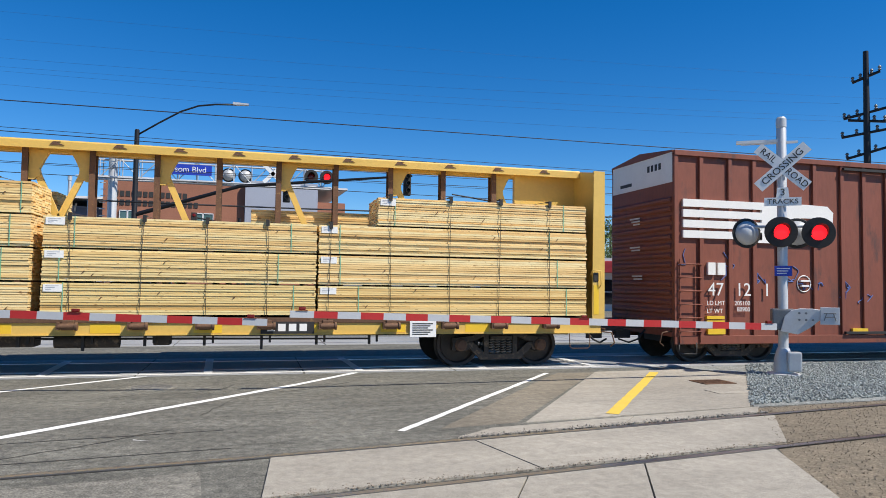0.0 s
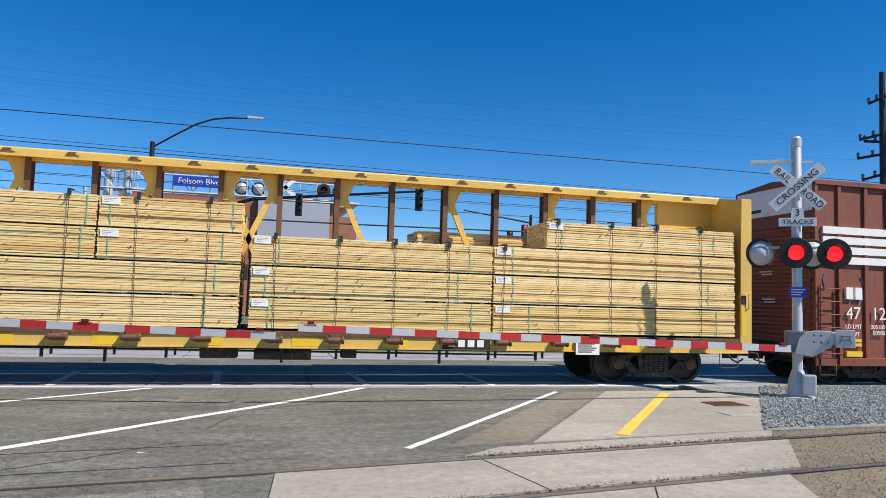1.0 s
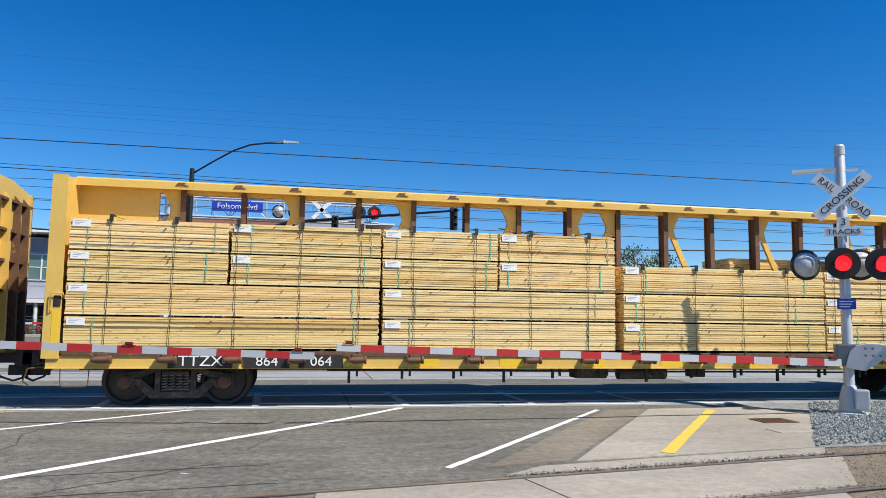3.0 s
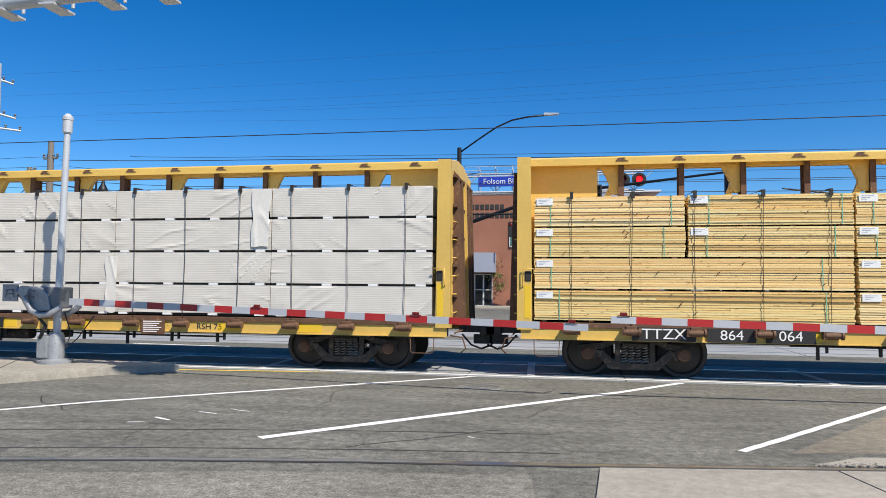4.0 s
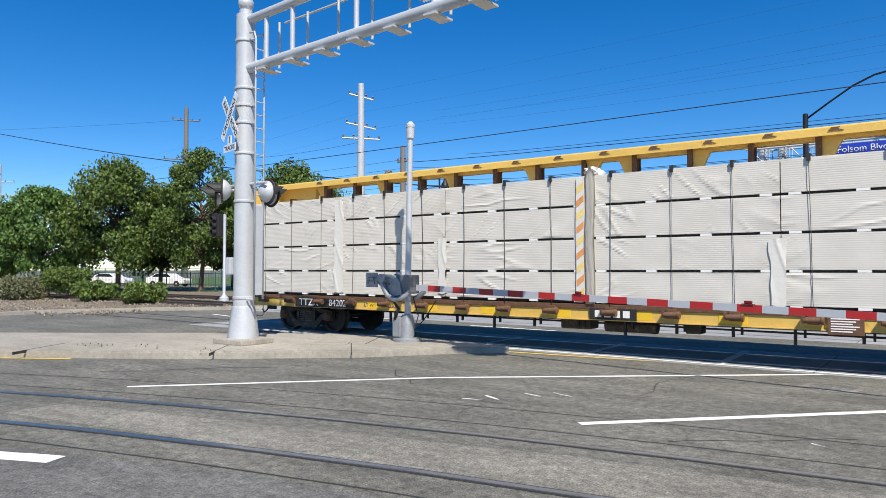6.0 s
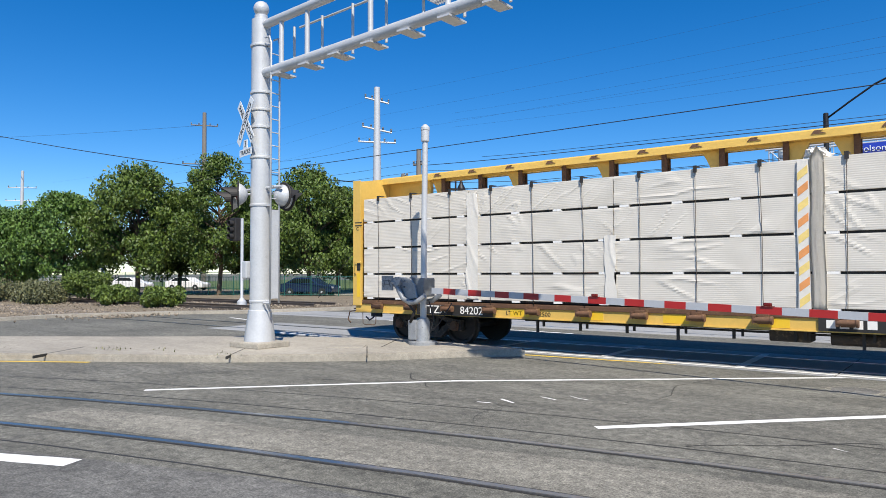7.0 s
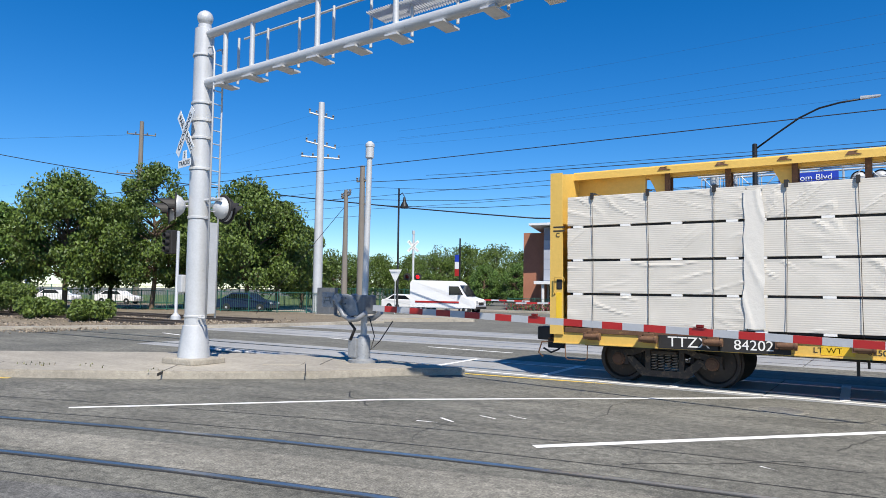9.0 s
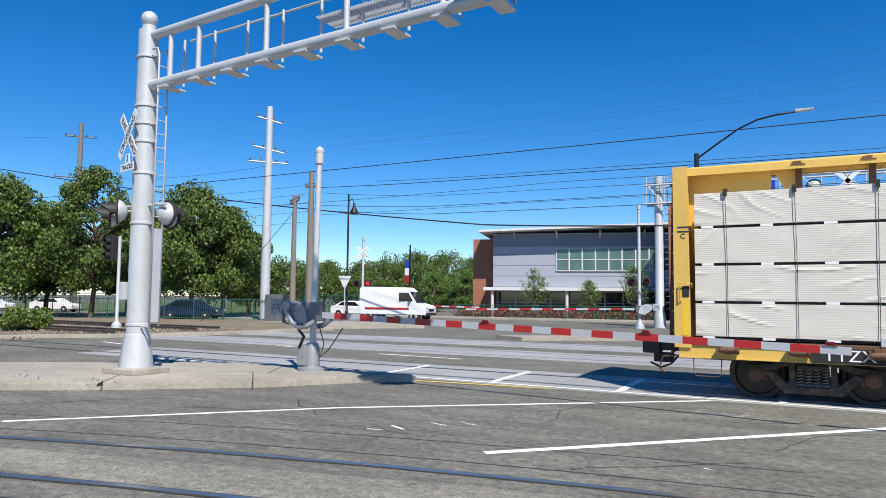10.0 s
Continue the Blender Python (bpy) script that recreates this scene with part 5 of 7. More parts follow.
def gate_machine(parent, m, side=1, cast=None, k=1.0):
    """Drive box, cast support arm and counterweight plate; the arm goes to -x times side."""
    bm = B()
    box(bm, -0.22, 0.22, -0.2, 0.22, -0.2, 0.22, 0, 0.03)
    part("drive_box", bm, GALV_DARK, parent, "grey gate drive box", m)
    bm = B()
    prism(bm, [(-0.1, -0.28), (0.3, -0.34), (0.55, -0.18), (0.9, 0.12), (0.9, 0.26), (0.62, 0.3), (0.35, 0.3), (0.15, 0.25), (0.0, 0.1)] if side > 0 else [(0.1, -0.28), (-0.3, -0.34), (-0.55, -0.18), (-0.9, 0.12), (-0.9, 0.26), (-0.62, 0.3), (-0.35, 0.3), (-0.15, 0.25), (0.0, 0.1)], -0.30, -0.24)
    bmesh.ops.bevel(bm, geom=list(bm.edges), offset=0.012, segments=1, affect="EDGES")
    part("support_arm", bm, cast or GALV, parent, "cast support arm", m @ Matrix.Scale(k, 4))
    bm = B()
    x0 = 0.78 * side
    box(bm, *sorted((x0, x0 + 0.42 * side)), -0.36, -0.31, -0.08, 0.34, 0, 0.01)
    w = part("counterweight", bm, cast or GALV, parent, "square counterweight plate", m @ Matrix.Scale(k, 4))
    bm = B()
    for a, b in (((0.08, 0.2), (0.34, 0.2)), ((0.14, 0.2), (0.08, 0.02)), ((0.28, 0.2), (0.34, 0.02)), ((0.12, 0.1), (0.3, 0.1))):
        tube(bm, (x0 + a[0] * side, -0.365, a[1]), (x0 + b[0] * side, -0.365, b[1]), 0.012, 0.012, 5)
    part("casting_mark", bm, GALV_DARK, w)
    bm = B()
    for k in range(5):
        lathe(bm, [(0.022, -0.33), (0.022, -0.29)], 8, "Y", ((0.25 + 0.12 * (k % 3)) * side, 0, 0.02 + 0.13 * (k // 3)))
    part("bolt", bm, GALV_DARK, parent, "", m)


def gate_arm(parent, a, b, n, lamps):
    """Striped arm from a to b, in the parent's space."""
    a, b = Vector(a), Vector(b)
    d = b - a
    L = d.length
    yaw = math.degrees(math.atan2(d.y, d.x))
    tilt = -math.degrees(math.asin(d.z / L))
    bm = B()
    m = pose(*a, 0, 0, yaw) @ pose(0, 0, 0, 0, tilt, 0)
    s = L / n
    box(bm, 0, L, -0.014, 0.014, -0.045, 0.045)
    arm = part("gate_arm", bm, GALV, parent, "red and white striped gate arm", m)
    for k in range(n):
        h = 0.065 - 0.012 * k / n
        bm = B()
        box(bm, k * s, (k + 1) * s, -0.018, 0.018, -h, h)
        part("stripe", bm, RED_STRIPE if k % 2 else GREY_STRIPE, arm)
    for f in lamps:
        bm = B()
        box(bm, f * L - 0.09, f * L + 0.09, -0.035, 0.035, 0.06, 0.07)
        box(bm, f * L - 0.055, f * L + 0.055, -0.03, 0.03, 0.07, 0.115, 0, 0.01)
        part("arm_lamp", bm, LENS_RED, arm, "small dark red lamp")
    return arm


# right-hand gate mast
rm = thing("crossing_signal", "silver railway crossing mast with crossbuck, flashing lamps and lowered gate", "crossing signal", pose(10.33, 11.66, 0, 0, 0, -34), "crossing signals")
bm = B()
lathe(bm, [(0.095, 0.0), (0.095, 5.0), (0.085, 5.02), (0.10, 5.03), (0.10, 5.2), (0.07, 5.24)], 20)
part("mast", bm, GALV, rm)
bm = B()
lathe(bm, [(0.33, 0.0), (0.33, 0.05), (0.20, 0.08), (0.17, 0.36), (0.13, 0.5), (0.11, 0.56)], 16)
part("base", bm, GALV, rm)
bm = B()
box(bm, 0.05, 0.3, -0.28, -0.08, 0.12, 0.5, 0, 0.03)
part("junction_box", bm, GALV, rm, "silver junction box")
crossbuck(rm, pose(-0.0, -0.13, 4.2), 42)
bm = B()
tube(bm, (-0.75, 0, 2.86 + 0.14), (0.62, 0, 2.86 + 0.14), 0.03, 0.03, 8)
part("crossarm", bm, GALV, rm)
flasher(rm, pose(-0.04, -0.16, 2.88), True)
flasher(rm, pose(0.64, -0.12, 2.86), True)
flasher(rm, pose(-0.66, 0.1, 2.88, 0, 0, 205), False)
flasher(rm, pose(0.3, 0.25, 2.88, 0, 0, 180), False)
bm = B()
box(bm, -0.16, 0.16, -0.115, -0.105, 2.0, 2.2)
bs_ = part("notice", bm, BLUE, rm, "small blue notice")
bm = B()
for k in range(3):
    box(bm, -0.12, 0.12 - 0.03 * k, -0.118, -0.115, 2.14 - 0.05 * k, 2.16 - 0.05 * k)
part("writing", bm, SIGNWHITE, bs_)
bm = B()
box(bm, -0.75, 0.3, -0.04, 0.04, 4.70, 4.74)
for x in (-0.85, -0.45):
    box(bm, x, x + 0.4, -0.06, 0.06, 4.72, 4.78)
part("antenna_bracket", bm, SIGNWHITE, rm, "white bracket with angled bars")
gate_machine(rm, pose(0.0, 0, 1.12), 1, None, 0.8)
inv = rm.matrix_basis.inverted()
gate_arm(rm, inv @ Vector((9.9, 11.35, 1.0)), inv @ Vector((0.58, 11.0, 1.243)), 25, (0.02, 0.45, 0.98))

# gate mast on the median
gm = thing("gate_mast", "slender silver gate mast with lowered striped arm", "gate mast", pose(-10.09, 12.46, 0.15), "crossing signals")
bm = B()
lathe(bm, [(0.075, 0.0), (0.062, 4.6), (0.095, 4.62), (0.095, 4.86), (0.105, 4.87), (0.105, 4.93), (0.04, 5.0)], 18)
ob = part("mast", bm, GALV, gm)
ob.matrix_basis = pose(0, 0, 0, 0, 1.0, 0)
bm = B()
lathe(bm, [(0.33, 0.0), (0.33, 0.06), (0.17, 0.09), (0.16, 0.5), (0.12, 0.6)], 12)
box(bm, -0.28, -0.05, -0.2, 0.1, 0.1, 0.55, 0, 0.03)
part("base", bm, CASTING, gm)
gate_machine(gm, pose(0, -0.05, 1.28, 0, 0, 0), -1, CASTING, 0.8)
bm = B()
path_tube(bm, [Vector((-0.1, -0.2, 1.1)), Vector((-0.2, -0.25, 0.9)), Vector((-0.05, -0.24, 0.75)), Vector((-0.2, -0.2, 0.5))], 0.035, 8)
path_tube(bm, [Vector((0.25, -0.1, 1.0)), Vector((0.4, -0.1, 0.6)), Vector((0.3, -0.1, 0.3)), Vector((0.55, -0.1, 0.5)), Vector((0.9, -0.1, 0.95))], 0.012, 6)
part("cable_hose", bm, BLACK, gm)
for y in (-0.34, 0.2):
    bm = B()
    pts = [Vector((-0.62, y, 1.42)), Vector((-0.5, y, 1.40)), Vector((-0.42, y, 1.22)), Vector((-0.3, y, 1.04)), Vector((-0.1, y, 0.95)), Vector((0.12, y, 0.98)), Vector((0.34, y, 1.12))]
    path_tube(bm, pts, 0.06, 8)
    lathe(bm, [(0.11, y - 0.05), (0.11, y + 0.05)], 14, "Y", (-0.46, 0, 1.42))
    part("yoke", bm, CASTING, gm, "curved cast yoke with a round pivot")
gate_arm(gm, (0.35, -0.1, 1.22), (10.33, -1.42, 0.96), 27, (0.42, 0.72, 0.975))

# large cantilever mast on the median
bmst = thing("cantilever_signal", "tall silver cantilever mast with ladder, crossbuck and overhead arms", "crossing signal", pose(-12.7, 9.95, 0.16) @ Matrix.Scale(0.965, 4), "crossing signals")
bm = B()
lathe(bm, [(0.23, 0.55), (0.225, 3.0), (0.215, 7.55), (0.15, 7.58), (0.15, 7.66)], 26)
part("mast", bm, GALV, bmst)
for z in (1.0, 3.2, 4.3, 5.0, 5.4, 5.8, 6.9):
    bm = B()
    lathe(bm, [(0.235, z), (0.245, z + 0.01), (0.245, z + 0.05), (0.235, z + 0.06)], 24)
    box(bm, 0.2, 0.36, -0.03, 0.03, z, z + 0.05)
    part("collar", bm, GALV, bmst)
bm = B()
prof = []
for k in range(9):
    a = -1.2 + 2.75 * k / 8
    prof.append((max(0.01, 0.18 * math.cos(a)), 7.82 + 0.18 * math.sin(a)))
lathe(bm, prof, 20)
part("ball_cap", bm, GALV, bmst)
bm = B()
lathe(bm, [(0.36, 0.1), (0.31, 0.5), (0.26, 0.82), (0.24, 0.84)], 8)
part("pedestal", bm, GALV, bmst)
bm = B()
box(bm, -0.52, 0.52, -0.45, 0.45, -0.02, 0.12, 0, 0.03)
part("footing", bm, CONCRETE, bmst, "square concrete footing")
ARM = Vector((9.1, -0.72, 0)).normalized()
for z, r in ((6.28, 0.105), (7.42, 0.09)):
    bm = B()
    tube(bm, Vector((0.1, 0, z)), Vector((0.1, 0, z)) + ARM * 9.2, r * 1.15, r * 1.05, 16)
    part("arm_tube", bm, GALV, bmst, "silver cantilever tube")
for k in range(5):
    bm = B()
    a = Vector((0.1, 0, 6.28)) + ARM * (1.65 + 2.04 * k if k < 4 else 0.7)
    tube(bm, a, a + Vector((0, 0, 1.14)), 0.055, 0.055, 10)
    part("upright", bm, GALV, bmst)
for k in range(9):
    a = Vector((0.1, 0, 6.28)) + ARM * (0.55 + 1.02 * k)
    bm = B()
    tube(bm, a + Vector((0.22, 0.3, -0.05)), a + Vector((0.22, 0.3, 1.0)), 0.03, 0.03, 8)
    part("rail_post", bm, GALV, bmst)
    bm = B()
    box(bm, a.x - 0.05, a.x + 0.22, a.y - 0.16, a.y + 0.36, a.z - 0.15, a.z - 0.115)
    part("clamp", bm, GALV, bmst)
bm = B()
tube(bm, Vector((1.0, 0.3, 7.25)), Vector((1.0, 0.3, 7.25)) + ARM * 8.0, 0.025, 0.025, 8)
part("handrail", bm, GALV, bmst)
bm = B()
for k in range(60):
    a = Vector((5.0, 0, 6.8)) + ARM * (k * 0.06)
    box(bm, a.x, a.x + 0.02, a.y - 0.3, a.y + 0.3, a.z, a.z + 0.03)
part("walkway", bm, GALV, bmst, "grated walkway")
for x in (8.6, 9.15):
    flasher(bmst, pose(x, -1.15, 6.75, 0, 0, 0), False)
    flasher(bmst, pose(x, -0.75, 6.75, 0, 0, 180), False)
bm = B()
for x in (8.6, 9.15):
    tube(bm, (x, -0.4, 6.35), (x, -0.95, 6.75), 0.03, 0.03, 8)
part("lamp_bracket", bm, GALV, bmst)
# ladder
bm = B()
for y in (-0.12, 0.12):
    path_tube(bm, [Vector((0.52, y, 1.0)), Vector((0.52, y, 6.9)), Vector((0.46, y, 7.05)), Vector((0.3, y, 7.05))], 0.022, 8)
tube(bm, (0.52, -0.12, 1.0), (0.25, -0.1, 1.0), 0.022, 0.022, 8)
part("ladder_rail", bm, GALV, bmst)
rungm = B()
tube(rungm, (0, -0.12, 0), (0, 0.12, 0), 0.013, 0.013, 6)
rungm = mesh_from("rung", rungm, GALV)
for k in range(19):
    ob = new("rung", rungm)
    ob.parent = bmst
    ob.matrix_basis = pose(0.52, 0, 1.25 + 0.3 * k)
bm = B()
box(bm, 0.50, 0.53, -0.10, 0.10, 1.1, 3.1)
part("ladder_guard", bm, GALV, bmst)
crossbuck(bmst, pose(-0.16, -0.3, 5.15, 0, 0, -14), 50)
bm = B()
tube(bm, (-0.75, 0, 3.62), (0.75, 0, 3.62), 0.035, 0.035, 8)
tube(bm, (-0.6, -0.25, 3.5), (0.7, 0.25, 3.5), 0.03, 0.03, 8)
part("crossarm", bm, GALV, bmst)
flasher(bmst, pose(-0.78, -0.2, 3.42, 0, 0, -38), False)
flasher(bmst, pose(-0.3, -0.38, 3.48, 0, 0, -38), False)
flasher(bmst, pose(0.56, 0.2, 3.44, 0, 0, 176), False)
flasher(bmst, pose(0.2, 0.62, 3.44, 0, 0, 176), False)
bm = B()
box(bm, -0.36, -0.2, -0.24, 0.02, 1.55, 1.95, 0, 0.03)
part("junction_box", bm, GALV, bmst)

# small rail signal beyond
ss = thing("rail_signal", "small black rail signal on a silver post", "rail signal", pose(-31.2, 23.0, 0))
bm = B()
lathe(bm, [(0.27, 0.0), (0.24, 0.3), (0.12, 0.42), (0.08, 0.5), (0.08, 4.7)], 12)
part("post", bm, GALV, ss)
bm = B()
box(bm, -0.75, -0.25, -0.25, 0.1, 3.5, 4.75, 0, 0.05)
for z in (3.75, 4.1, 4.45):
    lathe(bm, [(0.15, -0.26), (0.15, -0.5), (0.13, -0.5), (0.13, -0.3)], 12, "Y", (-0.5, 0, z))
part("signal_head", bm, BLACK, ss)


# far crossing signals with gates
def far_signal(x, y, h, rot, arm, buck=True):
    t = thing("crossing_signal", "silver crossing mast with red lamps and striped gate across the road", "crossing signal", pose(x, y, 0, 0, 0, rot), "crossing signals")
    bm = B()
    lathe(bm, [(0.3, 0), (0.3, 0.1), (0.14, 0.5), (0.1, 0.6), (0.09, h), (0.12, h + 0.01), (0.12, h + 0.3)], 14)
    part("mast", bm, GALV, t)
    if buck:
        crossbuck(t, pose(0, -0.12, h - 1.0), 45, False)
    flasher(t, pose(-0.45, -0.1, 2.9), False)
    flasher(t, pose(0.42, -0.1, 2.9), buck)
    gate_machine(t, pose(0, 0, 1.2), 1)
    gate_arm(t, (-0.3 if arm < 0 else 0.3, -0.1, 1.2), (arm, -0.1, 1.05), 15, (0.5, 0.95))
    return t


far_signal(-33.3, 46.9, 6.4, 25, 9.5)
far_signal(-10.4, 44.2, 7.4, 15, -11.0, False)

# far truss signal bridge with street sign
tr = thing("signal_truss", "white steel truss arm carrying a street sign and crossing lamps", "signal truss", pose(-9.2, 46, 0))
for dx in (-0.35, 0.75):
    bm = B()
    lathe(bm, [(0.4, 0.0), (0.34, 0.9), (0.28, 1.0), (0.26, 9.7)], 16)
    part("mast", bm, GALV, tr)
    tr.children[-1].matrix_basis = pose(dx, 0, 0)
bm = B()
for k in range(22):
    box(bm, 0.05, 0.35, -0.05, 0.05, 1.2 + k * 0.4, 1.24 + k * 0.4)
part("ladder", bm, GALV, tr)
for y in (-0.5, 0.5):
    for z in (7.9, 9.1):
        bm = B()
        tube(bm, (-1.2, y, z), (13.9, y, z), 0.06, 0.06, 8)
        part("chord", bm, GALV, tr)
for k in range(14):
    x = -1.0 + k * 1.1
    for y in (-0.5, 0.5):
        bm = B()
        tube(bm, (x, y, 7.9), (x, y, 9.6), 0.03, 0.03, 6)
        part("upright", bm, GALV, tr)
    bm = B()
    tube(bm, (x, -0.5, 7.9 if k % 2 else 9.1), (x + 1.1, -0.5, 9.1 if k % 2 else 7.9), 0.03, 0.03, 6)
    part("brace", bm, GALV, tr)
bm = B()
for z in (9.35, 9.6):
    tube(bm, (-1.2, -0.5, z), (13.9, -0.5, z), 0.02, 0.02, 6)
part("handrail", bm, GALV, tr)
bm = B()
box(bm, 3.4, 6.5, -0.68, -0.62, 8.25, 8.9, 0, 0.01)
sgn = part("street_sign", bm, BLUE, tr, "blue street name sign")
words("lettering", "Folsom Blvd", 0.5, SIGNWHITE, sgn, pose(4.95, -0.69, 8.58) @ UPRIGHT)
for x in (7.45, 8.5):
    flasher(tr, pose(x, 0.62, 8.55, 0, 0, 180) @ Matrix.Scale(1.45, 4), False)
for x in (12.6, 13.6):
    flasher(tr, pose(x, -0.62, 8.55) @ Matrix.Scale(1.45, 4), x > 13)
for a in (45, -45):
    bm = B()
    box(bm, -0.8, 0.8, -0.01, 0.01, -0.12, 0.12)
    part("blade", bm, SIGNWHITE, tr, "", pose(10.2, -0.62, 8.6, 0, a, 0))

# street lamp with signal mast arm
sl = thing("street_lamp", "dark street lamp with curved arm and a traffic signal mast arm", "street lamp", pose(-6.9, 44.2, 0))
bm = B()
lathe(bm, [(0.24, 0.0), (0.22, 0.4), (0.17, 0.5), (0.14, 10.6), (0.1, 10.65)], 14)
part("pole", bm, DARKPOLE, sl)
bm = B()
pts = [Vector((0, 0, 10.3)), Vector((1.2, -0.1, 11.1)), Vector((2.4, -0.2, 11.85)), Vector((3.4, -0.3, 12.25)), Vector((4.4, -0.4, 12.4)), Vector((5.6, -0.5, 12.45))]
path_tube(bm, pts, 0.055, 8)
part("arm", bm, DARKPOLE, sl)
bm = B()
prism(bm, [(5.4, 12.4), (6.3, 12.44), (6.35, 12.52), (5.4, 12.56)], -0.72, -0.4)
part("luminaire", bm, GALV, sl, "pale flat luminaire")
bm = B()
tube(bm, (0.1, 0, 5.6), (6.0, -2.0, 7.3), 0.13, 0.1, 10)
tube(bm, (6.0, -2.0, 7.3), (15.5, -5.5, 7.9), 0.1, 0.06, 10)
part("mast_arm", bm, DARKPOLE, sl)
for x, y, z in ((15.2, -5.5, 7.6), (8.6, -3.0, 7.2)):
    bm = B()
    box(bm, x - 0.2, x + 0.2, y - 0.2, y + 0.15, z - 0.85, z + 0.45, 0, 0.04)
    for k in range(3):
        lathe(bm, [(0.13, y - 0.2), (0.13, y - 0.42), (0.115, y - 0.42), (0.115, y - 0.22)], 10, "Y", (x, 0, z + 0.22 - k * 0.4))
    part("signal_head", bm, BLACK, sl, "black traffic signal head")
bm = B()
box(bm, -0.3, 0.3, -0.3, 0.0, 3.6, 4.8, 0, 0.04)
part("side_signal", bm, BLACK, sl)


def traffic_signal(x, y, h, rot, arm, heads):
    t = thing("traffic_signal", "dark traffic signal pole with black signal heads", "traffic signal", pose(x, y, 0, 0, 0, rot), "traffic signals")
    bm = B()
    lathe(bm, [(0.2, 0), (0.16, 0.4), (0.11, h)], 12)
    part("pole", bm, DARKPOLE, t)
    if arm:
        bm = B()
        tube(bm, (0, 0, h - 0.6), (arm, 0, h), 0.08, 0.05, 8)
        part("arm", bm, DARKPOLE, t)
    for hx, hz, lit in heads:
        bm = B()
        box(bm, hx - 0.2, hx + 0.2, -0.35, 0.0, hz - 0.6, hz + 0.6, 0, 0.04)
        hd = part("signal_head", bm, BLACK, t)
        bm = B()
        lathe(bm, [(0.13, -0.36), (0.1, -0.38), (0.02, -0.39)][::-1], 12, "Y", (hx, 0, hz + 0.38))
        part("red_lens", bm, LENS_LIT if lit else LENS_RED, hd)
    return t


traffic_signal(-1.2, 56.0, 6.6, 0, -3.5, ((-3.3, 6.3, False), (-0.35, 3.4, False), (-1.6, 5.9, False)))
traffic_signal(19.5, 50.0, 8.4, 5, -5.5, ((-0.6, 7.0, True), (-1.8, 6.4, False), (1.8, 6.6, False), (3.0, 6.2, False)))


# ---- poles and wires ----
def pole(name, x, y, h, r, material, label, arms=(), rot=0.0, insul=True):
    t = thing(name, label, "utility pole", pose(x, y, 0, 0, 0, rot), "utility poles")
    bm = B()
    lathe(bm, [(r, 0), (r * 0.95, h * 0.3), (r * 0.62, h)], 12)
    part("shaft", bm, material, t)
    for z, w, tilt in arms:
        bm = B()
        a, b = Vector((-w, 0, z - tilt * w)), Vector((w, 0, z + tilt * w))
        tube(bm, a, b, 0.07, 0.07, 6)
        am = part("arm", bm, material, t)
        for k in range(4):
            p = a.lerp(b, (0.02, 0.3, 0.7, 0.98)[k])
            bm = B()
            lathe(bm, [(0.05, 0.05), (0.09, 0.1), (0.04, 0.16), (0.09, 0.22), (0.04, 0.3)], 8, "Z", tuple(p))
            part("insulator", bm, GALV_DARK, am)
    return t


pole("steel_pole", -35.95, 38.5, 15.75, 0.36, GALV, "tall tapered silver transmission pole", ((14.75, 0.9, -0.25), (12.55, 1.1, -0.22), (11.6, 1.4, -0.04)), 40)
pole("timber_pole", -32.2, 38.9, 10.7, 0.28, TIMBER_POLE, "weathered timber pole with hardware", ((9.6, 0.5, 0),))
pole("timber_pole", -29.7, 34.3, 8.2, 0.2, TIMBER_POLE, "short weathered timber pole with stay", ((7.8, 0.35, 0.3),))
pole("timber_pole", -71.1, 46.9, 20.4, 0.35, TIMBER_POLE, "tall brown utility pole behind the trees", ((18.9, 1.5, 0), (14.4, 2.4, 0)), 56)
pole("utility_pole", 29.1, 27.5, 13.6, 0.2, DARKPOLE, "dark utility pole with several crossarms", ((12.3, 0.6, 0.35), (10.5, 1.0, 0.2), (10.1, 0.8, -0.15), (9.5, 1.1, 0.12), (8.5, 0.9, 0.25)), -48)
pole("steel_pole", -116, 45, 17.6, 0.35, GALV, "far slim transmission pole", ((15.0, 2.0, 0), (13.0, 2.3, 0), (11.2, 1.6, 0)), 50)
pole("steel_pole", -73.5, 31.0, 8.7, 0.16, GALV, "thin silver catenary pole", ((7.9, 0.3, 0),), 50)

bl = thing("lamp_post", "black ornamental lamp post with bell lamp", "lamp post", pose(-33.6, 45.2, 0))
bm = B()
lathe(bm, [(0.16, 0), (0.14, 0.6), (0.09, 0.7), (0.07, 10.0)], 10)
path_tube(bm, [Vector((0, 0, 9.4)), Vector((0.35, 0, 9.6)), Vector((0.55, 0, 9.3))], 0.035, 6)
part("post", bm, DARKPOLE, bl)
bm = B()
lathe(bm, [(0.35, 8.35), (0.3, 8.6), (0.14, 8.9), (0.08, 9.25)], 14, "Z", (0.55, 0, 0))
part("bell", bm, DARKPOLE, bl)
bn = thing("banner_post", "dark post with a red, white and blue banner", "banner", pose(-31.4, 51.1, 0))
bm = B()
lathe(bm, [(0.08, 0), (0.07, 6.3)], 8)
part("post", bm, DARKPOLE, bn)
for k, mm in enumerate((BLUE, SIGNWHITE, RED_STRIPE)):
    bm = B()
    box(bm, -0.5, -0.08, -0.02, 0.02, 4.3 - k * 0.62, 4.9 - k * 0.62)
    part("banner_panel", bm, mm, bn)
bp = thing("banner_post", "dark post with a blue banner beside the trees", "banner", pose(-70.0, 34.8, 0))
bm = B()
lathe(bm, [(0.08, 0), (0.07, 5.2)], 8)
part("post", bm, DARKPOLE, bp)
bm = B()
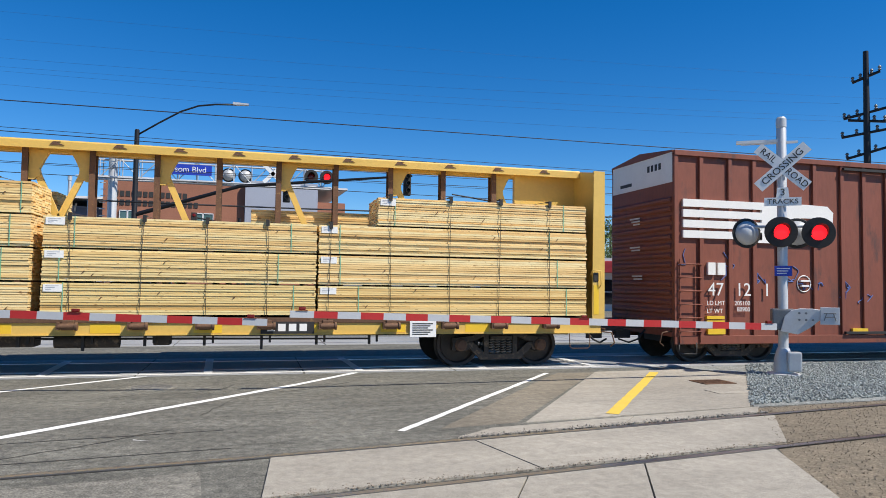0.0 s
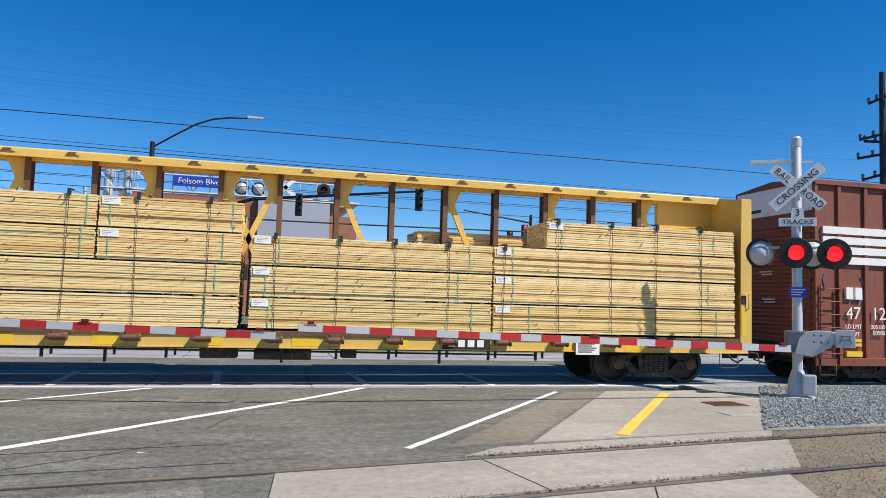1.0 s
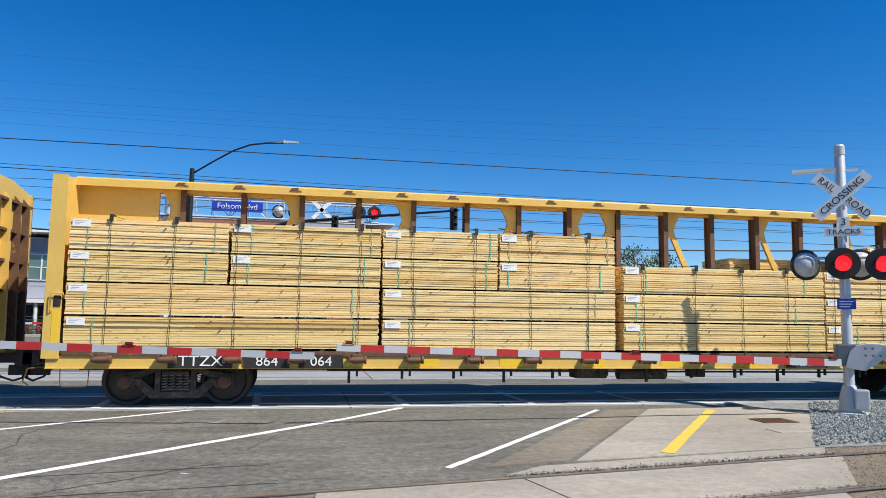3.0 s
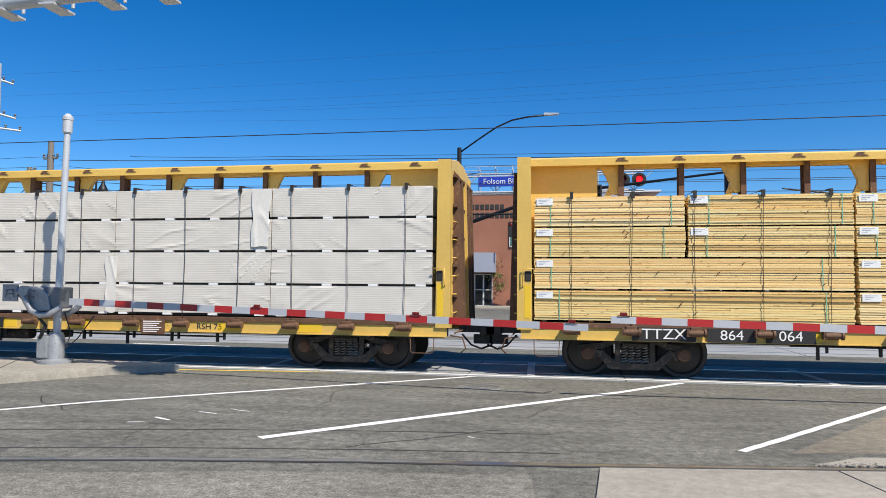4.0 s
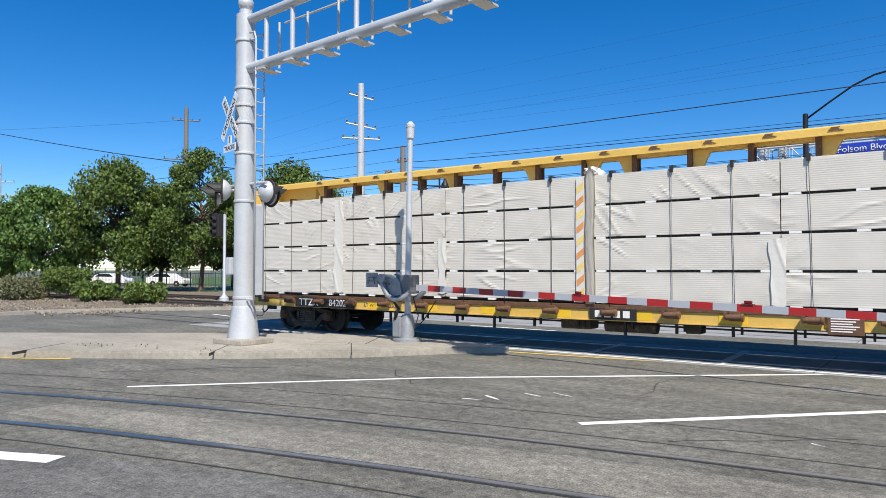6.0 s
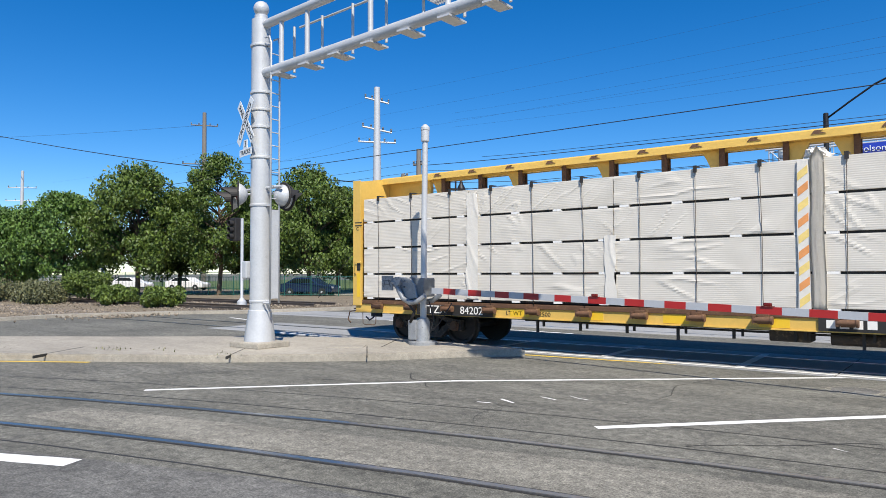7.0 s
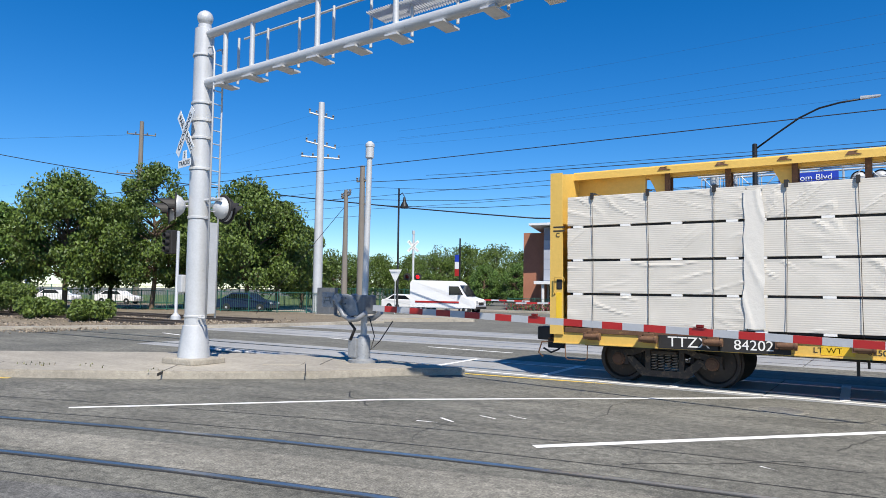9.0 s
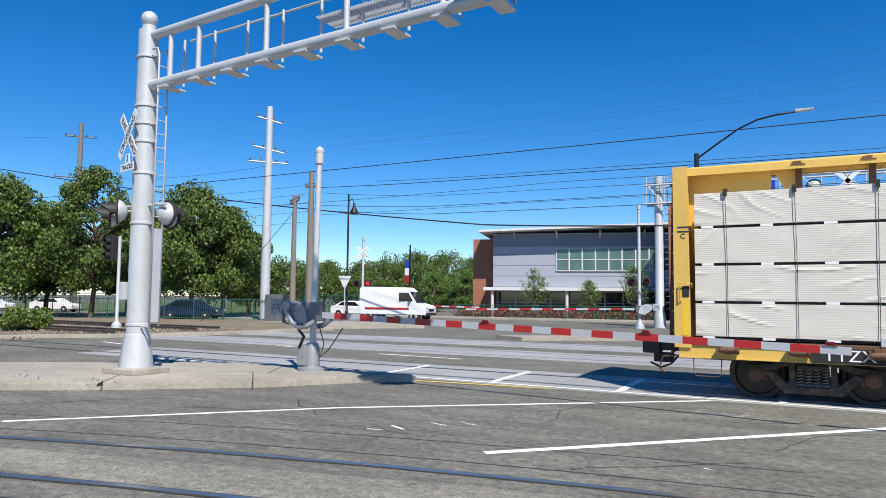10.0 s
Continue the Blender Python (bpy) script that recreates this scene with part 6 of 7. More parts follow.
box(bm, -0.35, 0.35, -0.03, 0.03, 1.9, 4.1)
part("banner_panel", bm, BLUE, bp)


def wires(name, spans, r, label):
    bm = B()
    for a, b, sag in spans:
        a, b = Vector(a), Vector(b)
        n = 14
        pts = [a.lerp(b, k / n) - Vector((0, 0, sag * 4 * (k / n) * (1 - k / n))) for k in range(n + 1)]
        path_tube(bm, pts, r, 4)
    return tagged(part(name, bm, WIRE), label, "overhead wire")


wires("overhead_wire", [((-90, 30, 8.9), (90, 30, 8.9), 0.3)], 0.02, "black overhead wire along the tracks")
for k, z in enumerate((6.9, 7.7, 8.4, 9.1, 9.8)):
    wires("overhead_wire", [((-32.2, 39 + k * 0.3, z + 0.2), (-150, 46, z + 3), 0.9)], 0.012, "thin black overhead wire beyond the street")
for a, b, sag in (((-117, 42, 22.6), (-77, 42, 15.0), 0.1), ((-77, 42, 15.0), (-44, 42, 9.75), 0.15), ((-44, 42, 9.75), (-20, 42, 6.65), 0.1), ((-20, 42, 6.65), (-8, 42, 6.1), 0.05), ((-8, 42, 6.1), (60, 44, 8.0), 0.5)):
    wires("overhead_wire", [(a, b, sag)], 0.045, "thick black cable sagging over the street")
for k in range(3):
    wires("overhead_wire", [((-35.9, 38.5, 15.0 - k * 1.4), (70, 43, 19.5 - k * 1.5), 1.0)], 0.0035, "thin far transmission wire overhead")
    wires("overhead_wire", [((-35.9, 38.5, 15.0 - k * 1.4), (-106, 45, 15 - k * 1.5), 1.0)], 0.0035, "thin far transmission wire overhead")
for r, a, m, z in ((0.014, (-27.4, 9.8), (-17.0, 9.55), 9.3), (0.022, (-32.4, 9.7), (-20.0, 9.4), 9.0), (0.014, (-36.0, 8.6), (-14.3, 8.8), 9.0), (0.013, (-32.2, 9.3), (-23.1, 8.5), 8.3), (0.016, (-32.2, 8.4), (-23.1, 7.8), 8.2), (0.018, (-32.2, 8.0), (-23.1, 7.3), 7.2), (0.012, (-32.2, 7.7), (-18.0, 7.7), 8.1)):
    wires("overhead_wire", [((a[0], 40, a[1]), (m[0], 40, m[1]), 0.05), ((m[0], 40, m[1]), (70, 41, z), 0.25)], r, "thin black overhead wire beyond the street")
wires("overhead_wire", [((-70.5, 47.4, 14.6), (-36, 39, 11.5), 0.6)], 0.012, "thin far transmission wire overhead")
wires("overhead_wire", [((-70.5, 47.4, 19), (-150, 30, 24), 0.5)], 0.012, "thin far transmission wire overhead")
for k in range(3):
    wires("overhead_wire", [((28.3, 28.3, 9.3 + k * 0.9), (-30, 40, 12.2 + k * 0.5), 0.6)], 0.0035, "thin pale overhead wire")
wires("overhead_wire", [((-29.7, 34.3, 7.2), (-36.3, 33.0, 0.1), 0.0)], 0.02, "taut stay wire of a pole")


# ---- planting ----
def leaf_cloud(bm, centres, n, size):
    vs = []
    for _ in range(n):
        c, r = random.choice(centres)
        while True:
            p = Vector((random.uniform(-1, 1), random.uniform(-1, 1), random.uniform(-1, 1)))
            if 0.25 < p.length < 1:
                break
        p = Vector(c) + Vector((p.x * r, p.y * r, p.z * r * 0.8))
        s = random.uniform(*size)
        q = Euler([random.uniform(0, 6.3) for _ in range(3)]).to_matrix()
        vs.append([p + q @ Vector(v) * s for v in ((-0.5, 0, 0), (0, -0.3, 0.05), (0.55, 0, 0), (0, 0.3, 0.05))])
    return vs


def leaf_mesh(name, quads, material):
    verts = [tuple(v) for q in quads for v in q]
    me = bpy.data.meshes.new(name)
    me.from_pydata(verts, [], [(4 * k, 4 * k + 1, 4 * k + 2, 4 * k + 3) for k in range(len(quads))])
    me.materials.append(material)
    return me


def tree(x, y, h, w, leaves, seed, material=None, trunk=0.18, label="broad green street tree with dense leaves", low=0.24):
    random.seed(seed)
    t = thing("tree", label, "tree", pose(x, y, 0), "trees")
    bm = B()
    bend = Vector((random.uniform(-0.2, 0.2), random.uniform(-0.2, 0.2), 0))
    tube(bm, (0, 0, 0), Vector((0, 0, h * 0.28)) + bend, trunk, trunk * 0.75, 9)
    tube(bm, Vector((0, 0, h * 0.28)) + bend, Vector((0, 0, h * 0.8)) - bend, trunk * 0.75, trunk * 0.2, 8)
    centres = []
    for k in range(96):
        a = random.uniform(0, 6.3)
        f = random.uniform(low, 0.93)
        reach = w * 0.5 * math.sin(math.pi * min(1, (f - low + 0.18) / (1.12 - low))) ** 0.7 * random.uniform(0.45, 0.95)
        p = Vector((reach * math.cos(a), reach * math.sin(a), f * h))
        tube(bm, Vector((0, 0, max(h * 0.22, f * h - reach * 0.7))) + bend * 0.5, p, trunk * 0.3, trunk * 0.06, 5)
        centres.append((p, random.uniform(0.07, 0.17) * w))
    part("trunk", bm, BARK, t)
    q = leaf_cloud(None, centres, leaves, (0.14 * (w / 7) ** 0.5, 0.30 * (w / 7) ** 0.5))
    ob = new("crown", leaf_mesh("crown", q, material or LEAF))
    ob.parent = t
    return t


def at_az(az, d):
    return -d * math.sin(radians(az)), d * math.cos(radians(az))


for k, (az, d, h, w) in enumerate(((69.5, 66, 7.5, 7), (66.0, 64, 9.0, 7.5), (61.2, 62, 11.2, 8.5), (58.3, 68, 9.8, 7.5), (55.4, 60, 12.6, 6.5), (53.0, 66, 10, 7), (48.6, 60, 11.6, 8.0), (46.2, 62, 10.0, 7.0), (51.0, 74, 10.5, 8.0), (72.5, 75, 8, 8), (44.3, 70, 8.5, 6))):
    x, y = at_az(az, d)
    tree(x, y, h * 0.95, w * 1.12, 24000, 100 + k, LEAF_PALE if az > 65 else LEAF, 0.2, low=0.22)
for k, (az, d, h, w) in enumerate(((33.2, 118, 8.8, 12), (31.0, 120, 9.5, 12), (28.6, 125, 9.8, 13), (26.4, 118, 8.6, 10), (35.5, 130, 8, 12), (38.5, 130, 8.0, 13), (41, 128, 8, 12), (43.5, 135, 8.5, 13), (29.6, 90, 5.2, 5), (26.9, 88, 5.5, 4.5))):
    x, y = at_az(az, d)
    tree(x, y, h, w, 13000, 200 + k, LEAF_PALE if k > 7 else LEAF, 0.25, "distant green tree beyond the road", 0.1)
for k, (x, y, h, w) in enumerate(((-23.6, 60.0, 4.8, 2.6), (-19.0, 61.5, 3.6, 2.3), (-14.6, 61.0, 5.0, 3.2), (-6.2, 60.0, 4.6, 3.0))):
    tree(x, y, h, w, 1500, 300 + k, LEAF_PALE, 0.07, "slender young tree before the building", 0.3)
tree(31, 62, 9.5, 6, 2500, 320, LEAF, 0.22, "dark tree behind the red-roofed shop")
tree(36, 66, 9, 7, 2500, 321, LEAF, 0.22, "dark tree behind the red-roofed shop")


def bush(x, y, w, h, n, seed, material, label):
    random.seed(seed)
    t = thing("bush", label, "bush", pose(x, y, 0), "bushes")
    centres = []
    for k in range(26):
        a, f = random.uniform(0, 6.3), random.random() ** 0.5
        zz = random.uniform(0.25, 0.78) * h
        k2 = math.sqrt(max(0.05, 1 - (zz / h - 0.35) ** 2 * 2.2))
        centres.append((Vector((f * k2 * w * 0.42 * math.cos(a), f * k2 * w * 0.42 * math.sin(a), zz)), 0.17 * w))
    bm = B()
    for k in range(7):
        p, r = centres[k]
        tube(bm, (0, 0, 0), p, 0.03, 0.01, 5)
    part("stem", bm, BARK, t)
    ob = new("foliage", leaf_mesh("foliage", [[Vector((v.x, v.y, max(0.02, v.z))) for v in q] for q in leaf_cloud(None, centres, n, (0.1, 0.2))], material))
    ob.parent = t


bush(-33.6, 20.1, 2.2, 1.15, 7000, 401, LEAF_BUSH, "round clipped green bush on the verge")
bush(-38.6, 20.0, 2.4, 1.25, 7000, 402, LEAF_BUSH, "round clipped green bush on the verge")
bush(-42.8, 20.6, 3.1, 2.1, 8000, 403, LEAF_BUSH, "large rounded green bush on the verge")
for k, (x, y, w, h) in enumerate(((-44.6, 18.3, 3.2, 1.2), (-47.3, 19.6, 3.6, 1.4), (-50, 19.2, 4, 1.4), (-53, 18.0, 4, 1.2))):
    bush(x, y, w, h, 3500, 410 + k, LEAF_GREY, "low grey-green shrub on the dry verge")
random.seed(5)
quads = []
for _ in range(5200):
    x = random.uniform(-30, -4)
    p = Vector((x, 57.2 + 0.15 * (x + 29) + random.gauss(0, 0.35), random.uniform(0.05, 0.75)))
    q = Euler([random.uniform(0, 6.3) for _ in range(3)]).to_matrix()
    s = random.uniform(0.12, 0.26)
    quads.append([p + q @ Vector(v) * s for v in ((-0.5, 0, 0), (0, -0.3, 0.05), (0.55, 0, 0), (0, 0.3, 0.05))])
tagged(new("flower_hedge", leaf_mesh("flower_hedge", quads[:3600], FLOWER)), "low hedge with dark red blossom", "hedge", kind="stuff")
tagged(new("hedge_leaves", leaf_mesh("hedge_leaves", quads[3600:], LEAF_BUSH)), "green leaves of the low hedge", "hedge", kind="stuff")


# ---- fences ----
def fence(a, b, h, step, label, pick=0.16):
    a, b = Vector((*a, 0)), Vector((*b, 0))
    L = (b - a).length
    rot = math.degrees(math.atan2(b.y - a.y, b.x - a.x))
    t = thing("fence", label, "fence", pose(a.x, a.y, 0, 0, 0, rot), kind="structure")
    pm = B()
    tube(pm, (0, 0, 0), (0, 0, h + 0.1), 0.045, 0.045, 8)
    pm = mesh_from("post", pm, GREENFENCE)
    for k in range(int(L / step) + 1):
        p = new("post", pm)
        p.parent = t
        p.matrix_basis = pose(k * step, 0, 0)
    for z in (0.12, h):
        bm = B()
        tube(bm, (0, 0, z), (L, 0, z), 0.03, 0.03, 6)
        part("rail", bm, GREENFENCE, t)
    bm = B()
    for k in range(int(L / pick)):
        tube(bm, (k * pick, 0, 0.1), (k * pick, 0, h), 0.012, 0.012, 4, caps=False)
    pk = part("pickets", bm, GREENFENCE, t)
    pk["kind"] = "stuff"


fence((-80, 24.5), (-34.5, 38.5), 1.5, 2.4, "green metal fence along the tracks")
fence((-88, 40), (-40, 58), 1.9, 2.6, "green metal fence behind the trees", 0.14)
fence((-29, 55.4), (-12, 57.6), 1.2, 2.4, "low green railing before the building", 0.14)
sheet("pavement_far", [(-60, 24.5), (-34, 38), (-40, 47), (-100, 45)], 0.016, CONCRETE, "pale paved platform strip behind the fence", "pavement")
sheet("lawn", [(-140, 60), (-60, 46), (-40, 60), (-60, 110), (-160, 140)], 0.016, ground_mat("grass", (0.10, 0.14, 0.035), 0.4, 0, (0.16, 0.14, 0.06), 0.95, 0.8, 30), "green grass beyond the fence", "lawn")
for pts in ([(-13.0, 28.6), (-6.5, 33.2), (-5.6, 32.4), (-11.5, 27.9)], [(-24.6, 31.2), (-20.8, 35.6), (-23.5, 40.5), (-29.5, 37.5)]):
    bm = B()
    prism(bm, pts, -0.02, 0.15, "XY")
    tagged(part("median_kerb", bm, CONCRETE), "raised pale concrete traffic island", "median", kind="structure")
ribbon("kerb", [(-40, 53.5), (-26, 55.8), (-8, 57.2), (8, 58.6), (60, 60)], 2.6, 0.14, CONCRETE, "pale concrete pavement before the buildings", "kerb", thick=0.15)
line("yellow_line", (-24.5, 33.0), (-21.5, 35.4), 0.15, YELLOW_LINE, "yellow painted line on the island", 0.156)
for a, b in (((-17.5, 19.5), (-15.6, 19.2)), ((-12.5, 18.6), (-9.4, 18.4)), ((-24, 17.2), (-21.5, 16.6))):
    line("lane_line", a, b, 0.14, WHITE_LINE, "short white painted lane dash")


# ---- buildings ----
def window_band(parent, x0, x1, z0, z1, n, y=-0.06, glass=None):
    w = (x1 - x0) / n
    for k in range(n):
        a = x0 + k * w
        bm = B()
        for (p0, p1, q0, q1) in ((a, a + w, z0, z0 + 0.07), (a, a + w, z1 - 0.07, z1), (a, a + 0.06, z0, z1), (a + w - 0.06, a + w, z0, z1), (a, a + w, (z0 + z1) / 2 - 0.03, (z0 + z1) / 2 + 0.03)):
            box(bm, p0, p1, y - 0.05, y + 0.05, q0, q1)
        win = part("window", bm, TRIMWHITE, parent)
        bm = B()
        box(bm, a + 0.06, a + w - 0.06, y + 0.0, y + 0.02, z0 + 0.07, z1 - 0.07)
        part("pane", bm, glass or GLASS_GREEN, win)


gb = thing("office_building", "two-storey grey panelled building with green glass windows", "building", pose(-28.4, 61.5, 0, 0, 0, 17))
bm = B()
box(bm, 0, 21, 0, 14, 2.7, 8.0)
box(bm, 0, 21, 2.2, 14, 0, 2.7)
part("wall", bm, SIDING, gb)
for k in range(5):
    bm = B()
    box(bm, 0.02, 21, -0.012, 0.0, 2.9 + k * 1.02, 2.94 + k * 1.02)
    part("panel_joint", bm, SIDING_DARK, gb)
bm = B()
box(bm, 0, 21, -0.03, 0.0, 6.75, 7.9)
part("upper_band", bm, SIDING_DARK, gb, "darker blue-grey upper band")
bm = B()
prism(bm, [(-1.2, 8.05), (22, 8.75), (22, 8.95), (-1.2, 8.25)], -1.6, 15)
part("roof", bm, TRIMWHITE, gb, "pale thin sloping roof")
for k in range(5):
    bm = B()
    prism(bm, [(-1.2, 8.1), (0.0, 7.5), (0.0, 7.6), (-1.0, 8.15)], 2 + k * 4, 2.12 + k * 4, "YZ")
    part("bracket", bm, TRIMWHITE, gb)
bm = B()
box(bm, -0.8, 21, -1.0, 2.2, 2.55, 2.85)
part("canopy", bm, TRIMWHITE, gb, "pale entrance canopy")
window_band(gb, 6.0, 20.5, 4.4, 6.6, 12)
window_band(gb, 0.2, 20.8, 0.3, 2.5, 12, 2.13, GLASS_DARK)
for x in (0.0, 7, 14):
    bm = B()
    lathe(bm, [(0.15, 0), (0.15, 2.55)], 10, "Z", (x, -0.6, 0))
    part("column", bm, TRIMWHITE, gb)
bm = B()
box(bm, -2.2, -0.01, 1.5, 13, 0, 7.6)
part("brick_wing", bm, BRICK, gb, "red brick end wing")

bb = thing("college_building", "red brick building with lettered front and glass entrance tower", "building", pose(-11.5, 59.0, 0, 0, 0, 3))
bm = B()
box(bm, 0, 10.6, 0, 14, 0, 9.7)
part("wall", bm, BRICK, bb, "red brick wall")
for z, n in ((8.3, 13), (7.6, 15)):
    for k in range(n):
        bm = B()
        box(bm, 0.8 + k * 0.42, 1.1 + k * 0.42, -0.05, 0.0, z, z + 0.42)
        part("letter_bar", bm, DARKLETTER, bb)
bm = B()
box(bm, 10.62, 16.5, -0.6, 14, 5.6, 10.0)
part("tower_top", bm, SIDING, bb, "grey metal tower top")
bm = B()
box(bm, 10.62, 14.2, 0.2, 14, 0, 5.6)
part("tower_core", bm, BRICK, bb)
window_band(bb, 10.8, 13.6, 0.4, 5.5, 3, 0.1, GLASS_GREEN)
for k in range(6):
    bm = B()
    box(bm, 10.7, 13.8, -0.5, 0.1, 0.9 + k * 0.82, 1.0 + k * 0.82)
    part("sunshade", bm, TRIMWHITE, bb)
bm = B()
box(bm, 14.2, 19.0, 0.4, 14, 0, 8.6)
part("brick_block", bm, BRICK, bb)
bm = B()
box(bm, 1.0, 5.5, -2.5, 0.0, 2.9, 4.5)
part("porch", bm, SIDING, bb, "grey entrance porch")
window_band(bb, 1.4, 5.2, 0.1, 2.8, 5, -0.08, GLASS_DARK)
window_band(bb, 1.2, 2.4, 5.1, 7.2, 2, -0.08)
window_band(bb, 6.6, 8.2, 5.1, 7.2, 2, -0.08)
bm = B()
box(bm, -0.1, 19.1, -0.12, 14, 9.7, 9.85)
part("parapet", bm, TRIMWHITE, bb)

rb = thing("shop_building", "low shop with a red fascia and pale walls", "building", pose(21, 46, 0, 0, 0, -20))
bm = B()
box(bm, -6, 8, 0, 8, 0, 2.7)
part("wall", bm, TRIMWHITE, rb)
bm = B()
box(bm, -6.3, 8.3, -1.2, 8.2, 2.7, 3.5, 0, 0.03)
part("fascia", bm, ROOFRED, rb, "bright red fascia")
bm = B()
box(bm, -6.2, 8.2, -1.1, 8.1, 3.5, 3.7)
part("roof", bm, TRIMWHITE, rb)
window_band(rb, -4, 4, 0.4, 2.3, 5, -0.06, GLASS_DARK)


# ---- vehicles ----
def wheel_parts(parent, x, y, r):
    bm = B()
    lathe(bm, [(r * 0.6, -0.1), (r * 0.95, -0.1), (r, -0.05), (r, 0.05), (r * 0.95, 0.1), (r * 0.6, 0.1)], 20, "Y")
    w = part("wheel", bm, RUBBER, parent, "", pose(x, y, r))
    bm = B()
    lathe(bm, [(r * 0.6, -0.06), (r * 0.3, -0.1), (r * 0.1, -0.11)][::-1], 16, "Y")
    part("rim", bm, GALV, w)


def profile_body(pts, half, narrow, top_z):
    """Side outline widened into a body that narrows above the waist."""
    bm = B()
    a = [bm.verts.new((x, -half * (narrow if z > top_z else 1), z)) for x, z in pts]
    b = [bm.verts.new((x, half * (narrow if z > top_z else 1), z)) for x, z in pts]
    fs = [bm.faces.new(a), bm.faces.new(list(reversed(b)))]
    n = len(pts)
    for k in range(n):
        fs.append(bm.faces.new((a[k], b[k], b[(k + 1) % n], a[(k + 1) % n])))
    bmesh.ops.recalc_face_normals(bm, faces=fs)
    bmesh.ops.bevel(bm, geom=list(bm.edges), offset=0.05, segments=2, affect="EDGES")
    return bm


def van(x, y, rot):
    t = thing("van", "white delivery van with a high roof waiting at the crossing", "van", pose(x, y, 0, 0, 0, rot))
    part("body", profile_body([(-2.95, 0.45), (2.75, 0.45), (2.85, 0.85), (2.7, 1.15), (1.95, 1.35), (1.3, 2.25), (0.9, 2.55), (-2.85, 2.6), (-2.98, 2.4)], 0.98, 0.9, 1.6), VANWHITE, t, "white painted van body")
    for s in (-1, 1):
        bm = B()
        prism(bm, [(0.55, 1.5), (1.75, 1.5), (1.35, 2.15), (0.55, 2.15)], s * 0.955, s * 0.985)
        part("side_window", bm, GLASS_DARK, t)
        for xx in (-1.9, 2.0):
            wheel_parts(t, xx, s * 0.86, 0.36)
        bm = B()
        box(bm, 1.5, 1.62, *sorted((s * 1.0, s * 1.22)), 1.5, 1.85, 0, 0.02)
        part("mirror", bm, BLACK, t)
        bm = B()
        box(bm, 2.72, 2.84, *sorted((s * 0.55, s * 0.9)), 0.85, 1.08, 0, 0.02)
        part("headlight", bm, GALV, t)
        bm = B()
        box(bm, -2.4, 1.4, *sorted((s * 0.97, s * 0.995)), 0.86, 1.0)
        part("stripe", bm, BLUE if s > 0 else RED_STRIPE, t, "coloured stripe")
    bm = B()
    pts = [(2.0, -0.8, 1.38), (2.0, 0.8, 1.38), (1.36, 0.72, 2.22), (1.36, -0.72, 2.22)]
    vs = [bm.verts.new(Vector(p) + Vector((0.03, 0, 0.02))) for p in pts]
    vs2 = [bm.verts.new(Vector(p)) for p in pts]
    bm.faces.new(vs)
    bm.faces.new(vs2[::-1])
    for k in range(4):
        bm.faces.new((vs[k], vs2[k], vs2[(k + 1) % 4], vs[(k + 1) % 4]))
    part("windscreen", bm, GLASS_DARK, t)
    bm = B()
    box(bm, 2.78, 2.9, -0.85, 0.85, 0.42, 0.62, 0, 0.03)
    box(bm, 2.74, 2.86, -0.45, 0.45, 0.75, 0.95, 0, 0.02)
    part("grille", bm, BLACK, t)


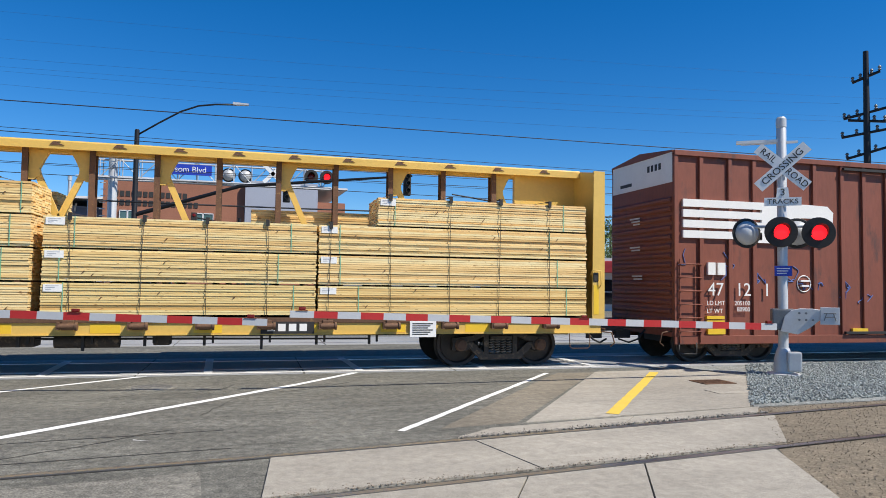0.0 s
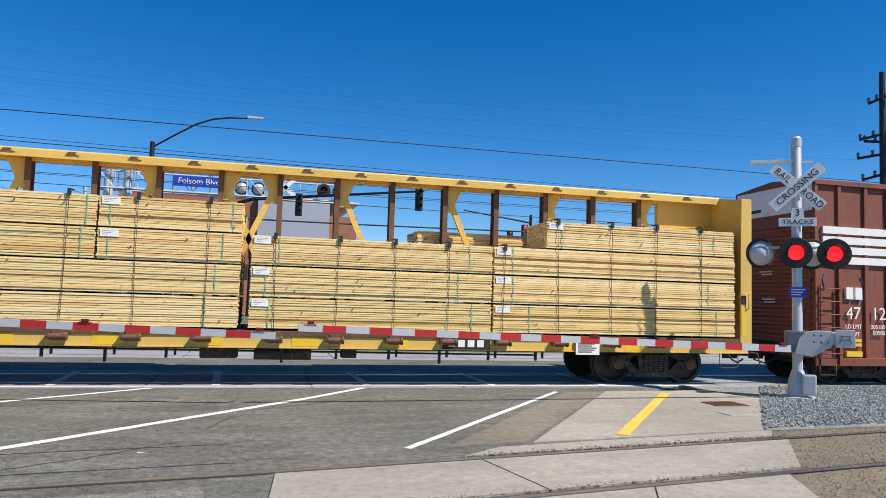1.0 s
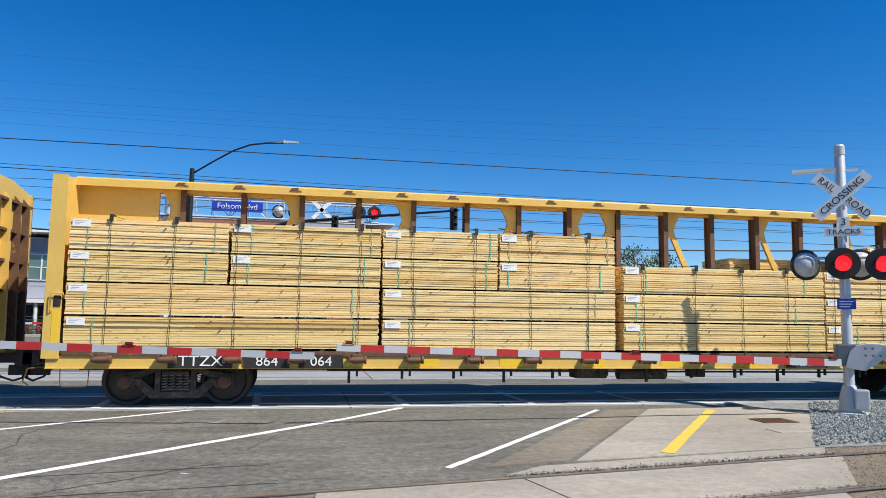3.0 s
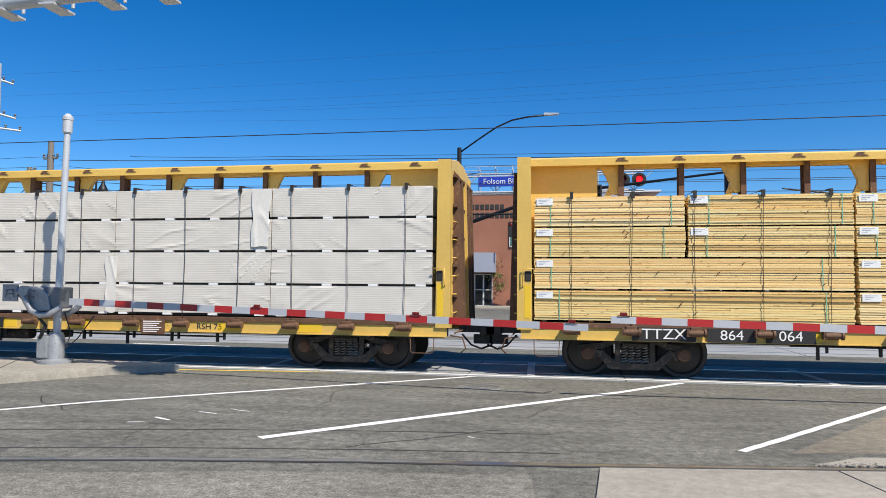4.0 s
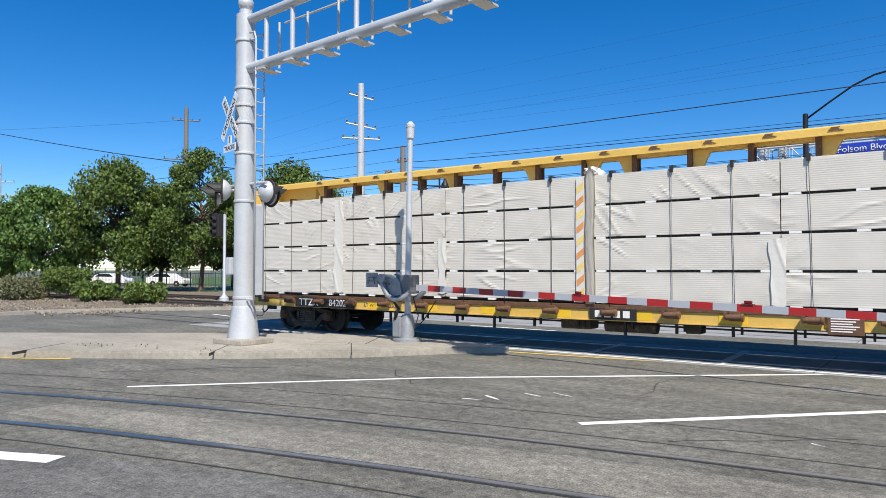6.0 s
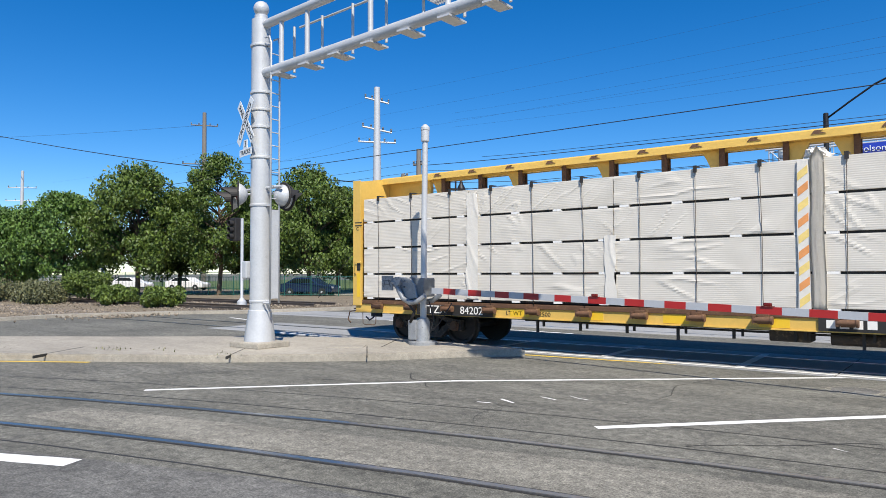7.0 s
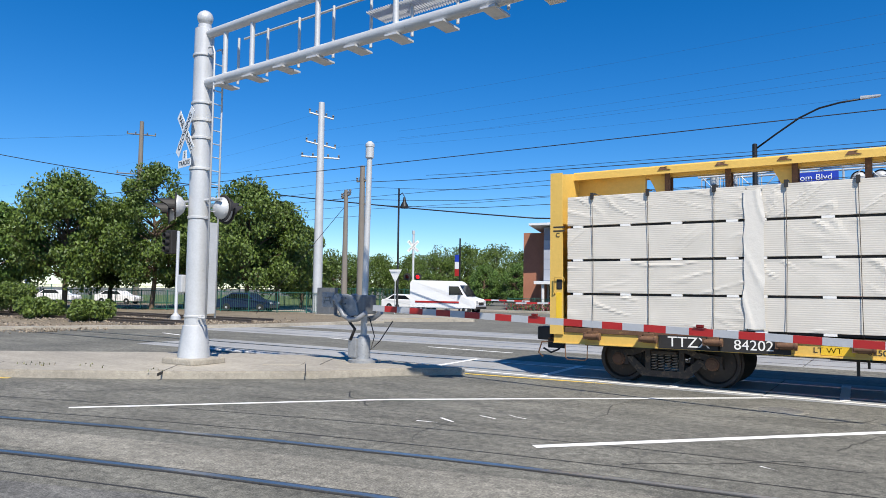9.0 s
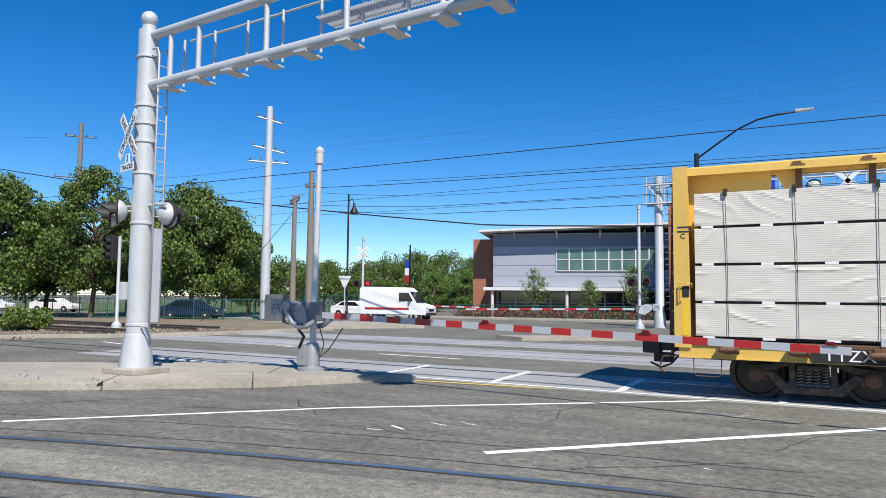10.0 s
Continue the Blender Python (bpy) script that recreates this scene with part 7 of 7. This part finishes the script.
def car(x, y, rot, paint, label):
    t = thing("car", label, "car", pose(x, y, 0, 0, 0, rot), "parked cars")
    part("body", profile_body([(-2.2, 0.3), (2.2, 0.3), (2.25, 0.62), (2.1, 0.8), (1.05, 0.95), (0.35, 1.42), (-1.0, 1.45), (-1.75, 1.02), (-2.2, 0.95)], 0.88, 0.8, 1.1), paint, t)
    for s in (-1, 1):
        bm = B()
        prism(bm, [(-1.45, 1.02), (0.8, 1.0), (0.3, 1.34), (-0.95, 1.36)], s * 0.79, s * 0.885)
        part("side_window", bm, GLASS_DARK, t)
        for xx in (-1.35, 1.4):
            wheel_parts(t, xx, s * 0.8, 0.32)
        bm = B()
        box(bm, 2.08, 2.24, *sorted((s * 0.5, s * 0.82)), 0.6, 0.74, 0, 0.02)
        part("headlight", bm, GALV, t)
    return t


van(-29.6, 46.5, 6)
car(-37.2, 51.5, 5, VANWHITE, "white car waiting behind the van")
car(-42.2, 37.5, 22, CARBLUE, "dark blue car parked behind the fence")
car(-68, 43, 25, VANWHITE, "white car parked under the trees")
car(-76, 41, 25, VANWHITE, "white car parked under the trees")
car(-86, 46, 25, CARBLUE, "dark car parked under the trees")
cb = thing("equipment_cabinet", "grey metal equipment cabinet beside the poles", "cabinet", pose(-33.2, 36.6, 0))
bm = B()
box(bm, -0.6, 0.6, -0.4, 0.4, 0.1, 1.9, 0, 0.03)
part("body", bm, GALV_DARK, cb)
bm = B()
box(bm, -0.7, 0.7, -0.5, 0.5, 0, 0.1)
part("plinth", bm, CONCRETE, cb)
yl = thing("yield_sign", "white triangular sign seen from behind", "road sign", pose(-31.8, 42.5, 0))
bm = B()
lathe(bm, [(0.04, 0), (0.04, 2.6)], 8)
part("post", bm, GALV, yl)
bm = B()
prism(bm, [(-0.6, 3.35), (0.6, 3.35), (0.0, 2.35)], -0.01, 0.01)
part("plate", bm, SIGNWHITE, yl)


# ---- what moves ----
# seconds, place of the lumber car's rear end along the track
RUN = [(0.0, -14.68), (1.0, -11.31), (2.0, -7.93), (3.5, -2.72), (4.5, 0.71), (5.0, 2.45), (5.5, 4.25), (7.0, 10.0), (8.0, 13.75), (9.0, 17.35), (10.0, 20.85)]


def run_at(t):
    ts = [r[0] for r in RUN]
    return float(np.interp(t, ts, [r[1] for r in RUN]))


def motions():
    for ob, dx, dy, dz in RIDERS:
        walk(ob, [(t, pose(x + dx, TRACK_Y + dy, RAIL_Z + dz)) for t, x in RUN])
    steps = [k * 0.15 for k in range(67)]
    for c in (lumber_car, board_car, box_car):
        for p in c.children_recursive:
            if p.name.startswith("wheelset"):
                x = p.matrix_basis.translation.x
                walk(p, [(t, pose(x, 0, 0.455, 0, math.degrees((run_at(t) + 20) / 0.455), 0)) for t in steps + [10.0]])


motions()
